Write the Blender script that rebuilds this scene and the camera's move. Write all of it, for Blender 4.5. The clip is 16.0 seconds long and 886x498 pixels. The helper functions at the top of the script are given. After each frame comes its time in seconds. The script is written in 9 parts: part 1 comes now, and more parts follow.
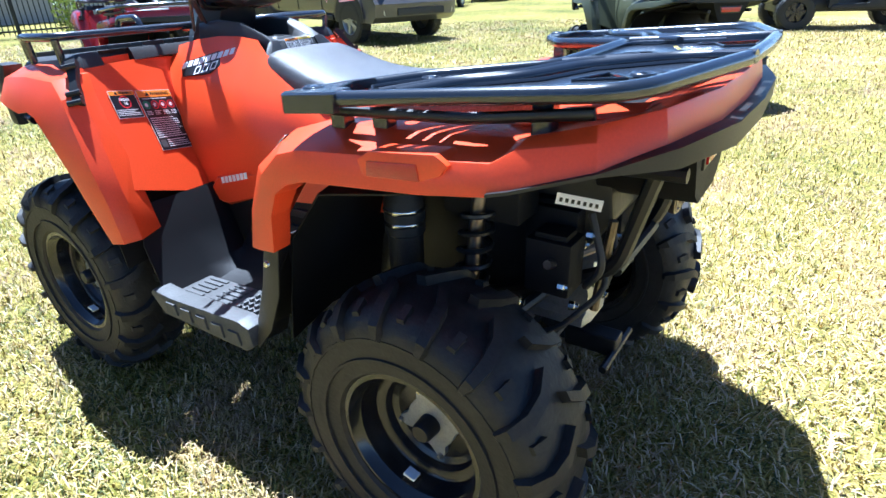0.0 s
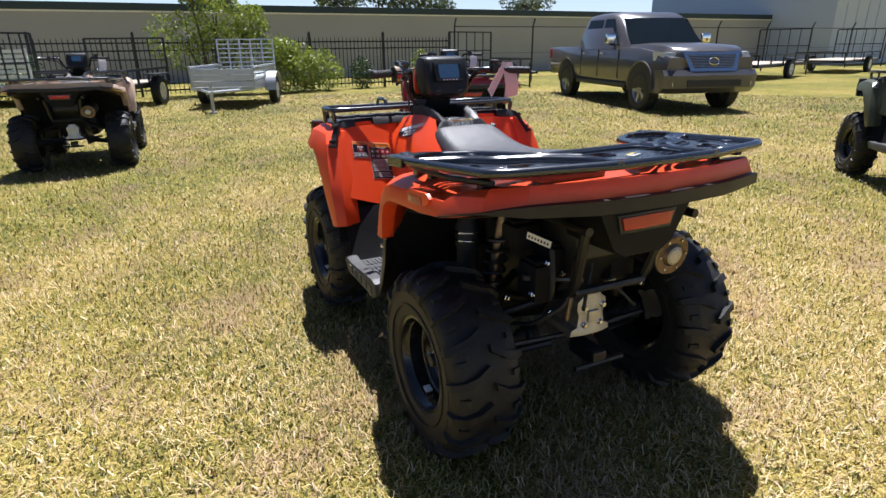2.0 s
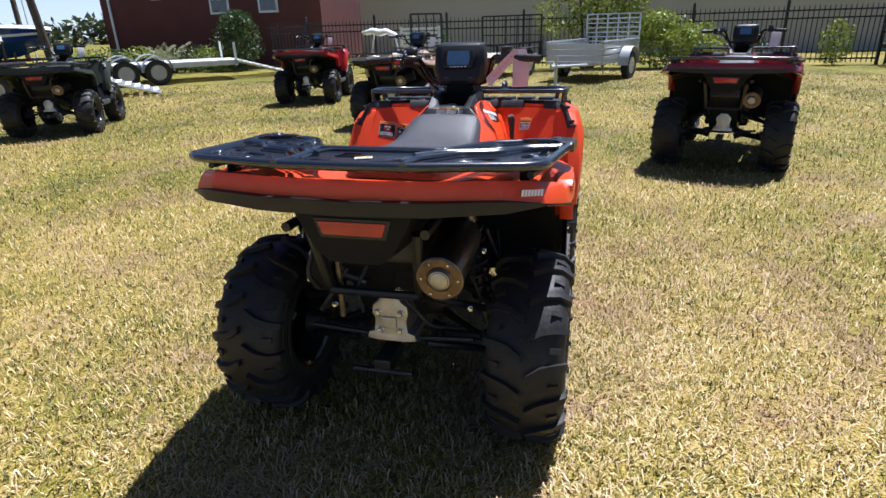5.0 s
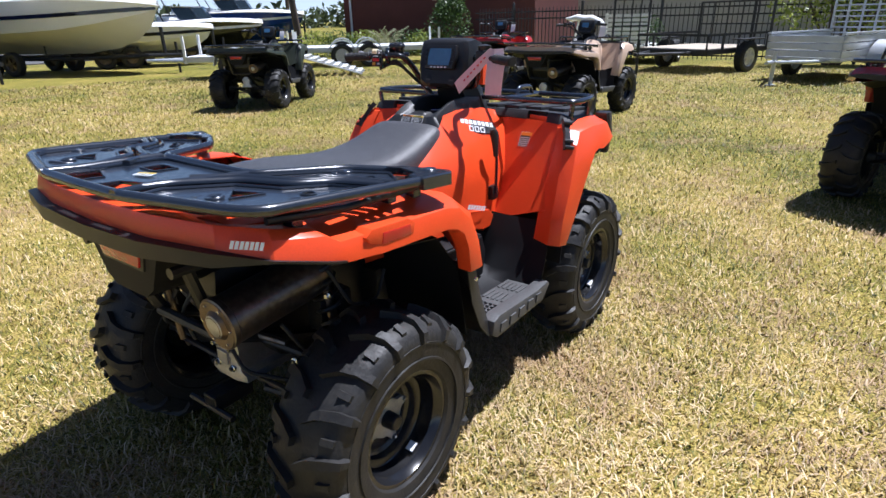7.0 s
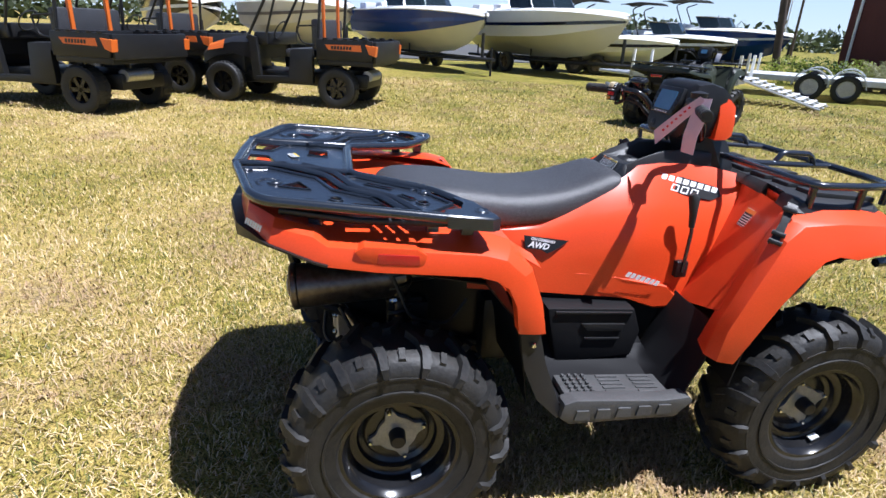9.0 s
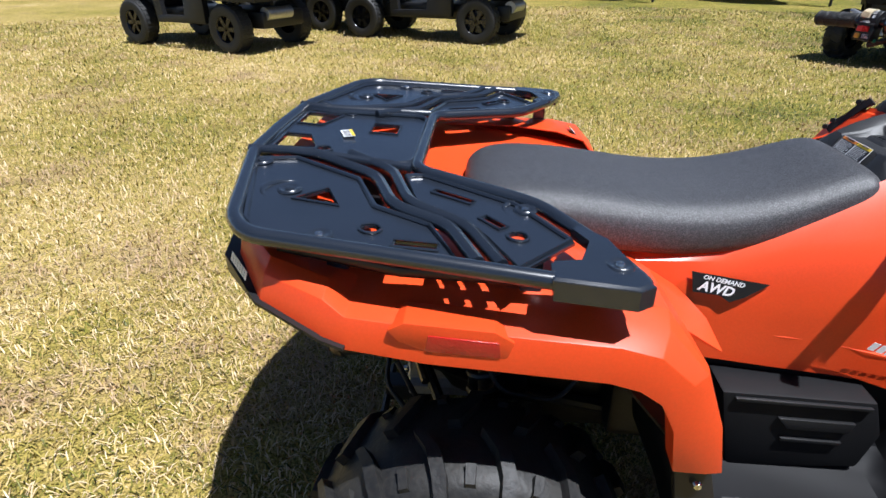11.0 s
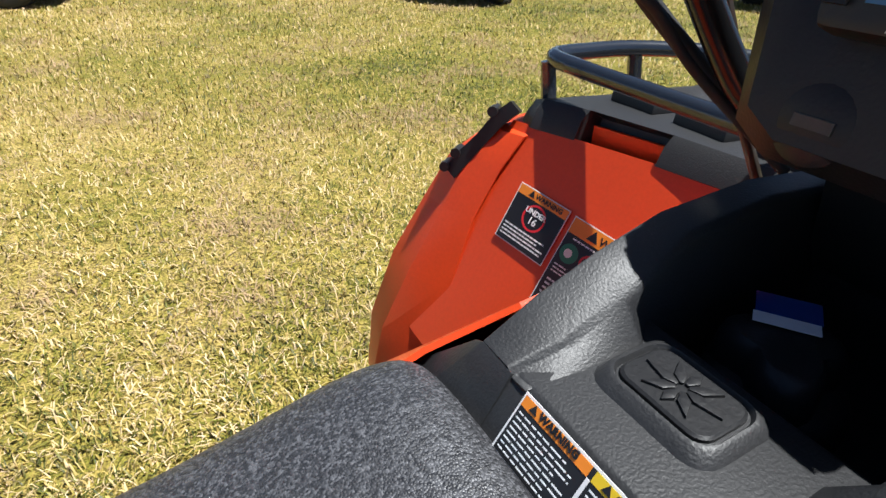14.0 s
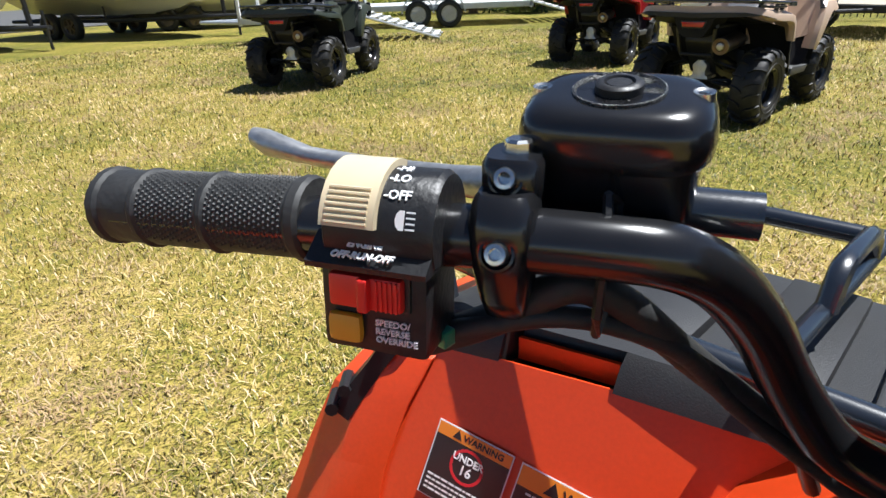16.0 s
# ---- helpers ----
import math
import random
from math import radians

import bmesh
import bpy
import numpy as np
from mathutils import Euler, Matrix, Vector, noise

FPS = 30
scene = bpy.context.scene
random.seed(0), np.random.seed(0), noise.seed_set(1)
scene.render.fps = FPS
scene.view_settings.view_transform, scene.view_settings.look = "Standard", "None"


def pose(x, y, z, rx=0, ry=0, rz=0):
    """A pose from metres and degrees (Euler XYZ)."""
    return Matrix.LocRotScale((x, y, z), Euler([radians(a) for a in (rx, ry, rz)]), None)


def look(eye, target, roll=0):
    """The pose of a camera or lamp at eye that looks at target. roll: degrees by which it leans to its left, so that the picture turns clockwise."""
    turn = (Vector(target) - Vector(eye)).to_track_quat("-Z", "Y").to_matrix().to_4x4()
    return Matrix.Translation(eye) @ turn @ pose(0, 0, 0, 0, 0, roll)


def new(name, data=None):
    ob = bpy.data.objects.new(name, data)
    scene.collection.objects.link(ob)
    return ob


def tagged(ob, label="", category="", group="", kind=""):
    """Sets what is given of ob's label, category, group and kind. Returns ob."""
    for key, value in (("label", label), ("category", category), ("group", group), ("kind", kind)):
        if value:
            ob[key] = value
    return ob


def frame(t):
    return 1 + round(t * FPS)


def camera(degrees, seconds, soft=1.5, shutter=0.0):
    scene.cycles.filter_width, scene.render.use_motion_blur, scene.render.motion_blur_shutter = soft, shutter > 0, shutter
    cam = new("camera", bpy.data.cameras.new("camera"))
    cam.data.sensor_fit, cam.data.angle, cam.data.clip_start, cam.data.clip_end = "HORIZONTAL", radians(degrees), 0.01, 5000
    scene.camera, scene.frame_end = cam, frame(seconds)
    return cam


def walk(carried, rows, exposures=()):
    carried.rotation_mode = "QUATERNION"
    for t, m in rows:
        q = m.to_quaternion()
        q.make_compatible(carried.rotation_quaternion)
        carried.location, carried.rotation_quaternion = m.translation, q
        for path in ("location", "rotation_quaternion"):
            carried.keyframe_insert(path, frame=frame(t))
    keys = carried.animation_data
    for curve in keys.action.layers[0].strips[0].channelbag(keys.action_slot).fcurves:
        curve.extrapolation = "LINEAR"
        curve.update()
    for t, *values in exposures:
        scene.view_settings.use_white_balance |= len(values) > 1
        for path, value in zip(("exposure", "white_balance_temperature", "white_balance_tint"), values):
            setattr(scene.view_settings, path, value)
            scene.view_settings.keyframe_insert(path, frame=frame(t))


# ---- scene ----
cam = camera(75.6, 16.0)
PATH = [
    (0, (-0.534, 1.197, 1.116), (0.485, -0.294, 0.256), -1.7),
    (0.5, (-0.75, 1.425, 1.197), (0.485, 0.06, 0.413), -2.3),
    (1, (-1.073, 1.491, 1.257), (0.368, 0.296, 0.554), -2.2),
    (1.5, (-1.296, 1.421, 1.279), (0.288, 0.404, 0.604), -1.9),
    (2, (-1.508, 1.198, 1.282), (0.187, 0.376, 0.61), -0.6),
    (2.5, (-1.712, 0.947, 1.296), (0.072, 0.308, 0.654), -0.7),
    (3, (-1.896, 0.676, 1.322), (-0.046, 0.296, 0.664), -0.1),
    (3.2, (-1.921, 0.558, 1.303), (-0.054, 0.282, 0.639), 0.2),
    (5.3, (-1.612, -0.748, 1.306), (0.174, -0.225, 0.573), -2.0),
    (5.5, (-1.545, -0.84, 1.294), (0.232, -0.293, 0.558), -2.0),
    (6, (-1.373, -1.088, 1.301), (0.369, -0.449, 0.555), -1.8),
    (6.5, (-1.133, -1.236, 1.293), (0.519, -0.393, 0.544), -1.5),
    (7, (-0.927, -1.365, 1.309), (0.566, -0.265, 0.558), -1.4),
    (7.5, (-0.774, -1.526, 1.332), (0.46, -0.141, 0.584), -1.0),
    (8, (-0.565, -1.591, 1.324), (0.364, 0.02, 0.588), -0.2),
    (8.5, (-0.323, -1.642, 1.334), (0.333, 0.103, 0.61), 1.5),
    (9, (-0.143, -1.769, 1.359), (0.211, 0.062, 0.636), 2.6),
    (9.2, (-0.103, -1.788, 1.369), (0.156, 0.056, 0.641), 2.6),
    (11.3, (0.006, -1.033, 1.3), (-0.125, 0.724, 0.354), -0.5),
    (11.5, (0.004, -0.946, 1.285), (-0.067, 0.813, 0.335), -1.3),
    (12, (-0.001, -0.676, 1.258), (0.141, 1.064, 0.282), -3.1),
    (12.5, (0.1, -0.504, 1.201), (0.534, 1.156, 0.174), -3.9),
    (13, (0.289, -0.386, 1.175), (0.953, 1.166, 0.103), -1.7),
    (13.5, (0.454, -0.306, 1.173), (1.215, 1.198, 0.096), -1.0),
    (14, (0.624, -0.1, 1.177), (1.487, 1.365, 0.124), 1.3),
    (14.5, (0.705, 0.05, 1.187), (1.663, 1.482, 0.17), 1.0),
    (15, (0.736, 0.107, 1.221), (1.794, 1.508, 0.262), 0.3),
    (15.5, (0.74, 0.124, 1.253), (1.909, 1.478, 0.36), -0.7),
    (16, (0.748, 0.116, 1.255), (2.033, 1.38, 0.388), -2.3),
]
walk(cam, [(t, look(e, g, r)) for t, e, g, r in PATH], [(0.0, 1.90, 4850, 8), (0.5, 1.60, 5350, 11), (1.0, 1.30, 5850, 11), (1.6, 1.02, 5900, 13), (3.0, 0.83, 5800, 16), (9.2, 0.85, 5550, 14), (11.3, 0.67, 5750, 10), (12.0, 0.73, 5750, 9), (14.0, 0.83, 6050, 8), (16.0, 0.92, 5950, 9)])

# ---- world and sun ----
SUN_DIR = Vector((0.31, -0.19, 0.93)).normalized()
world = bpy.data.worlds.new("world")
scene.world = world
world.use_nodes = True
wn = world.node_tree
sky = wn.nodes.new("ShaderNodeTexSky")
sky.sky_type = "NISHITA"
sky.sun_disc = False
sky.sun_elevation = math.asin(SUN_DIR.z)
sky.sun_rotation = math.atan2(SUN_DIR.x, SUN_DIR.y)
sky.air_density, sky.dust_density, sky.ozone_density = 0.6, 0.3, 1.0
wn.links.new(sky.outputs[0], wn.nodes["Background"].inputs[0])
wn.nodes["Background"].inputs[1].default_value = 0.05
sun_data = bpy.data.lights.new("sun", "SUN")
sun_data.energy, sun_data.angle, sun_data.color = 5.0, radians(0.53), (1.0, 0.965, 0.91)
sun = new("sun", sun_data)
sun.matrix_world = look(SUN_DIR * 40, (0, 0, 0))


# ---- materials ----
def mat(name, color, rough=0.5, metal=0.0, var=0.12, scale=8.0, bump=0.0, bscale=60.0, color2=None, fine=None, spec=0.5, coat=0.0):
    """A surface with broad and fine variation of its colour, gloss and relief."""
    m = bpy.data.materials.new(name)
    m.use_nodes = True
    n, l = m.node_tree.nodes, m.node_tree.links
    b = n["Principled BSDF"]
    tc = n.new("ShaderNodeTexCoord")
    big, small = n.new("ShaderNodeTexNoise"), n.new("ShaderNodeTexNoise")
    big.inputs["Scale"].default_value, big.inputs["Detail"].default_value = scale, 4
    small.inputs["Scale"].default_value, small.inputs["Detail"].default_value = fine or bscale, 3
    for t in (big, small):
        l.new(tc.outputs["Object"], t.inputs["Vector"])
    add = n.new("ShaderNodeMath")
    add.operation = "ADD"
    l.new(big.outputs["Fac"], add.inputs[0])
    l.new(small.outputs["Fac"], add.inputs[1])
    ramp = n.new("ShaderNodeMapRange")
    ramp.inputs["From Min"].default_value, ramp.inputs["From Max"].default_value = 0.65, 1.35
    l.new(add.outputs[0], ramp.inputs["Value"])
    mix = n.new("ShaderNodeMix")
    mix.data_type = "RGBA"
    c2 = color2 or tuple(min(1.0, c * (1 + var)) for c in color)
    c1 = color if color2 else tuple(c * (1 - var) for c in color)
    mix.inputs["A"].default_value, mix.inputs["B"].default_value = (*c1, 1), (*c2, 1)
    l.new(ramp.outputs[0], mix.inputs["Factor"])
    l.new(mix.outputs["Result"], b.inputs["Base Color"])
    rr = n.new("ShaderNodeMapRange")
    rr.inputs["To Min"].default_value, rr.inputs["To Max"].default_value = max(0.02, rough * 0.85), min(1, rough * 1.15)
    l.new(small.outputs["Fac"], rr.inputs["Value"])
    l.new(rr.outputs[0], b.inputs["Roughness"])
    b.inputs["Metallic"].default_value = metal
    b.inputs["Specular IOR Level"].default_value = spec
    b.inputs["Coat Weight"].default_value = coat
    b.inputs["Coat Roughness"].default_value = 0.08
    if bump:
        bt = n.new("ShaderNodeTexNoise")
        bt.inputs["Scale"].default_value, bt.inputs["Detail"].default_value = bscale, 2
        l.new(tc.outputs["Object"], bt.inputs["Vector"])
        bn = n.new("ShaderNodeBump")
        bn.inputs["Strength"].default_value, bn.inputs["Distance"].default_value = min(1.0, bump), 0.4 * max(1.0, bump) / bscale
        l.new(bt.outputs["Fac"], bn.inputs["Height"])
        l.new(bn.outputs[0], b.inputs["Normal"])
    return m


ORANGE = mat("orange_plastic", (0.72, 0.064, 0.010), 0.36, var=0.07, scale=3, fine=220, spec=0.5)
MAROON = mat("maroon_plastic", (0.24, 0.012, 0.013), 0.22, var=0.1, scale=3, fine=200, coat=0.3)
RED = mat("red_plastic", (0.42, 0.018, 0.014), 0.28, var=0.1, scale=3, fine=200)
OLIVE = mat("olive_plastic", (0.060, 0.066, 0.034), 0.4, var=0.15, scale=3, fine=200)
SAGE = mat("sage_plastic", (0.035, 0.042, 0.028), 0.42, var=0.12, scale=3, fine=200)
TAN = mat("tan_plastic", (0.55, 0.40, 0.29), 0.38, var=0.08, scale=3, fine=200)
BLACK = mat("black_moulded_plastic", (0.014, 0.014, 0.015), 0.42, var=0.25, scale=6, bump=0.25, bscale=420, spec=0.38)
BLACK_ROUGH = mat("textured_black_plastic", (0.022, 0.022, 0.023), 0.48, var=0.3, scale=5, fine=500, bump=0.5, bscale=620)
DULL_BLACK = mat("dull_black_plastic", (0.007, 0.007, 0.008), 0.62, var=0.3, scale=7, bump=0.3, bscale=500, spec=0.22)
HUB = mat("dull_cast_hub", (0.30, 0.305, 0.31), 0.42, metal=0.5, var=0.2, scale=25, bump=0.2, bscale=200)
GREY_PAD = mat("scuffed_grey_plastic", (0.060, 0.060, 0.060), 0.55, var=0.3, scale=14, bump=0.3, bscale=160)
RACK = mat("black_powder_coat", (0.014, 0.018, 0.026), 0.25, var=0.2, scale=8, bump=0.08, bscale=700, spec=0.8, coat=0.3)
SEAT = mat("grained_black_vinyl", (0.034, 0.034, 0.037), 0.46, var=0.4, scale=10, spec=0.7)


def pebbled(m, cells, dark, light, depth):
    """Pebbled grain: small cells of uneven tone, each a rounded bump."""
    n, l = m.node_tree.nodes, m.node_tree.links
    b = n["Principled BSDF"]
    tc, v, mix = n.new("ShaderNodeTexCoord"), n.new("ShaderNodeTexVoronoi"), n.new("ShaderNodeMix")
    v.inputs["Scale"].default_value = cells
    l.new(tc.outputs["Object"], v.inputs["Vector"])
    sep, pw = n.new("ShaderNodeSeparateColor"), n.new("ShaderNodeMath")
    l.new(v.outputs["Color"], sep.inputs[0])
    pw.operation = "POWER"
    pw.inputs[1].default_value = 2.2
    l.new(sep.outputs[0], pw.inputs[0])
    mix.data_type = "RGBA"
    mix.inputs["A"].default_value, mix.inputs["B"].default_value = (*dark, 1), (*light, 1)
    l.new(pw.outputs[0], mix.inputs["Factor"])
    l.new(mix.outputs["Result"], b.inputs["Base Color"])
    bn = n.new("ShaderNodeBump")
    bn.invert = True
    bn.inputs["Strength"].default_value, bn.inputs["Distance"].default_value = 0.75, depth
    l.new(v.outputs["Distance"], bn.inputs["Height"])
    l.new(bn.outputs[0], b.inputs["Normal"])


pebbled(SEAT, 760, (0.016, 0.016, 0.018), (0.11, 0.11, 0.118), 0.0006)
RUBBER = mat("black_rubber", (0.018, 0.018, 0.018), 0.62, var=0.25, scale=12, bump=0.3, bscale=120)
RUBBER_DUSTY = mat("dusty_rubber", (0.012, 0.012, 0.0125), 0.55, var=0.5, scale=16, bump=0.3, bscale=90, color2=(0.030, 0.028, 0.025), spec=0.35)
CHASSIS = mat("black_painted_steel", (0.010, 0.010, 0.011), 0.42, var=0.3, scale=12, bump=0.15, bscale=90)
RIM = mat("gloss_black_steel_rim", (0.010, 0.010, 0.011), 0.2, var=0.2, scale=8, spec=0.6)
ALUMINIUM = mat("cast_aluminium", (0.45, 0.45, 0.45), 0.42, metal=0.85, var=0.2, scale=25, bump=0.2, bscale=220)
BRIGHT = mat("zinc_plated_steel", (0.62, 0.62, 0.60), 0.25, metal=1.0, var=0.1, scale=30)
STEEL_DARK = mat("heat_browned_steel", (0.17, 0.14, 0.115), 0.33, metal=0.85, var=0.45, scale=6, fine=60)
STEEL_END = mat("brown_steel_cap", (0.15, 0.105, 0.07), 0.38, metal=0.8, var=0.35, scale=20)
GALV = mat("galvanised_metal", (0.50, 0.52, 0.54), 0.4, metal=0.55, var=0.14, scale=5, bump=0.1, bscale=50)
WHITE = mat("white_paint", (0.78, 0.78, 0.76), 0.35, var=0.05, scale=2)
WHITE_PRINT = mat("white_print", (0.80, 0.80, 0.80), 0.4, var=0.03)
GEL_WHITE = mat("white_gelcoat", (0.80, 0.80, 0.80), 0.22, var=0.04, scale=1.5, spec=0.35)
GEL_CREAM = mat("cream_gelcoat", (0.66, 0.64, 0.58), 0.25, var=0.06, scale=1.5, spec=0.3)
GEL_BLUE = mat("blue_gelcoat", (0.012, 0.045, 0.24), 0.1, var=0.08, scale=1.5, spec=0.6)
GEL_BLACK = mat("black_gelcoat", (0.012, 0.012, 0.014), 0.1, var=0.08, scale=1.5, spec=0.6)
CANVAS = mat("dark_canvas", (0.022, 0.022, 0.026), 0.85, var=0.2, scale=8, bump=0.3, bscale=60)
DECAL_BLACK = mat("black_decal", (0.012, 0.012, 0.013), 0.3, var=0.1)
DECAL_ORANGE = mat("orange_decal", (0.85, 0.26, 0.02), 0.35, var=0.03)
DECAL_YELLOW = mat("yellow_decal", (0.80, 0.56, 0.02), 0.35, var=0.03)
DECAL_RED = mat("red_decal", (0.62, 0.02, 0.03), 0.35, var=0.03)
DECAL_GREEN = mat("green_decal", (0.02, 0.20, 0.11), 0.35, var=0.03)
REFLECTOR = mat("red_reflector", (0.42, 0.012, 0.010), 0.15, var=0.1, scale=20, bump=0.6, bscale=260, coat=0.5)
SWITCH_RED = mat("red_switch_plastic", (0.70, 0.02, 0.015), 0.35, var=0.06, scale=30)
SWITCH_YELLOW = mat("yellow_switch_plastic", (0.62, 0.33, 0.02), 0.4, var=0.06, scale=30)
SWITCH_BEIGE = mat("beige_switch_plastic", (0.60, 0.50, 0.33), 0.4, var=0.06, scale=30)
TAG_PAPER = mat("pink_paper_tag", (0.70, 0.50, 0.52), 0.6, var=0.05, scale=20)
TAG_WHITE = mat("white_paper_tag", (0.76, 0.72, 0.76), 0.6, var=0.06, scale=20)
# display glass: the sky's reflection is painted in as a blue base colour
SCREEN = mat("sky_tinted_display_glass", (0.07, 0.17, 0.30), 0.2, var=0.1, spec=0.7, coat=0.6)
TRUCK_PAINT = mat("grey_metallic_paint", (0.085, 0.080, 0.082), 0.32, metal=0.2, var=0.06, scale=2, coat=0.6)
CHROME = mat("chrome", (0.75, 0.75, 0.75), 0.1, metal=1.0, var=0.04)
LAMP_GLASS = mat("pale_lamp_lens", (0.62, 0.62, 0.58), 0.1, var=0.1, scale=20, coat=0.5)
DARK_GLASS = mat("tinted_glass", (0.012, 0.020, 0.024), 0.04, var=0.1, spec=0.8)
UTV_ORANGE = mat("orange_panel", (0.75, 0.16, 0.02), 0.35, var=0.05, scale=3)
BEIGE_WALL = mat("beige_rendered_wall", (0.40, 0.385, 0.36), 0.8, var=0.08, scale=0.4, bump=0.1, bscale=20)
GREEN_FASCIA = mat("dark_green_fascia", (0.022, 0.040, 0.038), 0.5, var=0.1, scale=0.6)
BRICK = mat("dark_red_brick", (0.105, 0.030, 0.024), 0.8, var=0.2, scale=1.2, fine=20, bump=0.2, bscale=14)
PALE_METAL_WALL = mat("pale_grey_sheet_wall", (0.52, 0.56, 0.62), 0.5, var=0.04, scale=0.5)
FENCE_BLACK = mat("black_iron", (0.012, 0.012, 0.013), 0.5, var=0.2, scale=10)
ASPHALT = mat("grey_asphalt", (0.085, 0.083, 0.08), 0.85, var=0.15, scale=0.6, fine=40, bump=0.3, bscale=50)
BARK = mat("brown_bark", (0.10, 0.075, 0.055), 0.9, var=0.3, scale=8, bump=0.6, bscale=24)
WOOD_POLE = mat("weathered_pole_wood", (0.085, 0.065, 0.05), 0.9, var=0.25, scale=4, bump=0.4, bscale=20)


def leaf_material(name, dark, light):
    m = mat(name, dark, 0.5, var=0.2)
    n, l = m.node_tree.nodes, m.node_tree.links
    b = n["Principled BSDF"]
    geo = n.new("ShaderNodeNewGeometry")
    mix = n.new("ShaderNodeMix")
    mix.data_type = "RGBA"
    mix.inputs["A"].default_value, mix.inputs["B"].default_value = (*dark, 1), (*light, 1)
    l.new(geo.outputs["Random Per Island"], mix.inputs["Factor"])
    l.new(mix.outputs["Result"], b.inputs["Base Color"])
    b.inputs["Subsurface Weight"].default_value = 0.0
    tr = n.new("ShaderNodeBsdfTranslucent")
    l.new(mix.outputs["Result"], tr.inputs["Color"])
    ms = n.new("ShaderNodeMixShader")
    ms.inputs[0].default_value = 0.35
    l.new(b.outputs[0], ms.inputs[1])
    l.new(tr.outputs[0], ms.inputs[2])
    l.new(ms.outputs[0], n["Material Output"].inputs["Surface"])
    return m


LEAF_BRIGHT = leaf_material("bright_leaf", (0.14, 0.20, 0.025), (0.34, 0.38, 0.06))
LEAF_DARK = leaf_material("dark_leaf", (0.025, 0.05, 0.012), (0.07, 0.12, 0.025))
LEAF_FROND = leaf_material("pale_frond", (0.16, 0.17, 0.08), (0.36, 0.36, 0.20))
LEAF_FAR = leaf_material("far_leaf", (0.045, 0.06, 0.025), (0.085, 0.11, 0.045))


def grass_colours(n, l, fac):
    """Straw, olive and green by a factor."""
    r = n.new("ShaderNodeValToRGB")
    e = r.color_ramp.elements
    e[0].position, e[0].color = 0.0, (0.060, 0.070, 0.014, 1)
    e[1].position, e[1].color = 1.0, (0.68, 0.52, 0.31, 1)
    for p, c in ((0.22, (0.205, 0.195, 0.026, 1)), (0.48, (0.345, 0.268, 0.058, 1)), (0.75, (0.510, 0.372, 0.125, 1))):
        x = e.new(p)
        x.color = c
    l.new(fac, r.inputs[0])
    return r


def lushness(n, l, pos):
    """Greener grass ahead of the bike, drier behind it, with a ragged border."""
    sep, t, r = n.new("ShaderNodeSeparateXYZ"), n.new("ShaderNodeTexNoise"), n.new("ShaderNodeMapRange")
    t.inputs["Scale"].default_value, t.inputs["Detail"].default_value = 0.55, 4
    l.new(pos, sep.inputs[0])
    l.new(pos, t.inputs["Vector"])
    wob, add = n.new("ShaderNodeMath"), n.new("ShaderNodeMath")
    wob.operation, add.operation = "MULTIPLY", "ADD"
    wob.inputs[1].default_value = 9.0
    l.new(t.outputs["Fac"], wob.inputs[0])
    l.new(sep.outputs["X"], add.inputs[0])
    l.new(wob.outputs[0], add.inputs[1])
    r.inputs["From Min"].default_value, r.inputs["From Max"].default_value = 3.2, 9.0
    r.inputs["To Min"].default_value, r.inputs["To Max"].default_value = 0.04, -0.22
    l.new(add.outputs[0], r.inputs["Value"])
    return r.outputs[0]


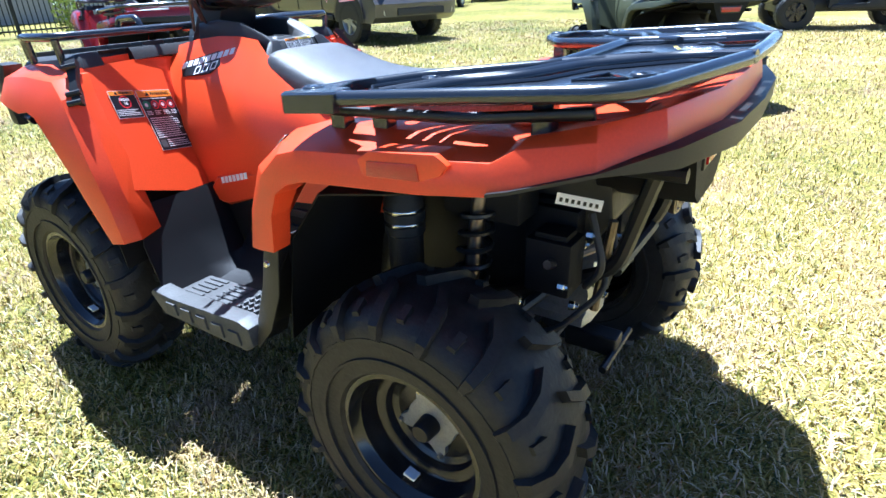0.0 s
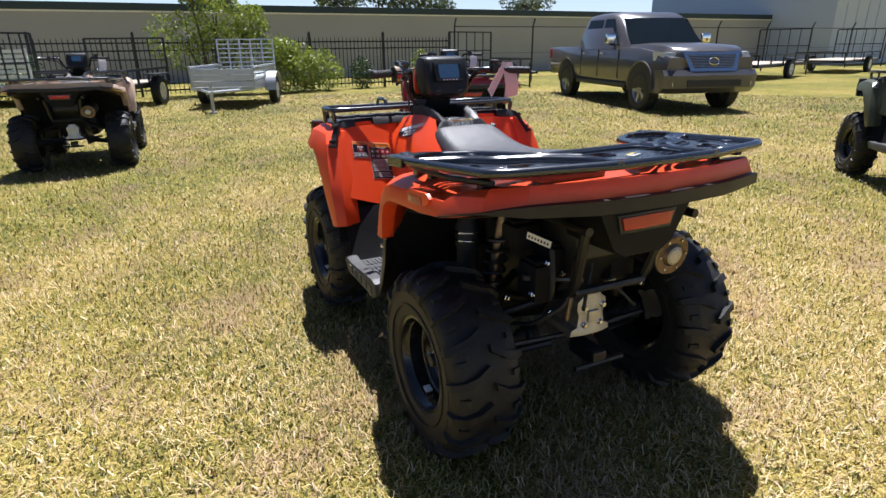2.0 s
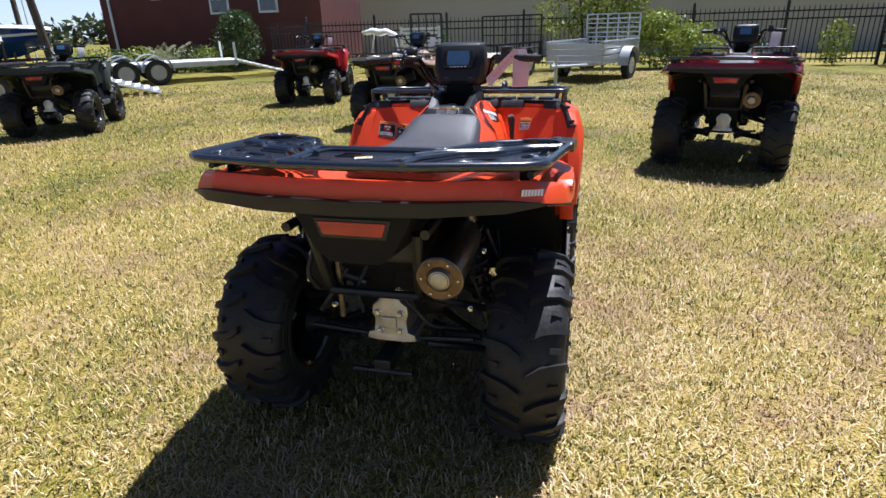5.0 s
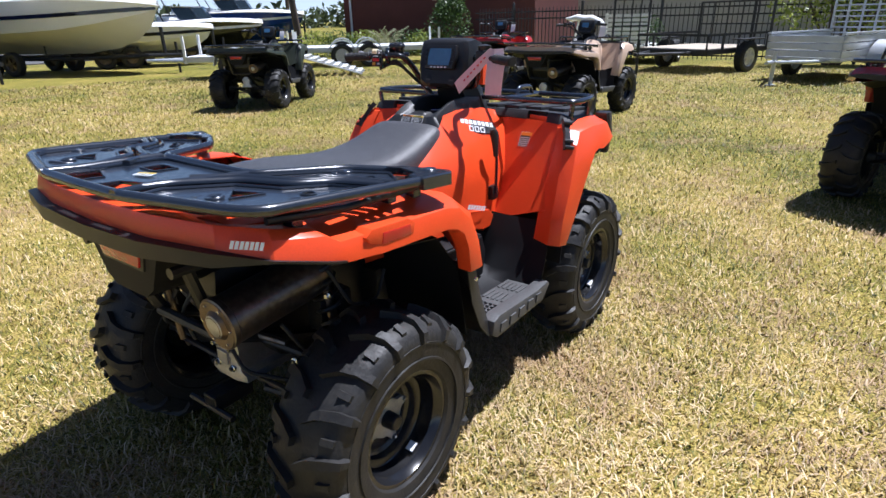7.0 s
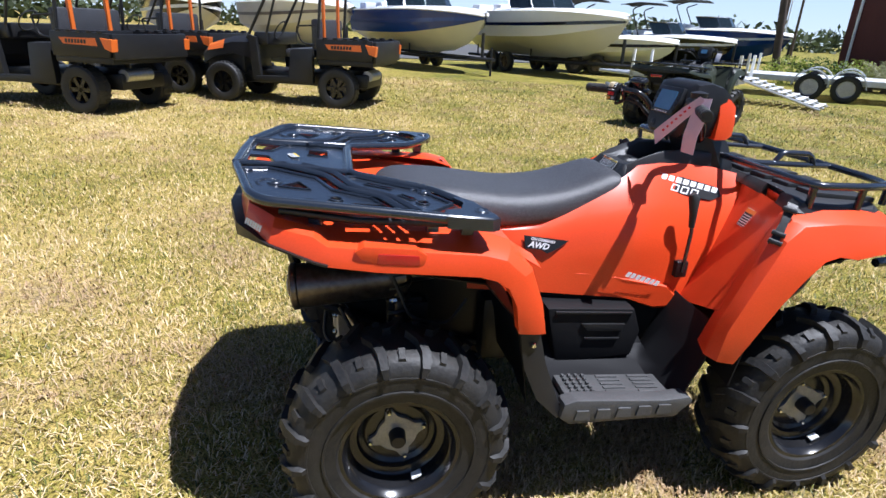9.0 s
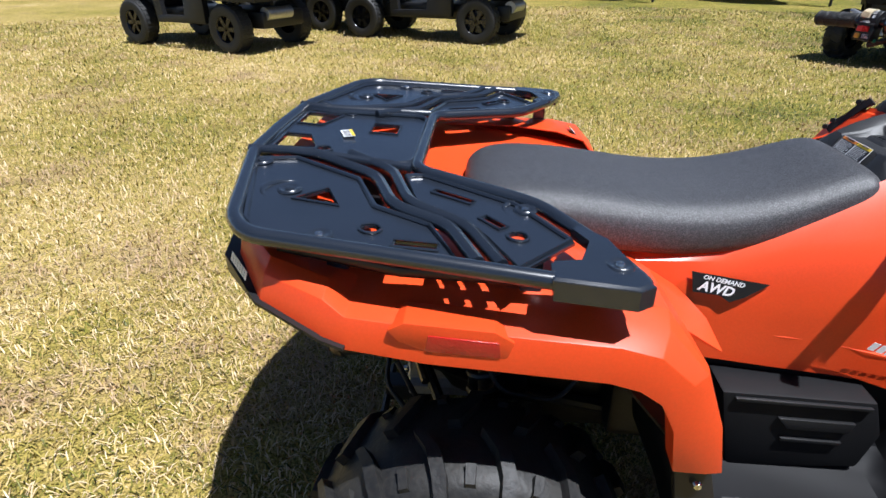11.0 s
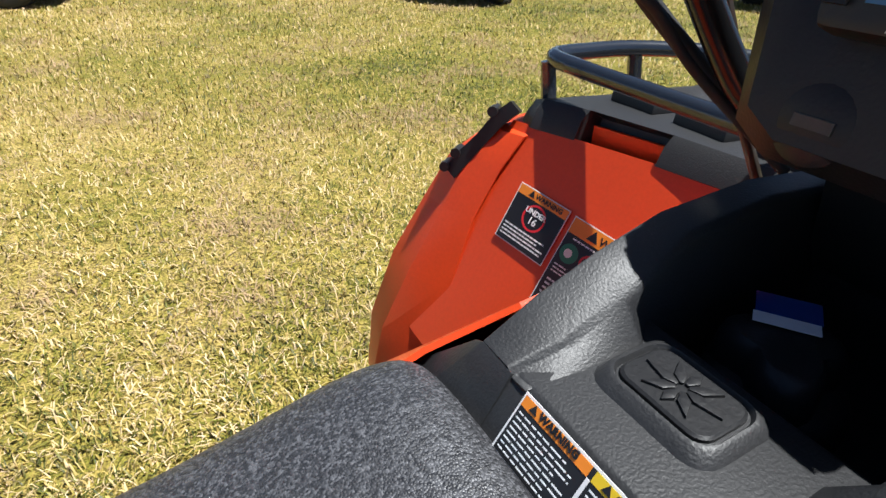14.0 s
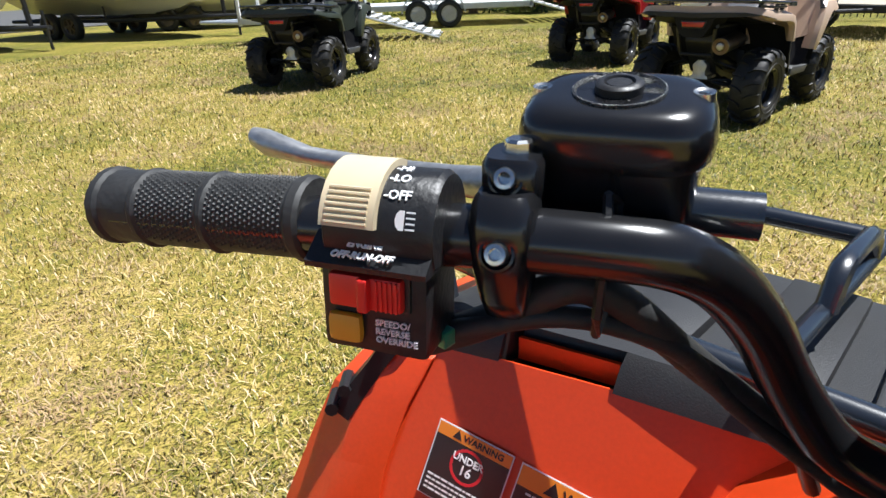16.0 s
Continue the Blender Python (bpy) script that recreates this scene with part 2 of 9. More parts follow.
def ground_material():
    m = bpy.data.materials.new("dry_lawn")
    m.use_nodes = True
    n, l = m.node_tree.nodes, m.node_tree.links
    b = n["Principled BSDF"]
    b.inputs["Roughness"].default_value = 0.85
    b.inputs["Specular IOR Level"].default_value = 0.2
    geo = n.new("ShaderNodeNewGeometry")
    pos = geo.outputs["Position"]

    def noise_node(scale, detail=4):
        t = n.new("ShaderNodeTexNoise")
        t.inputs["Scale"].default_value, t.inputs["Detail"].default_value = scale, detail
        l.new(pos, t.inputs["Vector"])
        return t.outputs["Fac"]

    def mapped(src, a, c, to0=0.0, to1=1.0):
        r = n.new("ShaderNodeMapRange")
        r.inputs["From Min"].default_value, r.inputs["From Max"].default_value = a, c
        r.inputs["To Min"].default_value, r.inputs["To Max"].default_value = to0, to1
        l.new(src, r.inputs["Value"])
        return r.outputs[0]

    def math_node(op, a, c):
        r = n.new("ShaderNodeMath")
        r.operation = op
        for i, v in enumerate((a, c)):
            if isinstance(v, float):
                r.inputs[i].default_value = v
            else:
                l.new(v, r.inputs[i])
        return r.outputs[0]

    broad = mapped(noise_node(0.42, 3), 0.36, 0.66)
    mid = mapped(noise_node(2.6, 4), 0.3, 0.7)
    fine = mapped(noise_node(60, 3), 0.3, 0.7)
    blades = mapped(noise_node(260, 2), 0.3, 0.7)
    fac = math_node("ADD", math_node("MULTIPLY", broad, 0.32), math_node("MULTIPLY", mid, 0.20))
    fac = math_node("ADD", fac, math_node("MULTIPLY", mapped(noise_node(18, 5), 0.34, 0.66), 0.32))
    fac = math_node("ADD", fac, math_node("MULTIPLY", blades, 0.22))
    fac = math_node("ADD", fac, lushness(n, l, pos))
    ramp = grass_colours(n, l, fac)
    # bare, pinkish-brown thatch showing through in patches
    bare = mapped(math_node("ADD", math_node("MULTIPLY", noise_node(1.5, 5), 0.7), math_node("MULTIPLY", noise_node(22, 3), 0.3)), 0.55, 0.68)
    mix = n.new("ShaderNodeMix")
    mix.data_type = "RGBA"
    mix.inputs["B"].default_value = (0.28, 0.195, 0.12, 1)
    l.new(math_node("MULTIPLY", bare, 0.6), mix.inputs["Factor"])
    l.new(ramp.outputs[0], mix.inputs["A"])
    # shade in the gaps between blades, painted into the lawn colour as dark noise
    gap_shade = n.new("ShaderNodeMix")
    gap_shade.data_type, gap_shade.blend_type = "RGBA", "MULTIPLY"
    gap_shade.inputs["Factor"].default_value = 0.8
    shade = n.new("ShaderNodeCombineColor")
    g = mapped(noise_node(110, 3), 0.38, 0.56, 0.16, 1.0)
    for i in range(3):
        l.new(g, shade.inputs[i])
    l.new(mix.outputs["Result"], gap_shade.inputs["A"])
    l.new(shade.outputs[0], gap_shade.inputs["B"])
    l.new(gap_shade.outputs["Result"], b.inputs["Base Color"])
    bn = n.new("ShaderNodeBump")
    bn.inputs["Strength"].default_value, bn.inputs["Distance"].default_value = 0.6, 0.02
    l.new(math_node("ADD", noise_node(90, 3), noise_node(14, 3)), bn.inputs["Height"])
    l.new(bn.outputs[0], b.inputs["Normal"])
    return m


def blade_material():
    m = bpy.data.materials.new("grass_blade")
    m.use_nodes = True
    n, l = m.node_tree.nodes, m.node_tree.links
    b = n["Principled BSDF"]
    b.inputs["Roughness"].default_value = 0.5
    b.inputs["Specular IOR Level"].default_value = 0.3
    geo = n.new("ShaderNodeNewGeometry")
    t = n.new("ShaderNodeTexNoise")
    t.inputs["Scale"].default_value, t.inputs["Detail"].default_value = 0.42, 3
    l.new(geo.outputs["Position"], t.inputs["Vector"])
    t2 = n.new("ShaderNodeTexNoise")
    t2.inputs["Scale"].default_value, t2.inputs["Detail"].default_value = 2.6, 4
    l.new(geo.outputs["Position"], t2.inputs["Vector"])
    acc = None
    for src, a, c, w in ((t.outputs["Fac"], 0.38, 0.62, 0.34), (t2.outputs["Fac"], 0.32, 0.68, 0.24), (geo.outputs["Random Per Island"], 0, 1, 0.90)):
        r = n.new("ShaderNodeMapRange")
        r.inputs["From Min"].default_value, r.inputs["From Max"].default_value = a, c
        r.inputs["To Min"].default_value = -0.34 if w > 0.6 else 0.0
        r.inputs["To Max"].default_value = w
        l.new(src, r.inputs["Value"])
        if acc is None:
            acc = r.outputs[0]
        else:
            s = n.new("ShaderNodeMath")
            s.operation = "ADD"
            l.new(acc, s.inputs[0])
            l.new(r.outputs[0], s.inputs[1])
            acc = s.outputs[0]
    s = n.new("ShaderNodeMath")
    s.operation = "ADD"
    l.new(acc, s.inputs[0])
    l.new(lushness(n, l, geo.outputs["Position"]), s.inputs[1])
    ramp = grass_colours(n, l, s.outputs[0])
    # pinkish-brown dead patches
    nz = []
    for sc, dt in ((1.5, 6), (26, 3)):
        t = n.new("ShaderNodeTexNoise")
        t.inputs["Scale"].default_value, t.inputs["Detail"].default_value = sc, dt
        l.new(geo.outputs["Position"], t.inputs["Vector"])
        nz.append(t.outputs["Fac"])
    blend = n.new("ShaderNodeMix")
    blend.inputs["Factor"].default_value = 0.3
    l.new(nz[0], blend.inputs["A"])
    l.new(nz[1], blend.inputs["B"])
    r = n.new("ShaderNodeMapRange")
    r.inputs["From Min"].default_value, r.inputs["From Max"].default_value = 0.48, 0.60
    r.inputs["To Max"].default_value = 0.72
    l.new(blend.outputs["Result"], r.inputs["Value"])
    mix = n.new("ShaderNodeMix")
    mix.data_type = "RGBA"
    mix.inputs["B"].default_value = (0.36, 0.225, 0.13, 1)
    l.new(r.outputs[0], mix.inputs["Factor"])
    l.new(ramp.outputs[0], mix.inputs["A"])
    l.new(mix.outputs["Result"], b.inputs["Base Color"])
    return m


# ---- mesh helpers ----
def empty(name, m=None):
    ob = new(name)
    ob.empty_display_size = 0.1
    if m is not None:
        ob.matrix_basis = m
    return ob


def part(name, bm, material, parent=None, label="", smooth=None):
    """Link a bmesh as one mesh object under a thing or under a part."""
    me = bpy.data.meshes.new(name)
    bmesh.ops.recalc_face_normals(bm, faces=bm.faces[:])
    if smooth is not None:
        for f in bm.faces:
            f.smooth = True
        for e in bm.edges:
            e.smooth = len(e.link_faces) == 2 and e.calc_face_angle(0.0) < radians(smooth)
    bm.to_mesh(me)
    bm.free()
    me.materials.append(material)
    ob = new(name, me)
    ob.parent = parent
    if label:
        tagged(ob, label)
    return ob


def B():
    return bmesh.new()


def box(bm, x0, x1, y0, y1, z0, z1, bev=0.0, m=None):
    mx = Matrix.Translation(((x0 + x1) / 2, (y0 + y1) / 2, (z0 + z1) / 2)) @ Matrix.Diagonal((abs(x1 - x0), abs(y1 - y0), abs(z1 - z0), 1))
    r = bmesh.ops.create_cube(bm, size=1, matrix=(m @ mx) if m is not None else mx)
    if bev:
        es = {e for v in r["verts"] for e in v.link_edges}
        bmesh.ops.bevel(bm, geom=list(es), offset=bev, segments=2, affect="EDGES", profile=0.6)
    return bm


def rings(bm, sections, closed=True, caps=True):
    """Skin a row of equal-length sections."""
    vs = [[bm.verts.new(p) for p in s] for s in sections]
    n = len(vs[0])
    for a, b in zip(vs, vs[1:]):
        for i in range(n if closed else n - 1):
            j = (i + 1) % n
            try:
                bm.faces.new((a[i], a[j], b[j], b[i]))
            except ValueError:
                pass
    if caps and closed:
        for s in (vs[0], vs[-1]):
            try:
                bm.faces.new(s)
            except ValueError:
                pass
    return vs


def prism(bm, pts, axis, a0, a1, bev=0.0, m=None):
    """A polygon in the plane across the axis, drawn out from a0 to a1."""
    def place(p, a):
        v = {"x": (a, p[0], p[1]), "y": (p[0], a, p[1]), "z": (p[0], p[1], a)}[axis]
        return m @ Vector(v) if m is not None else v
    lo = [bm.verts.new(place(p, a0)) for p in pts]
    hi = [bm.verts.new(place(p, a1)) for p in pts]
    fs = [bm.faces.new(lo), bm.faces.new(hi)]
    for i in range(len(pts)):
        j = (i + 1) % len(pts)
        fs.append(bm.faces.new((lo[i], lo[j], hi[j], hi[i])))
    bmesh.ops.recalc_face_normals(bm, faces=fs)
    if bev:
        es = {e for f in fs for e in f.edges}
        bmesh.ops.bevel(bm, geom=list(es), offset=bev, segments=2, affect="EDGES", profile=0.6)
    return bm


def smooth_path(pts, r, seg=4):
    """Round the corners of a polyline by radius r."""
    pts = [Vector(p) for p in pts]
    out = [pts[0]]
    for a, b, c in zip(pts, pts[1:], pts[2:]):
        d1, d2 = (a - b), (c - b)
        k = min(r, d1.length * 0.45, d2.length * 0.45)
        p, q = b + d1.normalized() * k, b + d2.normalized() * k
        for i in range(seg + 1):
            t = i / seg
            out.append(p * (1 - t) ** 2 + b * 2 * t * (1 - t) + q * t * t)
    out.append(pts[-1])
    return out


def tube(bm, pts, r, n=8, bend=0.0, closed=False):
    """A round bar along a polyline; r may be a list."""
    pts = smooth_path(pts, bend) if bend else [Vector(p) for p in pts]
    if closed:
        pts = pts + [pts[0], pts[1]]
    rs = r if isinstance(r, (list, tuple)) else [r] * len(pts)
    up = None
    secs = []
    for i, p in enumerate(pts):
        d = (pts[min(i + 1, len(pts) - 1)] - pts[max(i - 1, 0)]).normalized()
        if up is None:
            up = Vector((0, 0, 1)) if abs(d.z) < 0.9 else Vector((1, 0, 0))
        s = d.cross(up).normalized()
        up = s.cross(d).normalized()
        secs.append([p + (s * math.cos(a) + up * math.sin(a)) * rs[min(i, len(rs) - 1)] for a in (2 * math.pi * k / n for k in range(n))])
    rings(bm, secs, True, not closed)
    return bm


def lathe(bm, prof, n=32, m=None, a0=0.0, a1=2 * math.pi):
    """Turn a profile of (radius, along) about the local y axis."""
    full = abs(a1 - a0 - 2 * math.pi) < 1e-6
    k = n if full else n + 1
    secs = []
    for i in range(k):
        a = a0 + (a1 - a0) * i / n
        s = [Vector((r * math.cos(a), y, r * math.sin(a))) for r, y in prof]
        secs.append([m @ v for v in s] if m is not None else s)
    vs = [[bm.verts.new(p) for p in s] for s in secs]
    for i in range(k if full else k - 1):
        a, b = vs[i], vs[(i + 1) % k]
        for j in range(len(prof) - 1):
            try:
                bm.faces.new((a[j], a[j + 1], b[j + 1], b[j]))
            except ValueError:
                pass
    bmesh.ops.remove_doubles(bm, verts=[v for s in vs for v in s], dist=1e-5)
    return bm


def sheet(bm, grid, thick):
    """A skin over a grid of points, given thickness inward."""
    vs = [[bm.verts.new(p) for p in row] for row in grid]
    fs = []
    for a, b in zip(vs, vs[1:]):
        for i in range(len(a) - 1):
            fs.append(bm.faces.new((a[i], a[i + 1], b[i + 1], b[i])))
    bmesh.ops.recalc_face_normals(bm, faces=fs)
    bmesh.ops.solidify(bm, geom=fs, thickness=thick)
    return bm


def bevel_sharp(bm, w, angle=25, seg=2):
    es = [e for e in bm.edges if len(e.link_faces) == 2 and e.calc_face_angle(0) > radians(angle)]
    bmesh.ops.bevel(bm, geom=es, offset=w, segments=seg, affect="EDGES", profile=0.6, clamp_overlap=True)
    return bm


def frame_at(o, xdir, ydir):
    """A pose with its origin at o, x along xdir and y near ydir."""
    x = Vector(xdir).normalized()
    z = x.cross(Vector(ydir)).normalized()
    y = z.cross(x)
    m = Matrix((x, y, z)).transposed().to_4x4()
    m.translation = Vector(o)
    return m


def plate(bm, m, x0, x1, y0, y1, z0=0.0, z1=0.0012):
    return box(bm, x0, x1, y0, y1, z0, z1, 0, m)


def lettering(name, text, size, m, material, parent, bold=0.0, shear=0.0, align="LEFT"):
    """Raised letters in the built-in font, as a mesh."""
    cu = bpy.data.curves.new(name, "FONT")
    cu.body, cu.size, cu.extrude, cu.offset, cu.shear = text, size, 0.0004, bold, shear
    cu.align_x, cu.resolution_u = align, 2
    tmp = bpy.data.objects.new(name, cu)
    scene.collection.objects.link(tmp)
    me = bpy.data.meshes.new_from_object(tmp.evaluated_get(bpy.context.evaluated_depsgraph_get()))
    bpy.data.objects.remove(tmp)
    bpy.data.curves.remove(cu)
    me.transform(m)
    me.materials.clear()
    me.materials.append(material)
    ob = new(name, me)
    ob.parent = parent
    return ob


# ---- ground ----
def ground_sheet():
    # finer mesh by the bikes, coarse to the horizon
    xs = [-900, -200, -60, -25, -12] + [-8 + 0.5 * i for i in range(57)] + [30, 50, 120, 300, 900]
    ys = [-900, -200, -70, -30, -16] + [-12 + 0.6 * i for i in range(51)] + [30, 60, 140, 300, 900]
    bm = B()
    vs = [[bm.verts.new((x, y, 0.012 * noise.noise(Vector((x * 0.5, y * 0.5, 0))) if abs(x) < 40 and abs(y) < 40 and (x > 2.2 or x < -1.2 or abs(y) > 1.4) else 0.0)) for y in ys] for x in xs]
    for a, b in zip(vs, vs[1:]):
        for i in range(len(ys) - 1):
            bm.faces.new((a[i], b[i], b[i + 1], a[i + 1]))
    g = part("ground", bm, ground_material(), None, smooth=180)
    return tagged(g, "mown dry lawn, straw-yellow and green, with bare patches", "lawn", kind="structure")


ground = ground_sheet()


def grass_blades(count, seed, near, far):
    """Short bent blades lying every way, denser close to the bike."""
    rng = np.random.default_rng(seed)
    u = rng.random(count)
    r = near + (far - near) * u ** 1.25
    th = rng.random(count) * 2 * np.pi
    cx, cy = 0.5 + r * np.cos(th), r * np.sin(th)
    ln = rng.uniform(0.022, 0.062, count) * (1 + 0.25 * np.clip(r / 6, 0, 2))
    wd = rng.uniform(0.0020, 0.0048, count) * (1 + 0.45 * np.clip(r / 3, 0, 5))
    az = rng.random(count) * 2 * np.pi
    lean = rng.uniform(0.35, 1.0, count)
    dx, dy = np.cos(az), np.sin(az)
    px, py = -dy, dx
    zz = rng.uniform(-0.004, 0.006, count)
    v = np.zeros((count, 5, 3))
    for k, (f, h, w) in enumerate(((0, 0, 1), (0, 0, -1), (0.55, 0.75, 0.8), (0.55, 0.75, -0.8), (1.0, 0.8, 0))):
        v[:, k, 0] = cx + dx * ln * f * lean + px * wd * w * 0.5
        v[:, k, 1] = cy + dy * ln * f * lean + py * wd * w * 0.5
        v[:, k, 2] = zz + ln * h * (1.10 - lean) * 0.9 + (0.004 if k > 1 else 0)
    base = np.arange(count)[:, None] * 5
    quads = np.concatenate([base + 0, base + 1, base + 3, base + 2], 1)
    tris = np.concatenate([base + 2, base + 3, base + 4], 1)
    me = bpy.data.meshes.new("grass")
    me.vertices.add(count * 5)
    me.vertices.foreach_set("co", v.reshape(-1).astype(np.float32))
    loops = np.concatenate([quads, tris], 1).reshape(-1)
    me.loops.add(count * 7)
    me.loops.foreach_set("vertex_index", loops.astype(np.int32))
    me.polygons.add(count * 2)
    starts = np.concatenate([np.arange(count)[:, None] * 7, np.arange(count)[:, None] * 7 + 4], 1).reshape(-1)
    me.polygons.foreach_set("loop_start", starts.astype(np.int32))
    me.update(calc_edges=True)
    me.validate()
    me.materials.append(blade_material())
    ob = new("grass", me)
    return tagged(ob, "short dry grass blades, straw-yellow and green", "grass", kind="stuff")


grass_blades(700000, 5, 0.0, 15.0)

# ---- quad bikes ----
def tyre_carcass(r, w, rim_r):
    bm = B()
    h = w / 2
    prof = [(rim_r, -h * 0.80), (rim_r + 0.012, -h * 0.92), (r * 0.70, -h * 0.99), (r * 0.82, -h), (r * 0.90, -h * 0.94), (r * 0.955, -h * 0.78), (r * 0.98, -h * 0.45), (r * 0.985, 0)]
    prof = prof + [(a, -b) for a, b in prof[-2::-1]] + [(rim_r - 0.01, h * 0.7), (rim_r - 0.01, -h * 0.7), prof[0]]
    lathe(bm, prof, 48)
    for side in (-1, 1):
        # raised rings on the sidewall
        for rr in (r * 0.66, r * 0.80):
            lathe(bm, [(rr - 0.004, side * h * 0.975), (rr - 0.003, side * (h * 0.99 + 0.003)), (rr + 0.003, side * (h * 0.99 + 0.003)), (rr + 0.004, side * h * 0.975)], 40)
    return bm


def tread_bar_mesh(r, w, side, lug_h=0.020):
    """One slanted tread bar from the middle of the tread down over the shoulder."""
    bm = B()
    h = w / 2
    secs = []
    for i, (a, fy, fr) in enumerate([(0.0, 0.06, 0.983), (0.085, 0.42, 0.975), (0.12, 0.78, 0.945), (0.125, 0.97, 0.875), (0.12, 1.0, 0.815)]):
        wid = (0.021, 0.024, 0.026, 0.024, 0.016)[i] / r
        lift = lug_h * (1.0, 1.0, 0.95, 0.62, 0.22)[i]
        out = 0.010 if i >= 3 else 0.0
        secs.append([(rr * math.cos(a + d), side * (h * fy + yy), rr * math.sin(a + d)) for d, rr, yy in ((-wid * 0.6, fr * r - 0.008, 0), (-wid * 0.45, fr * r + lift, out), (wid * 0.45, fr * r + lift, out), (wid * 0.6, fr * r - 0.008, 0))])
    rings(bm, secs)
    return bm


def tread_block_mesh(r, w, side, lugs, lug_h=0.020):
    """A short block between two bars at the shoulder."""
    bm = B()
    a, wid = math.pi / lugs + 0.10, 0.018 / r
    secs = []
    for fy, fr, lift in ((0.62, 0.965, 0.9), (0.86, 0.93, 0.7)):
        secs.append([((fr * r + q * lug_h * lift - 0.006) * math.cos(a + d), side * w / 2 * fy, (fr * r + q * lug_h * lift - 0.006) * math.sin(a + d)) for d, q in ((-wid * 0.6, 0), (-wid * 0.45, 1), (wid * 0.45, 1), (wid * 0.6, 0))])
    rings(bm, secs)
    return bm


TREAD = {}


def add_tread(body, r, w, blocks, lugs=17):
    """Tread bars round a tyre, each a part of its own on shared meshes."""
    for side in (-1, 1):
        for kind in ("tread_bar", "tread_block")[:2 if blocks else 1]:
            key = (kind, r, w, side)
            for k in range(lugs):
                if key not in TREAD:
                    bm = tread_bar_mesh(r, w, side) if kind == "tread_bar" else tread_block_mesh(r, w, side, lugs)
                    ob = part(kind, bm, RUBBER_DUSTY, body, "", smooth=35)
                    TREAD[key] = ob.data
                else:
                    ob = new(kind, TREAD[key])
                    ob.parent = body
                ob.matrix_basis = Matrix.Rotation(-2 * math.pi * (k + (0.5 if side > 0 else 0)) / lugs, 4, "Y")


def wheel(parent, x, y, z, r, w, side, hero=True, tread=None):
    """A wheel under its quad: dished rim, tyre, hub cap and nuts. side: 1 left, -1 right."""
    rim_r = 0.156
    m = Matrix.Translation((x, y, z)) @ (Matrix.Rotation(0 if side > 0 else math.pi, 4, "Z"))
    h = w / 2
    bm = B()
    lathe(bm, [(rim_r, -h * 0.8), (rim_r + 0.006, -h * 0.86), (rim_r - 0.006, -h * 0.8), (rim_r - 0.012, h * 0.3), (rim_r - 0.008, h * 0.55), (rim_r + 0.004, h * 0.80), (rim_r + 0.008, h * 0.86), (rim_r - 0.004, h * 0.86),
                 (rim_r - 0.012, h * 0.70), (rim_r - 0.017, h * 0.66), (rim_r - 0.024, h * 0.30), (rim_r - 0.030, h * 0.26), (0.112, h * 0.24), (0.106, h * 0.12), (0.094, h * 0.06), (0.088, h * 0.10), (0.050, h * 0.10), (0.0, h * 0.10)], 40 if hero else 24)
    body = part("wheel", bm, RIM, parent, "gloss black steel wheel", smooth=35)
    body.matrix_basis = m
    part("tyre", tyre_carcass(r, w, rim_r), RUBBER_DUSTY, body, "black rubber off-road tyre with chunky tread bars", smooth=35)
    add_tread(body, r, w, hero)
    bm = B()
    lathe(bm, [(0.0, h * 0.10 + 0.050), (0.018, h * 0.10 + 0.050), (0.022, h * 0.10 + 0.044), (0.024, h * 0.10 + 0.01), (0.036, h * 0.10 + 0.004), (0.036, h * 0.08)], 20)
    part("hub_cap", bm, BLACK, body, "black round hub cap", smooth=35)
    bm = B()
    lobes = [(0.056 + 0.030 * max(0.0, math.cos(4 * (2 * math.pi * j / 40 - 1.28))) ** 2, 2 * math.pi * j / 40) for j in range(40)]
    prism(bm, [(rad * math.cos(an), rad * math.sin(an)) for rad, an in lobes], "y", h * 0.08, h * 0.10 + 0.012, 0.0015)
    lathe(bm, [(0.022, h * 0.08), (0.034, h * 0.08), (0.034, h * 0.10 + 0.005), (0.022, h * 0.10 + 0.005)], 16)
    part("hub_flange", bm, HUB if hero else STEEL_DARK, body, "four-lobed aluminium hub flange", smooth=30)
    if hero:
        for k in range(4):
            a = 2 * math.pi * k / 4 + 0.5
            bm = B()
            lathe(bm, [(0.0, h * 0.10 + 0.020), (0.0045, h * 0.10 + 0.020), (0.007, h * 0.10 + 0.016), (0.0085, h * 0.10 + 0.006), (0.011, h * 0.08)], 8, Matrix.Translation((0.077 * math.cos(a + 0.78), 0, 0.077 * math.sin(a + 0.78))))
            part("lug_nut", bm, BRIGHT, body, "", smooth=30)
        bm = B()
        q = Matrix.Rotation(2.0 if side < 0 else 1.35, 4, "Y")
        box(bm, 0.121, 0.127, h * 0.42, h * 0.62, -0.014, 0.014, 0.001, q)
        part("weight_sticker", bm, WHITE_PRINT, body, "small white sticker inside the rim")
    return body


def mirror(pts):
    return [(x, -y, z) for x, y, z in pts]


def coil(bm, a, b, r, turns, wire):
    a, b = Vector(a), Vector(b)
    d = (b - a)
    z = d.normalized()
    x = z.cross(Vector((0, 1, 0.2))).normalized()
    y = z.cross(x)
    n = turns * 10
    tube(bm, [a + d * (i / n) + (x * math.cos(2 * math.pi * i / 10) + y * math.sin(2 * math.pi * i / 10)) * r for i in range(n + 1)], wire, 6)
    return bm


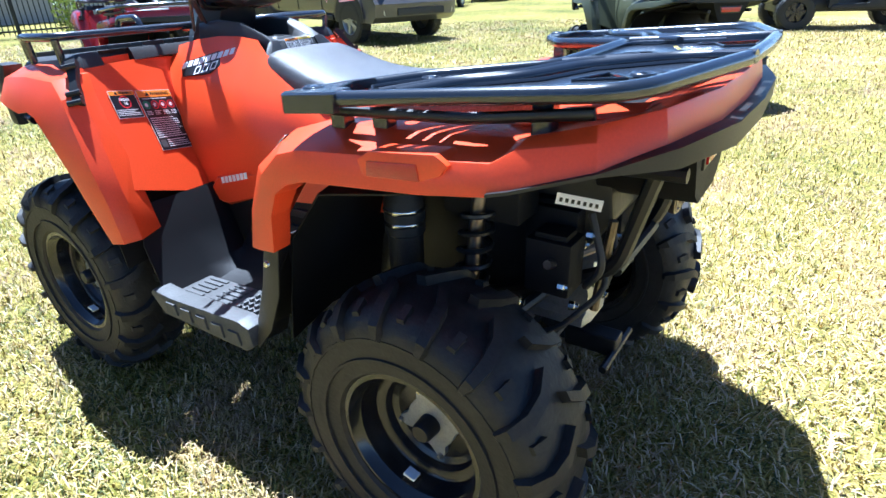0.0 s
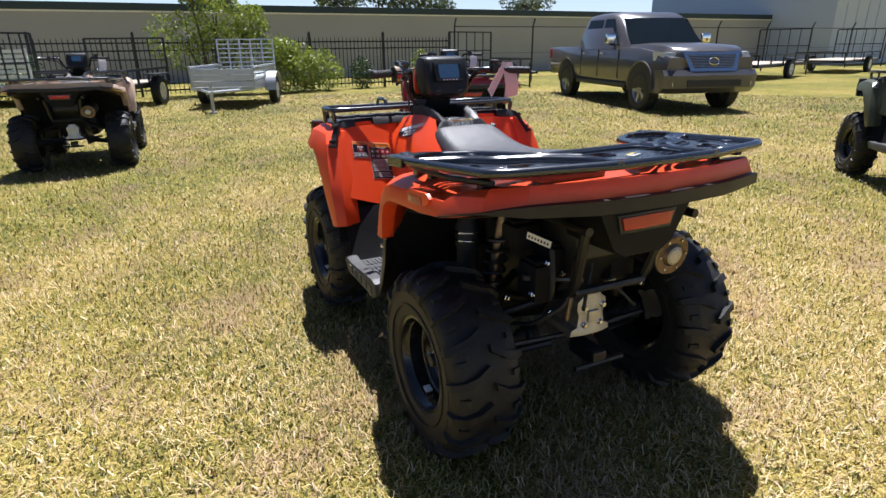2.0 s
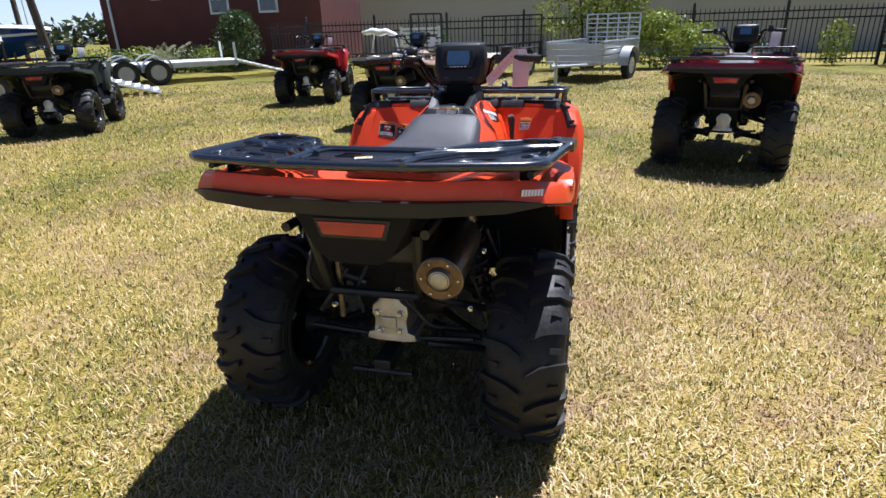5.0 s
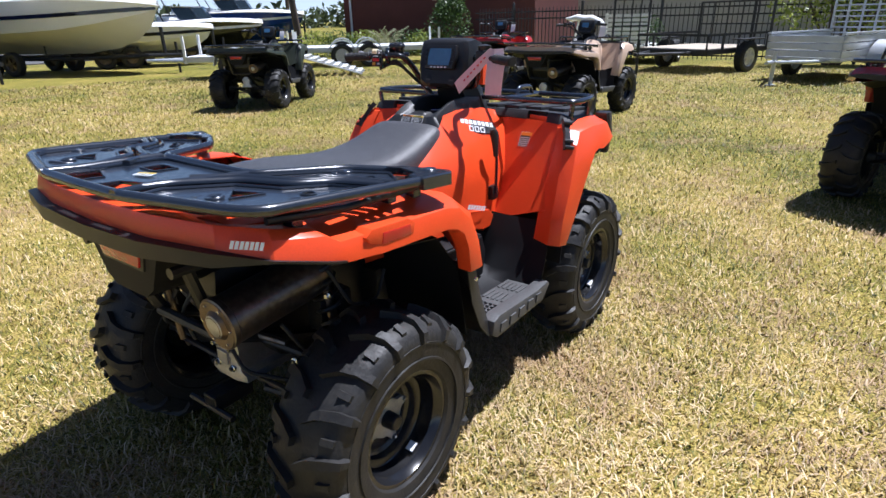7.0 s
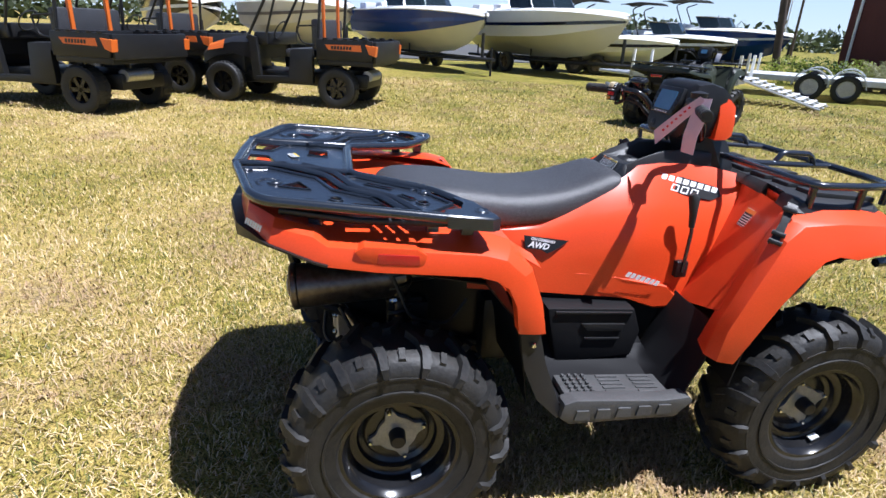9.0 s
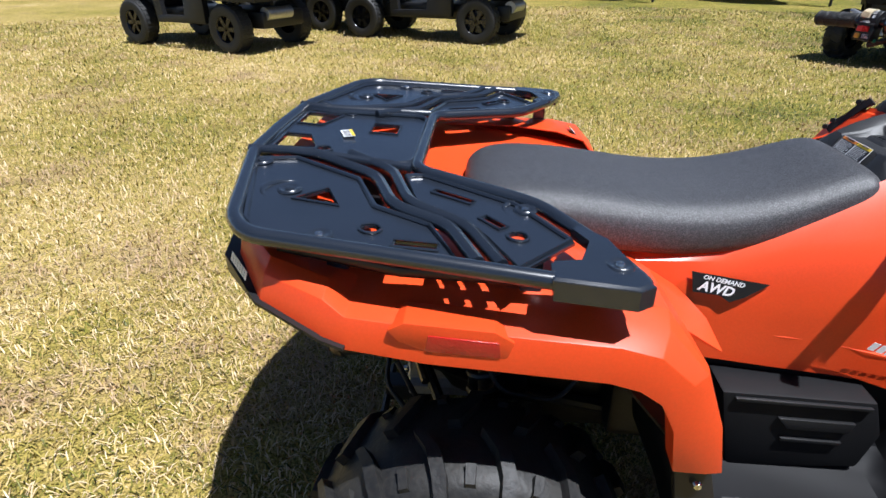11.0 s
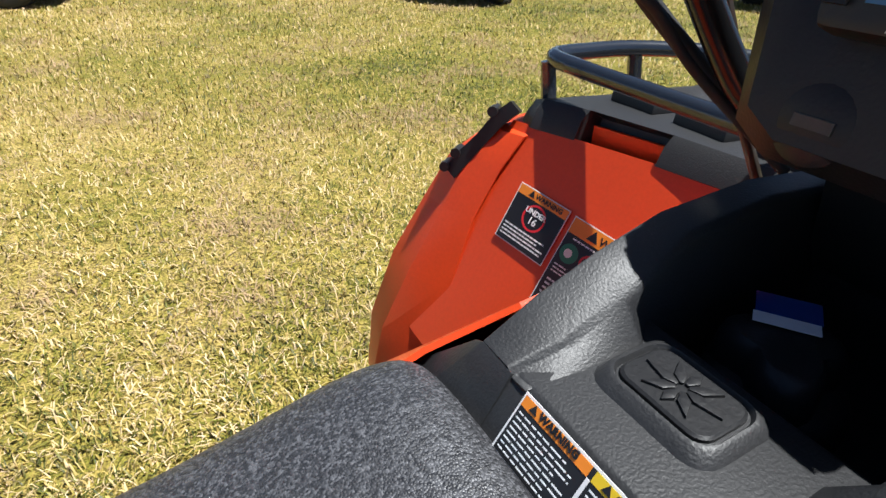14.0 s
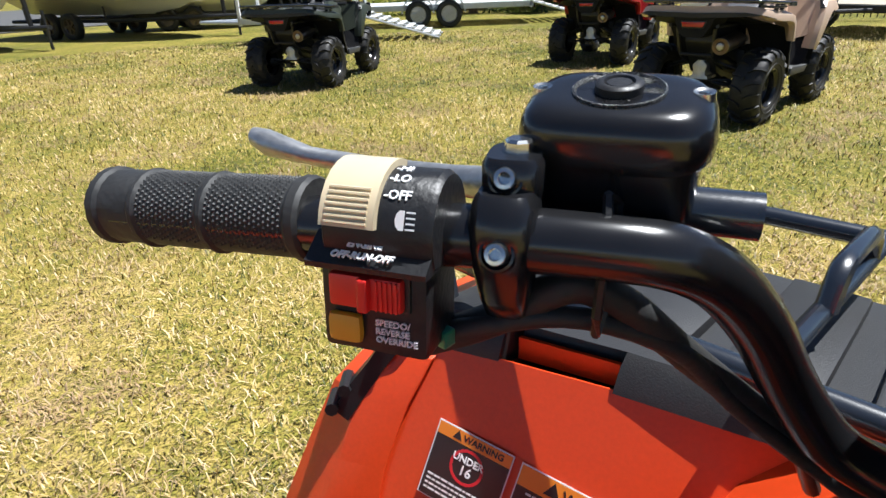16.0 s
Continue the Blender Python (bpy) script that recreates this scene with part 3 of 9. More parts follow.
def rear_fender_stations():
    # inner top, shelf, shelf edge, ledge, lower edge, lip; from the leg by the footwell round to the tail's middle
    return [
        [(0.365, 0.49, 0.635), (0.367, 0.53, 0.635), (0.368, 0.548, 0.635), (0.345, 0.553, 0.638), (0.300, 0.556, 0.645), (0.302, 0.515, 0.645)],
        [(0.350, 0.42, 0.72), (0.352, 0.53, 0.72), (0.352, 0.545, 0.72), (0.330, 0.552, 0.722), (0.287, 0.558, 0.725), (0.287, 0.515, 0.725)],
        [(0.322, 0.36, 0.802), (0.322, 0.525, 0.81), (0.318, 0.540, 0.808), (0.298, 0.552, 0.80), (0.262, 0.560, 0.775), (0.258, 0.515, 0.772)],
        [(0.275, 0.345, 0.862), (0.272, 0.48, 0.868), (0.266, 0.515, 0.860), (0.250, 0.552, 0.842), (0.228, 0.560, 0.798), (0.225, 0.515, 0.793)],
        [(0.205, 0.335, 0.888), (0.20, 0.46, 0.888), (0.20, 0.51, 0.873), (0.195, 0.553, 0.857), (0.185, 0.561, 0.811), (0.182, 0.515, 0.806)],
        [(0.09, 0.36, 0.896), (0.09, 0.47, 0.889), (0.09, 0.505, 0.876), (0.09, 0.553, 0.865), (0.09, 0.562, 0.820), (0.09, 0.515, 0.815)],
        [(-0.06, 0.35, 0.902), (-0.06, 0.47, 0.893), (-0.06, 0.503, 0.881), (-0.06, 0.552, 0.876), (-0.06, 0.561, 0.832), (-0.06, 0.512, 0.827)],
        [(-0.16, 0.34, 0.905), (-0.17, 0.46, 0.898), (-0.172, 0.498, 0.887), (-0.172, 0.545, 0.884), (-0.17, 0.555, 0.846), (-0.165, 0.508, 0.840)],
        [(-0.19, 0.33, 0.908), (-0.20, 0.46, 0.906), (-0.202, 0.495, 0.913), (-0.202, 0.534, 0.904), (-0.20, 0.548, 0.853), (-0.192, 0.502, 0.846)],
        [(-0.25, 0.31, 0.915), (-0.272, 0.44, 0.925), (-0.288, 0.472, 0.933), (-0.294, 0.487, 0.915), (-0.300, 0.502, 0.880), (-0.275, 0.470, 0.874)],
        [(-0.28, 0.27, 0.920), (-0.335, 0.37, 0.938), (-0.352, 0.395, 0.946), (-0.356, 0.400, 0.930), (-0.361, 0.407, 0.902), (-0.340, 0.390, 0.895)],
        [(-0.30, 0.18, 0.920), (-0.366, 0.21, 0.942), (-0.388, 0.22, 0.948), (-0.392, 0.223, 0.930), (-0.397, 0.226, 0.902), (-0.370, 0.222, 0.894)],
        [(-0.30, 0.0, 0.920), (-0.370, 0.0, 0.940), (-0.394, 0.0, 0.946), (-0.398, 0.0, 0.928), (-0.403, 0.0, 0.898), (-0.375, 0.0, 0.890)],
    ]


def front_flare_stations():
    return [
        [(0.892, 0.452, 0.530), (0.868, 0.520, 0.525), (0.880, 0.558, 0.525), (0.930, 0.562, 0.515)],
        [(0.927, 0.450, 0.62), (0.889, 0.520, 0.62), (0.892, 0.562, 0.62), (0.972, 0.570, 0.605)],
        [(0.966, 0.452, 0.72), (0.936, 0.515, 0.72), (0.933, 0.563, 0.72), (1.022, 0.574, 0.70)],
        [(1.003, 0.46, 0.81), (0.982, 0.505, 0.81), (0.982, 0.553, 0.808), (1.075, 0.575, 0.775)],
        [(1.036, 0.455, 0.873), (1.012, 0.500, 0.876), (1.016, 0.544, 0.868), (1.120, 0.573, 0.822)],
        [(1.062, 0.445, 0.916), (1.045, 0.485, 0.917), (1.070, 0.530, 0.905), (1.165, 0.568, 0.832)],
        [(1.16, 0.44, 0.934), (1.16, 0.485, 0.934), (1.18, 0.538, 0.912), (1.225, 0.566, 0.822)],
        [(1.28, 0.43, 0.932), (1.28, 0.480, 0.930), (1.29, 0.532, 0.904), (1.31, 0.558, 0.832)],
        [(1.37, 0.41, 0.922), (1.375, 0.458, 0.918), (1.39, 0.510, 0.892), (1.40, 0.535, 0.835)],
        [(1.415, 0.36, 0.905), (1.422, 0.405, 0.898), (1.432, 0.455, 0.872), (1.432, 0.485, 0.825)],
    ]


def deck_label(parent, m, w, h, kind):
    """A printed warning label: black panel, coloured header, lettering and lines."""
    bm = B()
    plate(bm, m, 0, w, -h, 0, 0, 0.0006)
    lab = part("warning_label", bm, WHITE_PRINT, parent, "printed warning label with an orange header")
    bm = B()
    e = 0.0013
    plate(bm, m, e, w - e, -h + e, -e, 0.0006, 0.0009)
    part("label_panel", bm, DECAL_BLACK, lab, "black label panel")
    heads = {"under": [(0, w, DECAL_ORANGE, "WARNING")], "big": [(0, w, DECAL_ORANGE, "WARNING")], "seat": [(0, w / 2, DECAL_ORANGE, "WARNING"), (w / 2, w, DECAL_YELLOW, "CAUTION")], "small": [(0, w, DECAL_ORANGE, "")]}[kind]
    hh = h * {"under": 0.17, "big": 0.115, "seat": 0.2, "small": 0.25}[kind]
    for a, b, mt, word in heads:
        bm = B()
        plate(bm, m, a + e, b - e, -hh, -e, 0.0009, 0.0012)
        part("label_header", bm, mt, lab)
        if word:
            lettering("header_word", word, hh * (0.66 if kind != "seat" else 0.8), m @ Matrix.Translation((a + (b - a) * (0.36 if kind != "seat" else 0.28), -hh * 0.74, 0.0013)), DECAL_BLACK, lab, 0.0002)
            bm = B()
            q = m @ Matrix.Translation((a + (b - a) * (0.22 if kind != "seat" else 0.14), -hh * 0.82, 0.0012))
            prism(bm, [(0, 0), (hh * 0.75, 0), (hh * 0.375, hh * 0.68)], "z", 0, 0.0003, 0, q)
            part("warning_triangle", bm, DECAL_BLACK, lab)
    rnd = random.Random(len(kind))

    def lines(x0, x1, y0, y1, step, mt=WHITE_PRINT):
        bm = B()
        y = y0
        while y > y1:
            x = x0
            end = x0 + (x1 - x0) * rnd.uniform(0.75, 1.0)
            while x < end:
                ww = min(end - x, rnd.uniform(0.0025, 0.0075))
                plate(bm, m, x, x + ww, y - step * (0.28 if kind == "seat" else 0.40), y, 0.0009, 0.0011)
                x += ww + 0.0011
            y -= step
        part("fine_print", bm, mt, lab, "small unreadable lines of print")

    def disc(cx, cy, r, mt, z0, z1, inner=0.0):
        bm = B()
        q = m @ Matrix.Translation((cx, cy, 0)) @ Matrix.Rotation(radians(90), 4, "X")
        lathe(bm, [(r, z0), (r, z1), (inner, z1), (inner, z0)], 24, q)
        return part("pictogram", bm, mt, lab)

    if kind == "under":
        cx, cy, r = w * 0.5, -h * 0.42, h * 0.225
        disc(cx, cy, r, DECAL_RED, 0.0009, 0.0012, r * 0.84)
        lettering("label_word", "UNDER", h * 0.125, m @ Matrix.Translation((cx, cy + h * 0.045, 0.0013)), WHITE_PRINT, lab, 0.0002, align="CENTER")
        lettering("label_word", "16", h * 0.17, m @ Matrix.Translation((cx, cy - h * 0.11, 0.0013)), WHITE_PRINT, lab, 0.0002, align="CENTER")
        lines(w * 0.06, w * 0.96, -h * 0.69, -h * 0.93, h * 0.062)
    elif kind == "big":
        lines(w * 0.10, w * 0.96, -h * 0.135, -h * 0.16, h * 0.03)
        for k, c in enumerate((DECAL_GREEN, DECAL_RED, DECAL_RED, DECAL_RED)):
            cx, cy, r = w * (0.14 + 0.24 * k), -h * 0.245, w * 0.105
            disc(cx, cy, r, c, 0.0009, 0.0012, 0 if k == 0 else r * 0.80)
            disc(cx - r * 0.1, cy, r * 0.45, WHITE_PRINT, 0.0012, 0.0014)
            if k:
                bm = B()
                q = m @ Matrix.Translation((cx, cy, 0)) @ Matrix.Rotation(radians(-45), 4, "Z")
                plate(bm, q, -r * 0.9, r * 0.9, -r * 0.07, r * 0.07, 0.0014, 0.0016)
                part("pictogram", bm, DECAL_RED, lab)
            lines(cx - r * 0.85, cx + r * 0.95, -h * 0.345, -h * 0.41, h * 0.026)
        lines(w * 0.06, w * 0.96, -h * 0.46, -h * 0.80, h * 0.035)
        lines(w * 0.26, w * 0.96, -h * 0.83, -h * 0.97, h * 0.035)
        bm = B()
        plate(bm, m, w * 0.05, w * 0.21, -h * 0.95, -h * 0.83, 0.0009, 0.0012)
        part("code_square", bm, GREY_PAD, lab, "small grey printed square")
    elif kind == "seat":
        lines(w * 0.03, w * 0.46, -h * 0.28, -h * 0.92, h * 0.085)
        lines(w * 0.53, w * 0.96, -h * 0.28, -h * 0.92, h * 0.085)
        bm = B()
        plate(bm, m, w * 0.49, w * 0.51, -h, -hh, 0.0009, 0.0012)
        part("label_divider", bm, WHITE_PRINT, lab)
    else:
        lines(w * 0.05, w * 0.95, -h * 0.36, -h * 0.9, h * 0.13)
    return lab


def bars_logo(parent, m, w, h, letters, material, shear=0.25, label="slanted pale maker's mark", hollow=False):
    """A maker's mark, as a row of plain slanted bars."""
    lw = w / letters
    sh, t = h * shear, h * 0.16
    for k in range(letters):
        bm = B()
        x, b = k * lw, 0.74 * lw
        at = lambda u, v: (x + u + sh * v / h, v)
        bars = [(0, 0, b, h)] if not hollow else [(0, 0, b, t), (0, h - t, b, h), (0, t, t, h - t), (b - t, t, b, h - t)]
        for u0, v0, u1, v1 in bars:
            prism(bm, [at(u0, v0), at(u1, v0), at(u1, v1), at(u0, v1)], "z", 0, 0.0008, 0, m)
        part("mark_bar", bm, material, parent, label)


def atv(paint, place, label, group="quad bikes on the lawn", hero=False, dark=None, top=None):
    """A quad bike facing +x with its rear axle over the origin."""
    root = empty("quad_bike", place)
    tagged(root, label, "quad bike", group)
    dark = dark or BLACK
    top = top or paint
    # wheels
    for x, y, r, w in ((0.0, 0.455, 0.305, 0.235), (1.283, 0.465, 0.305, 0.195)):
        for s in (1, -1):
            wheel(root, x, s * y, r - 0.006, r, w, s, hero)
    # frame, engine and lower bodywork
    bm = B()
    prism(bm, [(-0.05, 0.40), (0.15, 0.30), (1.25, 0.30), (1.36, 0.44), (1.34, 0.78), (1.10, 0.84), (0.4, 0.72), (0.25, 0.80), (-0.20, 0.80), (-0.22, 0.66)], "y", -0.12, 0.12, 0.012)
    box(bm, 0.30, 0.95, -0.19, 0.19, 0.33, 0.56, 0.03)
    box(bm, 1.0, 1.36, -0.19, 0.19, 0.42, 0.82, 0.03)
    part("engine_block", bm, CHASSIS, root, "black engine and frame", smooth=30)
    bm = B()
    for s in (1, -1):
        tube(bm, [(-0.30, s * 0.16, 0.78), (-0.24, s * 0.14, 0.56), (0.05, s * 0.13, 0.42), (0.5, s * 0.14, 0.34), (1.15, s * 0.14, 0.33), (1.34, s * 0.12, 0.45), (1.40, s * 0.13, 0.72)], 0.016, 8, 0.05)
        tube(bm, [(-0.36, s * 0.20, 0.80), (-0.05, s * 0.19, 0.79), (0.25, s * 0.17, 0.80)], 0.014, 8, 0.05)
        # rear arms
        for z0, z1 in ((0.33, 0.27), (0.50, 0.42)):
            tube(bm, [(0.12, s * 0.12, z0), (0.0, s * 0.34, z1)], 0.015, 8)
            tube(bm, [(-0.12, s * 0.12, z0), (-0.02, s * 0.34, z1)], 0.013, 8)
        # front arms
        tube(bm, [(1.12, s * 0.14, 0.36), (1.27, s * 0.38, 0.27)], 0.015, 8)
        tube(bm, [(1.40, s * 0.14, 0.36), (1.29, s * 0.38, 0.27)], 0.015, 8)
    tube(bm, [(-0.24, -0.14, 0.56), (-0.24, 0.14, 0.56)], 0.014, 8)
    tube(bm, [(-0.12, -0.28, 0.36), (-0.10, 0.0, 0.33), (-0.12, 0.28, 0.36)], 0.010, 8, 0.06)
    part("frame", bm, CHASSIS, root, "black tubular steel frame and suspension arms", smooth=40)
    for s in (1, -1):
        # axle with rubber boots
        bm = B()
        q = Matrix.Translation((0, 0, 0.305))
        lathe(bm, [(0.013, s * 0.1), (0.045, s * 0.11), (0.040, s * 0.13), (0.034, s * 0.135), (0.036, s * 0.15), (0.026, s * 0.155), (0.027, s * 0.17), (0.013, s * 0.19), (0.013, s * 0.28), (0.028, s * 0.29), (0.026, s * 0.305), (0.036, s * 0.31), (0.045, s * 0.36)], 16, q)
        part("axle_shaft", bm, RUBBER, root, "", smooth=40)
        if hero:
            bm = B()
            coil(bm, (0.02, s * 0.245, 0.70), (0.03, s * 0.285, 0.44), 0.034, 7, 0.0065)
            sh = part("shock_spring", bm, CHASSIS, root, "black coil spring", smooth=50)
            bm = B()
            tube(bm, [(0.018, s * 0.235, 0.78), (0.034, s * 0.295, 0.36)], 0.017, 10)
            part("shock_body", bm, STEEL_DARK, root, "", smooth=40)
            bm = B()
            coil(bm, (1.20, s * 0.24, 0.80), (1.24, s * 0.31, 0.48), 0.034, 7, 0.0065)
            part("shock_spring", bm, CHASSIS, root, "black coil spring", smooth=50)
    # rear gearcase
    bm = B()
    rings(bm, [[(x, y * w - 0.012, z) for x, y in ((-0.155, -1), (-0.165, -0.5), (-0.165, 0.5), (-0.155, 1), (0.02, 1), (0.02, -1))] for z, w in ((0.352, 0.082), (0.372, 0.078), (0.380, 0.056), (0.425, 0.052), (0.445, 0.060), (0.472, 0.058), (0.490, 0.036), (0.505, 0.030))])
    bevel_sharp(bm, 0.004, 25)
    gc = part("rear_gearcase", bm, ALUMINIUM, root, "cast aluminium rear gearcase", smooth=30)
    if hero:
        for yy, zz in ((-0.050, 0.455), (0.026, 0.455), (-0.045, 0.390), (0.021, 0.390)):
            bm = B()
            lathe(bm, [(0.0, 0.010), (0.007, 0.010), (0.008, 0.004), (0.011, 0.002), (0.011, -0.01)], 10, Matrix.Translation((-0.164, yy, zz)) @ Matrix.Rotation(radians(90), 4, "Z"))
            part("case_bolt", bm, BRIGHT, gc, "", smooth=30)
        bm = B()
        box(bm, -0.172, -0.160, -0.036, 0.012, 0.400, 0.440, 0.004)
        part("case_rib", bm, ALUMINIUM, gc)
        # hoses, boxes, brackets and duct under the tail
        for pts, r in (([(-0.20, 0.10, 0.62), (-0.23, 0.16, 0.52), (-0.16, 0.23, 0.44), (-0.05, 0.25, 0.40)], 0.007), ([(-0.18, 0.02, 0.66), (-0.22, 0.07, 0.56), (-0.20, 0.06, 0.47)], 0.006), ([(-0.15, -0.28, 0.60), (-0.10, -0.30, 0.50), (0.02, -0.28, 0.45), (0.10, -0.26, 0.50)], 0.0055), ([(-0.20, 0.20, 0.70), (-0.24, 0.22, 0.60), (-0.20, 0.20, 0.54)], 0.008), ([(0.0, -0.30, 0.70), (0.05, -0.33, 0.58), (0.16, -0.32, 0.55), (0.22, -0.30, 0.62)], 0.005), ([(-0.19, -0.08, 0.52), (-0.20, -0.16, 0.44), (-0.12, -0.24, 0.40)], 0.006)):
            bm = B()
            tube(bm, smooth_path(pts, 0.03), r, 8)
            part("hose", bm, RUBBER, root, "black rubber hose", smooth=45)
        for x, y, z, a, b_, c in ((-0.13, 0.20, 0.58, 0.05, 0.04, 0.06), (-0.10, 0.11, 0.63, 0.06, 0.05, 0.05), (-0.16, -0.10, 0.58, 0.03, 0.05, 0.04), (0.05, -0.24, 0.55, 0.06, 0.03, 0.05), (0.02, 0.20, 0.70, 0.09, 0.05, 0.04)):
            bm = B()
            box(bm, x - a, x + a, y - b_, y + b_, z - c, z + c, 0.010)
            box(bm, x - a * 0.7, x + a * 0.7, y - b_ * 0.7, y + b_ * 0.7, z + c - 0.004, z + c + 0.012, 0.005)
            part("electrical_box", bm, DULL_BLACK, root, "black plastic box under the tail", smooth=30)
        bm = B()
        plate(bm, frame_at((-0.150, 0.255, 0.752), (-0.9, -0.35, -0.15), (0, 0, 1)), 0, 0.085, -0.022, 0.0, 0, 0.002)
        sl = part("serial_label", bm, WHITE_PRINT, root, "white printed strip label")
        bm = B()
        for k in range(7):
            plate(bm, frame_at((-0.150, 0.255, 0.752), (-0.9, -0.35, -0.15), (0, 0, 1)), 0.006 + k * 0.011, 0.012 + k * 0.011, -0.016, -0.008, 0.002, 0.003)
        part("print_line", bm, DECAL_BLACK, sl)
        bm = B()
        lathe(bm, [(0.040, 0.50), (0.040, 0.60), (0.046, 0.605), (0.046, 0.68), (0.038, 0.69), (0.038, 0.78)], 18, Matrix.Translation((0.20, 0.27, 0)) @ Matrix.Rotation(radians(90), 4, "X"))
        du = part("air_duct", bm, RUBBER, root, "black rubber air duct", smooth=40)
        for zz in (0.625, 0.655):
            bm = B()
            lathe(bm, [(0.0462, zz), (0.0475, zz + 0.002), (0.0475, zz + 0.008), (0.0462, zz + 0.010)], 18, Matrix.Translation((0.20, 0.27, 0)) @ Matrix.Rotation(radians(90), 4, "X"))
            part("hose_clamp", bm, BRIGHT, du, "bright hose clamp", smooth=40)
        for a, b_ in (((-0.17, 0.05, 0.56), (-0.14, 0.26, 0.60)), ((-0.16, -0.06, 0.53), (-0.10, -0.22, 0.50)), ((-0.22, 0.12, 0.66), (-0.20, 0.13, 0.45))):
            bm = B()
            tube(bm, [a, b_], 0.010, 8)
            part("bracket_rod", bm, STEEL_DARK, root, "", smooth=40)
        for x, y, z in ((-0.17, 0.13, 0.60), (-0.17, 0.24, 0.55), (-0.17, 0.17, 0.47), (-0.19, -0.06, 0.55), (-0.12, -0.27, 0.47), (0.0, -0.29, 0.62), (0.08, -0.27, 0.50), (-0.21, 0.21, 0.66), (-0.10, 0.29, 0.52)):
            bm = B()
            lathe(bm, [(0.0, 0.008), (0.006, 0.008), (0.007, 0.002), (0.011, 0.0), (0.011, -0.012)], 8, Matrix.Translation((x, y, z)) @ Matrix.Rotation(radians(100), 4, "Z"))
            part("frame_bolt", bm, BRIGHT, root, "", smooth=30)
    bm = B()
    box(bm, -0.23, -0.10, -0.028, 0.028, 0.265, 0.315, 0.006)
    tube(bm, [(-0.225, -0.10, 0.275), (-0.225, 0.10, 0.275)], 0.010, 8)
    part("hitch_receiver", bm, CHASSIS, root, "black hitch receiver")
    # silencer on the right
    q = Matrix.Translation((-0.285, -0.215, 0.640)) @ Matrix.Rotation(radians(-5), 4, "Y") @ Matrix.Rotation(radians(-90), 4, "Z")
    bm = B()
    lathe(bm, [(0.062, 0.0), (0.069, 0.004), (0.069, 0.018), (0.065, 0.022), (0.066, 0.30), (0.058, 0.33), (0.026, 0.35), (0.024, 0.42), (0.022, 0.44)], 32, q)
    muf = part("silencer", bm, STEEL_DARK, root, "heat-browned steel exhaust silencer", smooth=35)
    bm = B()
    lathe(bm, [(0.0, -0.006), (0.026, -0.010), (0.034, -0.004), (0.040, 0.002), (0.064, 0.0), (0.0655, 0.006), (0.05, 0.01)], 32, q)
    part("silencer_cap", bm, STEEL_END, muf, "brown steel end cap with a domed centre", smooth=35)
    bm = B()
    lathe(bm, [(0.0, -0.013), (0.020, -0.012), (0.030, -0.008), (0.033, 0.001)], 28, q)
    part("cap_dome", bm, ALUMINIUM, muf, "dull bright domed centre", smooth=40)
    if hero:
        for k in range(6):
            a = 2 * math.pi * k / 6
            bm = B()
            lathe(bm, [(0, -0.004), (0.004, -0.003), (0.0045, 0.003)], 8, q @ Matrix.Translation((0.054 * math.cos(a), 0, 0.054 * math.sin(a))))
            part("cap_screw", bm, BRIGHT, muf)
    bm = B()
    tube(bm, [(0.13, -0.215, 0.68), (0.24, -0.20, 0.66), (0.34, -0.15, 0.60), (0.5, -0.13, 0.50)], 0.024, 10, 0.06)
    part("exhaust_pipe", bm, STEEL_DARK, root, "", smooth=40)
    # rear bodywork
    st = rear_fender_stations()
    grid = st + [mirror(s) for s in st[-2::-1]]
    bm = B()
    sheet(bm, grid, -0.004)
    bevel_sharp(bm, 0.0022, 16)
    rf = part("rear_fender", bm, paint, root, "", smooth=22)
    bm = B()
    # deck between the fenders, rising round the back of the seat
    deck = []
    for x, z in ((-0.32, 0.912), (-0.20, 0.895), (-0.06, 0.868), (0.06, 0.850), (0.18, 0.832), (0.30, 0.80), (0.38, 0.75)):
        yo = 0.40 if x < 0.2 else (0.42 if x < 0.3 else 0.44)
        deck.append([(x, y * yo, z + dz) for y, dz in ((-1, 0.02), (-0.82, 0.028), (-0.62, 0.012), (-0.40, -0.012), (0.40, -0.012), (0.62, 0.012), (0.82, 0.028), (1, 0.02))])
    sheet(bm, deck, -0.004)
    part("rear_deck", bm, top, root, "", smooth=40)
    if hero:
        for s in (1, -1):
            bm = B()
            # raised blister over the reflector
            prism(bm, [(-0.112, 0.879), (-0.090, 0.892), (0.030, 0.882), (0.056, 0.866), (0.050, 0.846), (0.044, 0.838), (-0.062, 0.848), (-0.098, 0.862)], "y", s * 0.510, s * 0.5625, 0.0018)
            part("reflector_mount", bm, paint, rf, "", smooth=25)
            bm = B()
            prism(bm, [(-0.062, 0.849), (-0.058, 0.874), (0.036, 0.866), (0.038, 0.842)], "y", s * 0.555, s * 0.5645, 0.0012)
            part("reflector", bm, REFLECTOR, rf, "red plastic reflector", smooth=25)
    # dark trim under the rear edge
    bm = B()
    low = [s[4] for s in st[7:]]
    low = low + mirror(low[-2::-1])
    secs = []
    n = len(low)
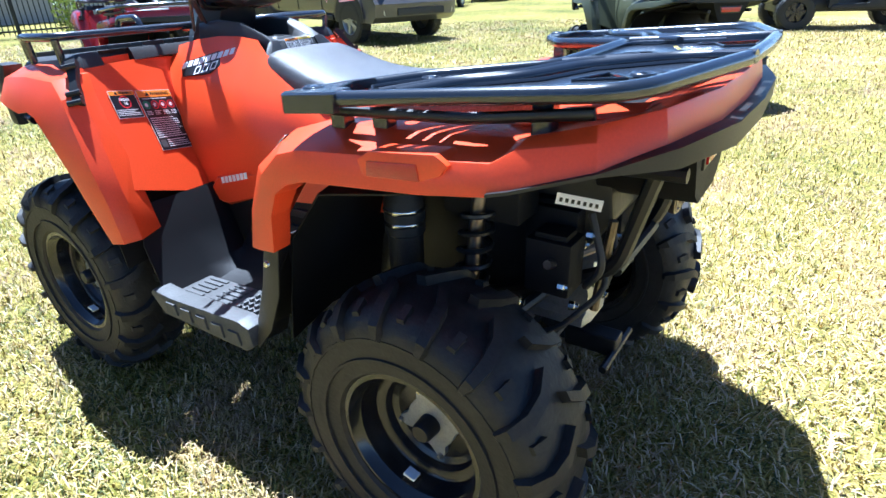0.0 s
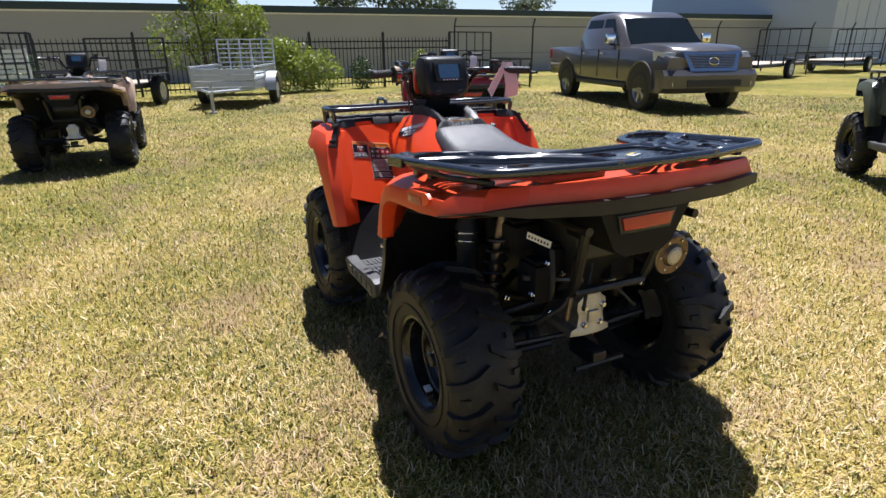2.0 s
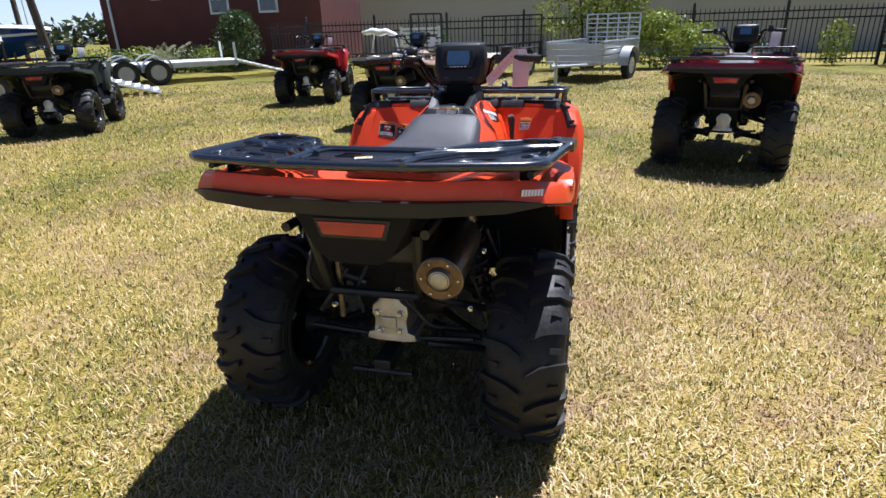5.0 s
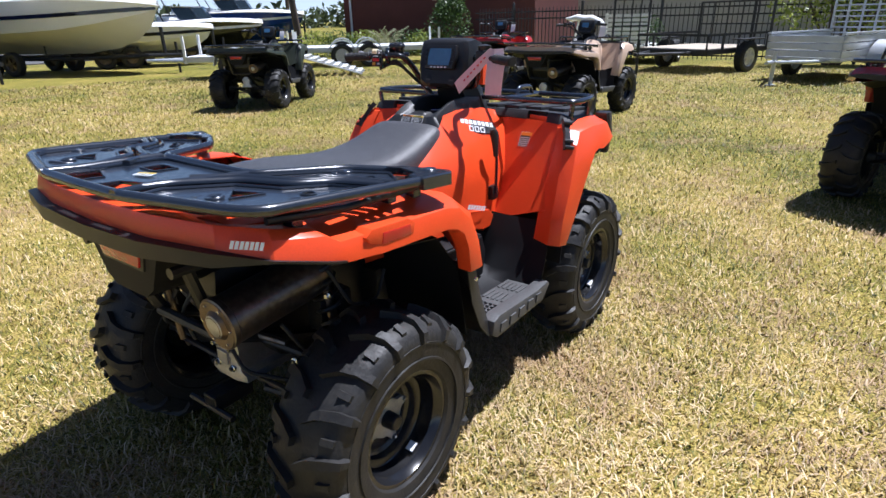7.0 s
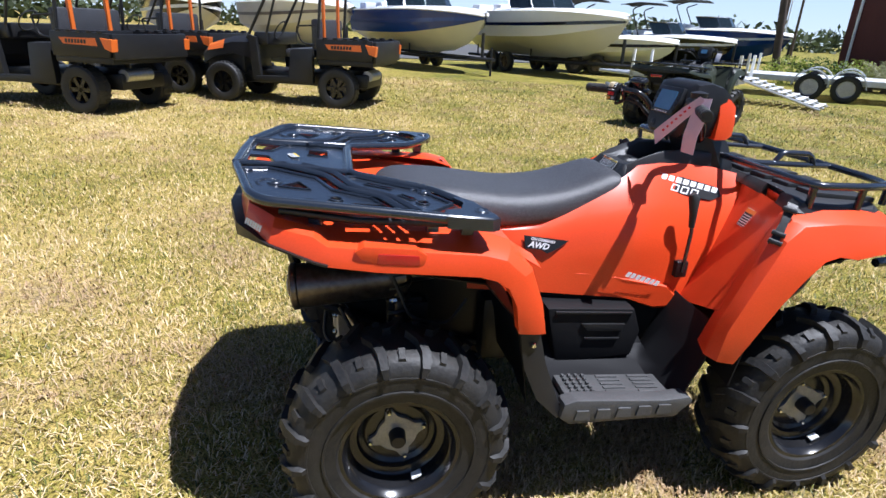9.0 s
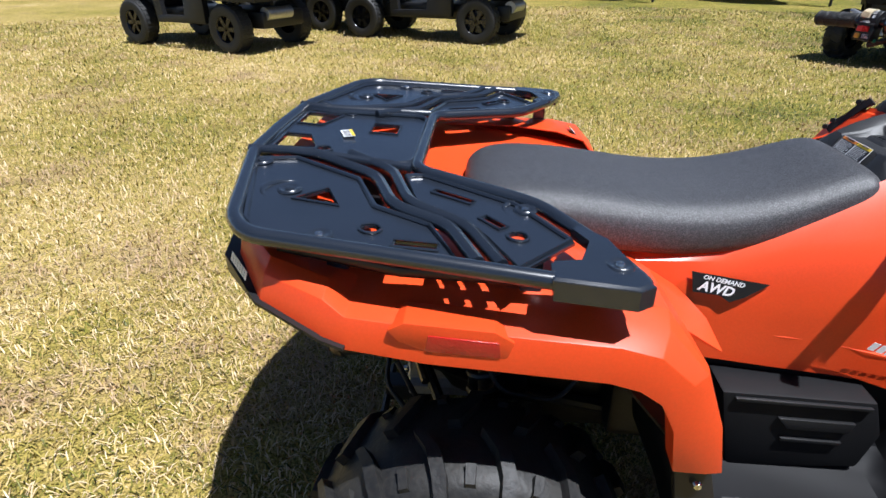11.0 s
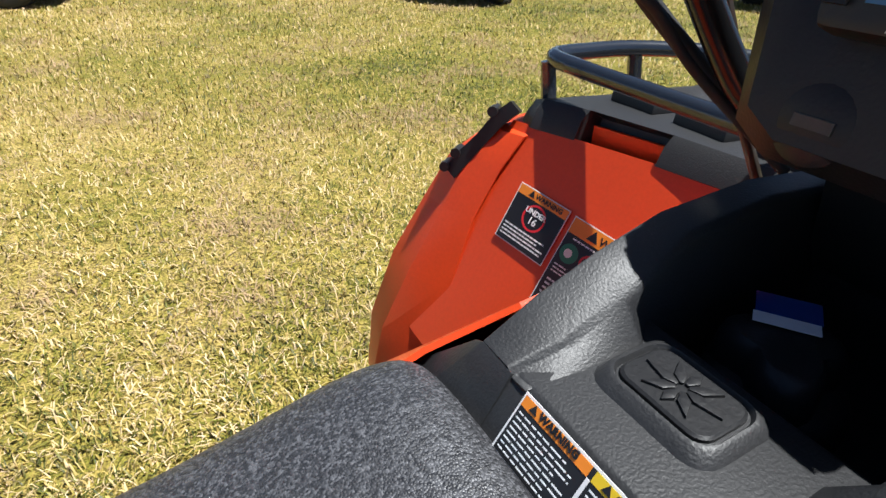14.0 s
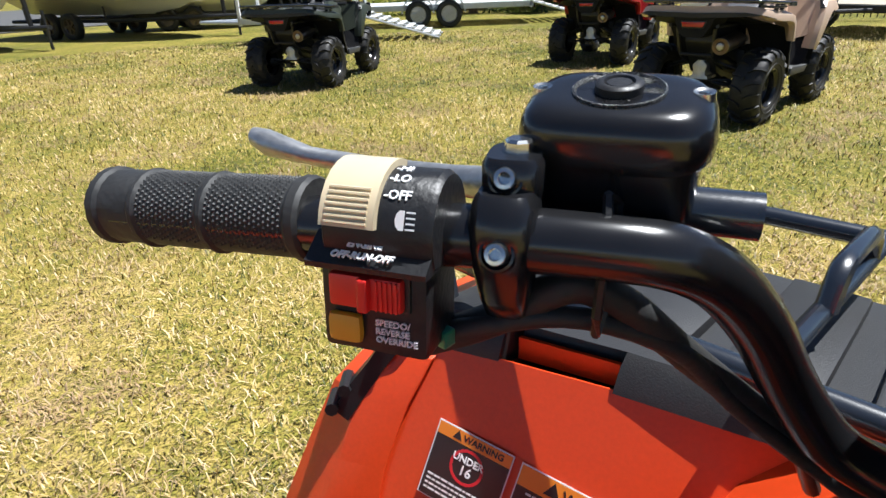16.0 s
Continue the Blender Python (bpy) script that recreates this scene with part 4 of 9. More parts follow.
    for i, p in enumerate(low):
        p = Vector(p)
        d = (Vector(low[min(i + 1, n - 1)]) - Vector(low[max(i - 1, 0)]))
        o = Vector((d.y, -d.x, 0)).normalized() * -1
        k = max(0.0, min(1.0, (0.50 - abs(p.y)) / 0.12)) if p.x < -0.25 else 0.0
        t = 0.024 * k + 0.001
        dip = 0.008 * k
        secs.append([p + o * (-0.012 - 0.018 * k) + Vector((0, 0, 0.004)), p + o * (0.006 * k + 0.001) + Vector((0, 0, 0.003)), p + o * (0.010 * k + 0.001) + Vector((0, 0, -dip)), p + o * (0.004 * k) + Vector((0, 0, -dip - t)), p + o * (-0.012 - 0.018 * k) + Vector((0, 0, -dip - t))])
    rings(bm, secs)
    bevel_sharp(bm, 0.003, 30)
    part("rear_trim", bm, BLACK, root, "black plastic edge trim", smooth=30)
    # tail panel and lamp
    bm = B()
    secs = []
    for x, k in ((-0.362, 1.0), (-0.28, 1.12), (-0.18, 1.18)):
        secs.append([(x, y * k, z) for y, z in ((-0.185, 0.893), (-0.160, 0.83), (-0.110, 0.735), (-0.07, 0.708), (0.07, 0.708), (0.110, 0.735), (0.160, 0.83), (0.185, 0.893))])
    rings(bm, secs)
    bevel_sharp(bm, 0.006, 30)
    tp = part("tail_panel", bm, DULL_BLACK, root, "black plastic tail panel", smooth=30)
    bm = B()
    prism(bm, [(-0.098, 0.828), (-0.085, 0.790), (0.085, 0.790), (0.098, 0.828)], "x", -0.372, -0.352, 0.003)
    part("tail_lamp", bm, REFLECTOR, tp, "red tail lamp lens", smooth=30)
    bm = B()
    prism(bm, [(-0.112, 0.836), (-0.094, 0.780), (0.094, 0.780), (0.112, 0.836)], "x", -0.367, -0.352, 0.003)
    part("lamp_surround", bm, CHASSIS, tp, "", smooth=30)
    # inner wheel arches
    for s in (1, -1):
        bm = B()
        sheet(bm, [[(x, s * 0.15, z + 0.0), (x, s * yo * 0.74, z + 0.02), (x, s * yo, z - 0.01)] for x, z, yo in ((-0.30, 0.87, 0.36), (-0.15, 0.835, 0.47), (0.05, 0.80, 0.50), (0.22, 0.77, 0.50), (0.31, 0.66, 0.50), (0.345, 0.50, 0.50), (0.36, 0.40, 0.50))], 0.004)
        part("wheel_arch_liner", bm, DULL_BLACK, root, "black wheel arch liner", smooth=40)
        bm = B()
        sheet(bm, [[(x, s * 0.16, z), (x, s * yo * 0.68, z), (x, s * yo, z - 0.02)] for x, z, yo in ((0.96, 0.44, 0.53), (0.99, 0.60, 0.53), (1.05, 0.74, 0.53), (1.14, 0.81, 0.53), (1.28, 0.835, 0.52), (1.38, 0.83, 0.44), (1.40, 0.74, 0.36))], 0.004)
        part("wheel_arch_liner", bm, DULL_BLACK, root, "black wheel arch liner", smooth=40)
    # mud guard from fender leg to footwell, footwell tray and pad
    for s in (1, -1):
        bm = B()
        guard = [[(0.350, s * 0.44, 0.64), (0.362, s * 0.53, 0.64), (0.304, s * 0.545, 0.64)], [(0.385, s * 0.44, 0.53), (0.392, s * 0.53, 0.53), (0.325, s * 0.545, 0.53)], [(0.425, s * 0.44, 0.43), (0.432, s * 0.53, 0.43), (0.37, s * 0.545, 0.43)], [(0.452, s * 0.44, 0.355), (0.458, s * 0.525, 0.355), (0.44, s * 0.535, 0.355)]]
        sheet(bm, guard, 0.005)
        bevel_sharp(bm, 0.002, 30)
        mg = part("mud_guard", bm, BLACK, root, "black plastic mud guard", smooth=30)
        bm = B()
        # well: tray with rising front and inner wall
        well = []
        for x, z in ((0.36, 0.60), (0.39, 0.50), (0.43, 0.40), (0.47, 0.375), (0.80, 0.355), (0.835, 0.40), (0.880, 0.50), (0.928, 0.590)):
            well.append([(x + 0.01, s * 0.232, z + (0.10 if x < 0.81 else 0.0)), (x + 0.005, s * 0.250, z + (0.05 if x < 0.81 else 0.0)), (x, s * 0.300, z + (0.012 if x < 0.81 else 0.0)), (x, s * 0.392, z), (x, s * (0.52 if z < 0.45 else 0.515 if z < 0.55 else 0.47), z)])
        sheet(bm, well, 0.005)
        fw = part("footwell", bm, DULL_BLACK, root, "black plastic footwell", smooth=40)
        bm = B()
        pts = [(0.445, 0.36), (0.455, 0.405), (0.49, 0.415), (0.76, 0.395), (0.835, 0.40), (0.85, 0.385), (0.80, 0.335), (0.475, 0.338)]
        prism(bm, pts, "y", s * 0.495, s * 0.545, 0.006)
        box(bm, 0.47, 0.80, min(s * 0.393, s * 0.50), max(s * 0.393, s * 0.50), 0.372, 0.392, 0.004, Matrix.Rotation(radians(3.5), 4, "Y") @ Matrix.Translation((-0.02, 0, 0.038)))
        fp = part("foot_pad", bm, GREY_PAD, fw, "scuffed ribbed foot pad", smooth=25)
        if hero:
            tip = Matrix.Rotation(radians(3.5), 4, "Y") @ Matrix.Translation((-0.02, 0, 0.038))
            # toothed bars across the tread, then a low lengthways pair
            for k in range(6):
                bm = B()
                xx = 0.49 + k * 0.021 if k < 4 else 0.60 + (k - 4) * 0.105
                ww = 0.009 if k < 4 else 0.070
                for q in range(5):
                    ya = 0.400 + q * 0.019
                    box(bm, xx, xx + ww, min(s * ya, s * (ya + 0.012)), max(s * ya, s * (ya + 0.012)), 0.391, 0.401 if k < 4 else 0.396, 0.002, tip)
                part("pad_rib", bm, GREY_PAD, fp)
            for k in range(5):
                bm = B()
                xx = 0.482 + k * 0.062
                prism(bm, [(xx + 0.004, 0.352), (xx + 0.052, 0.350), (xx + 0.047, 0.382), (xx + 0.010, 0.384)], "y", s * 0.543, s * 0.550, 0.0015)
                part("pad_step", bm, GREY_PAD, fp)
            # stiffener on the outer wall of the well, and its bolt
            bm = B()
            lathe(bm, [(0.0, 0.004), (0.006, 0.003), (0.008, -0.002)], 10, Matrix.Translation((0.345, s * 0.545, 0.60)) @ Matrix.Rotation(0 if s > 0 else math.pi, 4, "Z"))
            part("guard_bolt", bm, BRIGHT, mg, "", smooth=40)
    # side panels beside the engine
    for s in (1, -1):
        bm = B()
        rows = [
            [(0.24, s * 0.205, 0.61), (0.24, s * 0.195, 0.68), (0.24, s * 0.188, 0.74), (0.24, s * 0.178, 0.785), (0.24, s * 0.160, 0.80)],
            [(0.36, s * 0.212, 0.60), (0.36, s * 0.200, 0.68), (0.36, s * 0.191, 0.745), (0.36, s * 0.180, 0.788), (0.36, s * 0.158, 0.80)],
            [(0.47, s * 0.220, 0.595), (0.47, s * 0.207, 0.68), (0.47, s * 0.192, 0.75), (0.47, s * 0.180, 0.79), (0.47, s * 0.155, 0.81)],
            [(0.60, s * 0.230, 0.585), (0.60, s * 0.224, 0.69), (0.60, s * 0.212, 0.78), (0.61, s * 0.188, 0.84), (0.62, s * 0.145, 0.88)],
            [(0.72, s * 0.236, 0.575), (0.72, s * 0.240, 0.72), (0.72, s * 0.234, 0.80), (0.735, s * 0.205, 0.862), (0.748, s * 0.128, 0.942)],
            [(0.80, s * 0.237, 0.56), (0.80, s * 0.242, 0.72), (0.80, s * 0.230, 0.79), (0.81, s * 0.197, 0.873), (0.80, s * 0.106, 0.972)],
            [(0.87, s * 0.238, 0.55), (0.87, s * 0.240, 0.72), (0.87, s * 0.222, 0.79), (0.875, s * 0.186, 0.872), (0.875, s * 0.105, 0.980)],
            [(0.93, s * 0.240, 0.52), (0.955, s * 0.234, 0.73), (0.96, s * 0.205, 0.81), (0.965, s * 0.178, 0.868), (0.965, s * 0.104, 0.978)],
            [(0.96, s * 0.248, 0.52), (1.02, s * 0.231, 0.74), (1.05, s * 0.205, 0.805), (1.07, s * 0.184, 0.862), (1.07, s * 0.104, 0.966)],
            [(0.99, s * 0.250, 0.52), (1.06, s * 0.230, 0.74), (1.10, s * 0.204, 0.825), (1.140, s * 0.176, 0.893), (1.16, s * 0.115, 0.946)],
        ]
        sheet(bm, rows, -0.004)
        sp = part("side_panel", bm, top, root, "", smooth=30)
        if hero:
            # raised ribs on the panel
            def surf(x):
                return 0.205 + 0.037 * max(0.0, min(1.0, (x - 0.46) / 0.34))
            for poly, rise, top_in in (([(0.50, 0.628), (0.555, 0.668), (0.66, 0.664), (0.90, 0.612), (0.948, 0.560), (0.932, 0.534), (0.86, 0.532), (0.70, 0.588), (0.56, 0.606)], 0.012, 0.0),):
                cx, cz = sum(p[0] for p in poly) / len(poly), sum(p[1] for p in poly) / len(poly)
                bm = B()
                rings(bm, [[(x, s * (surf(x) - 0.012), z) for x, z in poly],
                           [(x, s * (surf(x) + 0.003 - top_in * max(0.0, z - 0.70) * 8), z) for x, z in poly],
                           [(cx + (x - cx) * 0.93, s * (surf(x) + rise - top_in * max(0.0, z - 0.70) * 8), cz + (z - cz) * 0.84) for x, z in poly]])
                part("panel_facet", bm, top, sp, "", smooth=15)
        # lower black panel
        bm = B()
        sheet(bm, [[(0.36, s * 0.205, 0.60), (0.37, s * 0.20, 0.40)], [(0.60, s * 0.226, 0.585), (0.60, s * 0.21, 0.36)], [(0.86, s * 0.234, 0.555), (0.86, s * 0.22, 0.36)], [(0.955, s * 0.238, 0.52), (0.94, s * 0.225, 0.42)]], 0.006)
        lp = part("engine_cover", bm, DULL_BLACK, root, "black plastic engine cover", smooth=30)
        if hero:
            for zz in (0.552, 0.50):
                bm = B()
                box(bm, 0.42, 0.66, min(s * 0.210, s * 0.234), max(s * 0.210, s * 0.234), zz - 0.012, zz + 0.012, 0.005)
                part("cover_rib", bm, BLACK, lp, "", smooth=30)
        if hero and s < 0:
            # clutch cover standing beside the foot well
            bm = B()
            prism(bm, [(0.475, 0.575), (0.765, 0.560), (0.795, 0.480), (0.775, 0.392), (0.520, 0.380)], "y", -0.300, -0.205, 0.008)
            cc = part("clutch_cover", bm, DULL_BLACK, root, "black plastic clutch cover with a ribbed pocket", smooth=30)
            for pts in ([(0.500, 0.566), (0.755, 0.552), (0.756, 0.545), (0.502, 0.558)], [(0.590, 0.520), (0.735, 0.512), (0.728, 0.488), (0.612, 0.494)], [(0.605, 0.470), (0.722, 0.464), (0.721, 0.457), (0.607, 0.462)]):
                bm = B()
                prism(bm, pts, "y", -0.307, -0.298, 0.002)
                part("cover_rib", bm, BLACK, cc, "", smooth=30)
        # leg shield, facing the rider
        bm = B()
        sh = []
        for z, yc in ((0.930, 0.44), (0.90, 0.445), (0.86, 0.455), (0.82, 0.467), (0.72, 0.480), (0.0, 0.470)):
            low = lambda y: z or 0.551 + 0.335 * (y - 0.22)
            sh.append([(1.052 - 0.291 * (y - 0.422) + 0.51 * (low(y) - 0.87), s * y, low(y)) for y in (0.125, 0.19, 0.26, 0.34, 0.40, yc, yc + 0.035)])
        sheet(bm, sh, 0.004)
        ls = part("leg_shield", bm, paint, root, "", smooth=35)
        # flared front fender
        bm = B()
        fl = [[(x, s * y, z) for x, y, z in q] for q in front_flare_stations()]
        sheet(bm, fl, -0.004)
        bevel_sharp(bm, 0.004, 30)
        ff = part("front_fender", bm, paint, root, "", smooth=20)
        # black corner of the front deck with its strap latch
        bm = B()
        secs = []
        for y, xb, xf, z in ((0.0, 1.150, 1.445, 0.958), (0.17, 1.142, 1.44, 0.958), (0.284, 1.118, 1.43, 0.962), (0.287, 1.117, 1.43, 0.962), (0.382, 1.091, 1.405, 0.964), (0.385, 1.090, 1.405, 0.964), (0.445, 1.070, 1.385, 0.964), (0.472, 1.078, 1.36, 0.955), (0.488, 1.10, 1.33, 0.930)):
            cut = 0.030 if 0.286 < y < 0.384 else 0.0
            secs.append([(xb + 0.02 + cut, s * y, 0.918), (xb - 0.002 + cut, s * y, 0.930), (xb + 0.006 + cut, s * y, z - 0.012), (xb + 0.018, s * y, z), (xf - 0.03, s * y, z - 0.022), (xf, s * y, z - 0.045), (xf - 0.02, s * y, 0.895)])
        rings(bm, secs)
        bevel_sharp(bm, 0.003, 25)
        fd = part("front_deck", bm, BLACK_ROUGH, root, "black plastic storage deck", smooth=30)
        if hero:
            bm = B()
            prism(bm, [(1.136, s * 0.289), (1.140, s * 0.289), (1.117, s * 0.380), (1.113, s * 0.380)], "z", 0.922, 0.946)
            part("notch_panel", bm, paint, fd, "orange plastic showing in the notch")
            for k in range(4):
                bm = B()
                yy = 0.05 + 0.10 * k
                box(bm, 1.17, 1.38, min(s * yy, s * (yy + 0.07)), max(s * yy, s * (yy + 0.07)), 0.946, 0.9625, 0.004, Matrix.Rotation(radians(5.0), 4, "Y") @ Matrix.Translation((-0.084, 0, 0.107)))
                part("deck_rib", bm, BLACK_ROUGH, fd, "", smooth=30)
        bm = B()
        lat = [(1.066, s * 0.474, 0.950), (1.050, s * 0.484, 0.934), (1.032, s * 0.497, 0.906), (1.012, s * 0.509, 0.876), (1.000, s * 0.517, 0.856)]
        secs = []
        for k, p in enumerate(lat):
            d = (Vector(lat[min(k + 1, 4)]) - Vector(lat[max(k - 1, 0)])).normalized()
            o = d.cross(Vector((1, 0.0, 0.7))).normalized() * s
            o = Vector((-0.35, s * 0.6, 0.6)).normalized()
            t = d.cross(o).normalized()
            wv = (0.013, 0.012, 0.009, 0.012, 0.013)[k]
            th = (0.008, 0.009, 0.007, 0.010, 0.008)[k]
            pv = Vector(p)
            secs.append([pv + t * wv - o * 0.01, pv + t * wv + o * th, pv - t * wv + o * th, pv - t * wv - o * 0.01])
        rings(bm, secs)
        bevel_sharp(bm, 0.003, 30)
        lt = part("strap_latch", bm, BLACK, root, "black rubber strap latch", smooth=30)
        for k in (1, 3, 4):
            bm = B()
            pv = Vector(lat[k]) + Vector((-0.35, s * 0.6, 0.6)).normalized() * 0.012
            tube(bm, [pv + Vector((0.012, s * 0.012, -0.003)), pv - Vector((0.012, s * 0.012, -0.003))], 0.007, 8)
            part("latch_roll", bm, BLACK, lt, "", smooth=40)
    # rear carrier
    rear_rack(root, hero)
    # front carrier
    fr = []
    bm = B()
    tube(bm, [(1.108, 0.43, 1.006), (1.108, -0.43, 1.006)], 0.0105, 10)
    tube(bm, smooth_path([(1.108, 0.40, 1.006), (1.112, 0.485, 1.006), (1.26, 0.485, 1.002), (1.40, 0.44, 0.992), (1.455, 0.32, 0.985), (1.465, 0.0, 0.985), (1.455, -0.32, 0.985), (1.40, -0.44, 0.992), (1.26, -0.485, 1.002), (1.112, -0.485, 1.006), (1.108, -0.40, 1.006)], 0.05), 0.011, 10)
    rk = part("front_carrier", bm, RACK, root, "black tubular steel front carrier", smooth=45)
    for s in (1, -1):
        for x, y in ((1.114, 0.478), (1.27, 0.480), (1.40, 0.435)):
            bm = B()
            tube(bm, [(x, s * y, 1.000), (x + 0.004, s * (y - 0.008), 0.935)], 0.010, 8)
            part("carrier_post", bm, RACK, rk, "", smooth=45)
        bm = B()
        tube(bm, [(1.112, s * 0.18, 1.004), (1.46, s * 0.16, 0.985)], 0.009, 8)
        part("carrier_bar", bm, RACK, rk, "", smooth=45)
        bm = B()
        tube(bm, smooth_path([(1.24, s * 0.17, 0.998), (1.26, s * 0.17, 1.032), (1.37, s * 0.165, 1.026), (1.39, s * 0.165, 0.99)], 0.02), 0.009, 8)
        part("carrier_loop", bm, RACK, rk, "", smooth=45)
    # nose, headlamps and bumper
    bm = B()
    secs = []
    for z, xf, w in ((0.46, 1.36, 0.14), (0.60, 1.40, 0.20), (0.76, 1.44, 0.30), (0.87, 1.45, 0.34), (0.915, 1.42, 0.32)):
        secs.append([(1.16, -w, z), (xf - 0.08, -w, z), (xf, -w * 0.6, z), (xf, w * 0.6, z), (xf - 0.08, w, z), (1.16, w, z)])
    rings(bm, secs)
    bevel_sharp(bm, 0.01, 30)
    nose = part("nose", bm, BLACK, root, "black plastic nose", smooth=30)
    for s in (1, -1):
        bm = B()
        secs = [[(1.468, s * 0.17, 0.77), (1.468, s * 0.17, 0.85), (1.47, s * 0.28, 0.87), (1.45, s * 0.36, 0.83)], [(1.36, s * 0.17, 0.77), (1.36, s * 0.17, 0.85), (1.36, s * 0.28, 0.87), (1.34, s * 0.36, 0.83)]]
        rings(bm, secs)
        part("headlamp", bm, LAMP_GLASS, root, "clear headlamp lens", smooth=30)
        bm = B()
        prism(bm, [(1.425, 0.925), (1.478, 0.928), (1.512, 0.845), (1.490, 0.755), (1.452, 0.752), (1.470, 0.83)], "y", s * 0.445, s * 0.495, 0.005)
        be = part("bumper_end", bm, BLACK, root, "black plastic bumper end", smooth=30)
        # sun glint on the bumper end, drawn as a pale grey plate
        bm = B()
        prism(bm, [(1.452, 0.922), (1.476, 0.924), (1.488, 0.888), (1.462, 0.886)], "y", s * 0.494, s * 0.4975, 0.0)
        part("pale_marker", bm, GREY_PAD, be, "pale grey plate standing for a sun glint")
        bm = B()
        tube(bm, smooth_path([(1.30, s * 0.16, 0.42), (1.46, s * 0.18, 0.55), (1.50, s * 0.20, 0.74), (1.50, s * 0.40, 0.785), (1.48, s * 0.47, 0.775), (1.40, s * 0.47, 0.77)], 0.04), 0.014, 8)
        part("bumper_tube", bm, RACK, root, "black bumper tube", smooth=45)
    bm = B()
    tube(bm, [(1.50, 0.20, 0.74), (1.50, -0.20, 0.74)], 0.014, 8)
    part("front_bumper", bm, RACK, root, "black tubular front bumper", smooth=45)
    # console in front of the seat: two grained rims, a tray and an open storage well
    bm = B()
    crest = [(0.764, 0.093, 0.972), (0.80, 0.0945, 0.990), (0.84, 0.0955, 1.005), (0.89, 0.096, 1.019), (0.97, 0.096, 1.023), (1.06, 0.098, 1.012)]
    inner = [(0.066, 0.971), (0.064, 0.978), (0.066, 0.992), (0.071, 1.014), (0.073, 1.019), (0.074, 1.008)]
    foot = [(0.054, 0.969), (0.050, 0.970), (0.050, 0.970), (0.062, 0.935), (0.064, 0.900), (0.064, 0.900)]
    for s in (1, -1):
        rows = []
        for (x, y, z), (yi, zi), (yf, zf) in zip(crest, inner, foot):
            rows.append([(x, s * (y + 0.012), z - 0.078), (x, s * (y + 0.008), z - 0.036), (x, s * (y + 0.003), z - 0.006), (x, s * y, z), (x, s * (yi + 0.004), zi + 0.001), (x, s * yi, zi - 0.003), (x, s * yf, zf)])
        sheet(bm, rows, 0.004)
        # corner closing the rim towards the seat
        sheet(bm, [[(0.735, s * 0.152, 0.895), (0.744, s * 0.140, 0.922), (0.752, s * 0.130, 0.938), (0.766, s * 0.102, 0.966)], [(0.728, s * 0.128, 0.905), (0.742, s * 0.112, 0.935), (0.756, s * 0.097, 0.962), (0.764, s * 0.093, 0.972)], [(0.724, s * 0.066, 0.905), (0.744, s * 0.066, 0.938), (0.757, s * 0.066, 0.958), (0.764, s * 0.066, 0.971)]], 0.004 * s)
    # rear face, tray and step down into the well
    sheet(bm, [[(x, y, z) for y in (-0.068, -0.056, -0.03, 0.0, 0.03, 0.056, 0.068)] for x, z in ((0.722, 0.905), (0.745, 0.938), (0.764, 0.966), (0.769, 0.9695), (0.80, 0.970), (0.858, 0.970), (0.864, 0.967), (0.867, 0.935), (0.872, 0.900), (1.05, 0.900))], 0.004)
    # front wall of the well
    sheet(bm, [[(1.045, y, 0.898) for y in (-0.07, 0.0, 0.07)], [(1.05, y, 0.96) for y in (-0.07, 0.0, 0.07)], [(1.056, y, 1.012) for y in (-0.098, 0.0, 0.098)]], 0.004)
    bevel_sharp(bm, 0.0025, 30)
    con = part("console", bm, BLACK_ROUGH, root, "grained black plastic console with an open storage well", smooth=35)
    if hero:
        q = frame_at((0.7665, 0.050, 0.9705), (0.0, -1, 0), (0.019, 0, 0.028))
        lb = deck_label(con, q @ Matrix.Translation((0, 0.0, 0.0055)), 0.098, 0.034, "seat")
        # raised surround and badge on the tray
        q = frame_at((0.826, 0.013, 0.9722), (1, 0, 0), (0, 1, 0))

        def rounded(hx, hy, r):
            return [(sx * (hx - r) + r * math.cos(radians(a0 + 22.5 * k)), sy * (hy - r) + r * math.sin(radians(a0 + 22.5 * k))) for sx, sy, a0 in ((1, 1, 0), (-1, 1, 90), (-1, -1, 180), (1, -1, 270)) for k in range(5)]

        bm = B()
        rings(bm, [[q @ Vector((x, y, z)) for x, y in rounded(hx, hy, r)] for hx, hy, r, z in ((0.030, 0.038, 0.014, -0.004), (0.024, 0.033, 0.012, 0.004), (0.0215, 0.0305, 0.011, 0.0045), (0.020, 0.029, 0.010, 0.0015))])
        part("badge_surround", bm, BLACK_ROUGH, con, "", smooth=50)
        bm = B()
        rings(bm, [[q @ Vector((x, y, z)) for x, y in rounded(hx, hy, r)] for hx, hy, r, z in ((0.0185, 0.0275, 0.009, 0.0), (0.0185, 0.0275, 0.009, 0.0035), (0.017, 0.026, 0.008, 0.0045))])
        em = part("round_badge", bm, BLACK, con, "black moulded badge", smooth=30)
        for k in range(8):
            bm = B()
            r2 = q @ Matrix.Rotation(radians(45 * k), 4, "Z")
            tip = (0.015, 0.0195, 0.023, 0.0195)[k % 4]
            prism(bm, [(0.003, -0.001), (0.009, -0.0032), (tip, 0.0), (0.009, 0.0032), (0.003, 0.001)], "z", 0.004, 0.0062, 0.0006, r2)
            part("badge_arm", bm, BLACK, em, "", smooth=30)
        # fuel cap and a folded paper in the well
        cap = Matrix.Translation((0.918, 0.014, 0.0))
        bm = B()
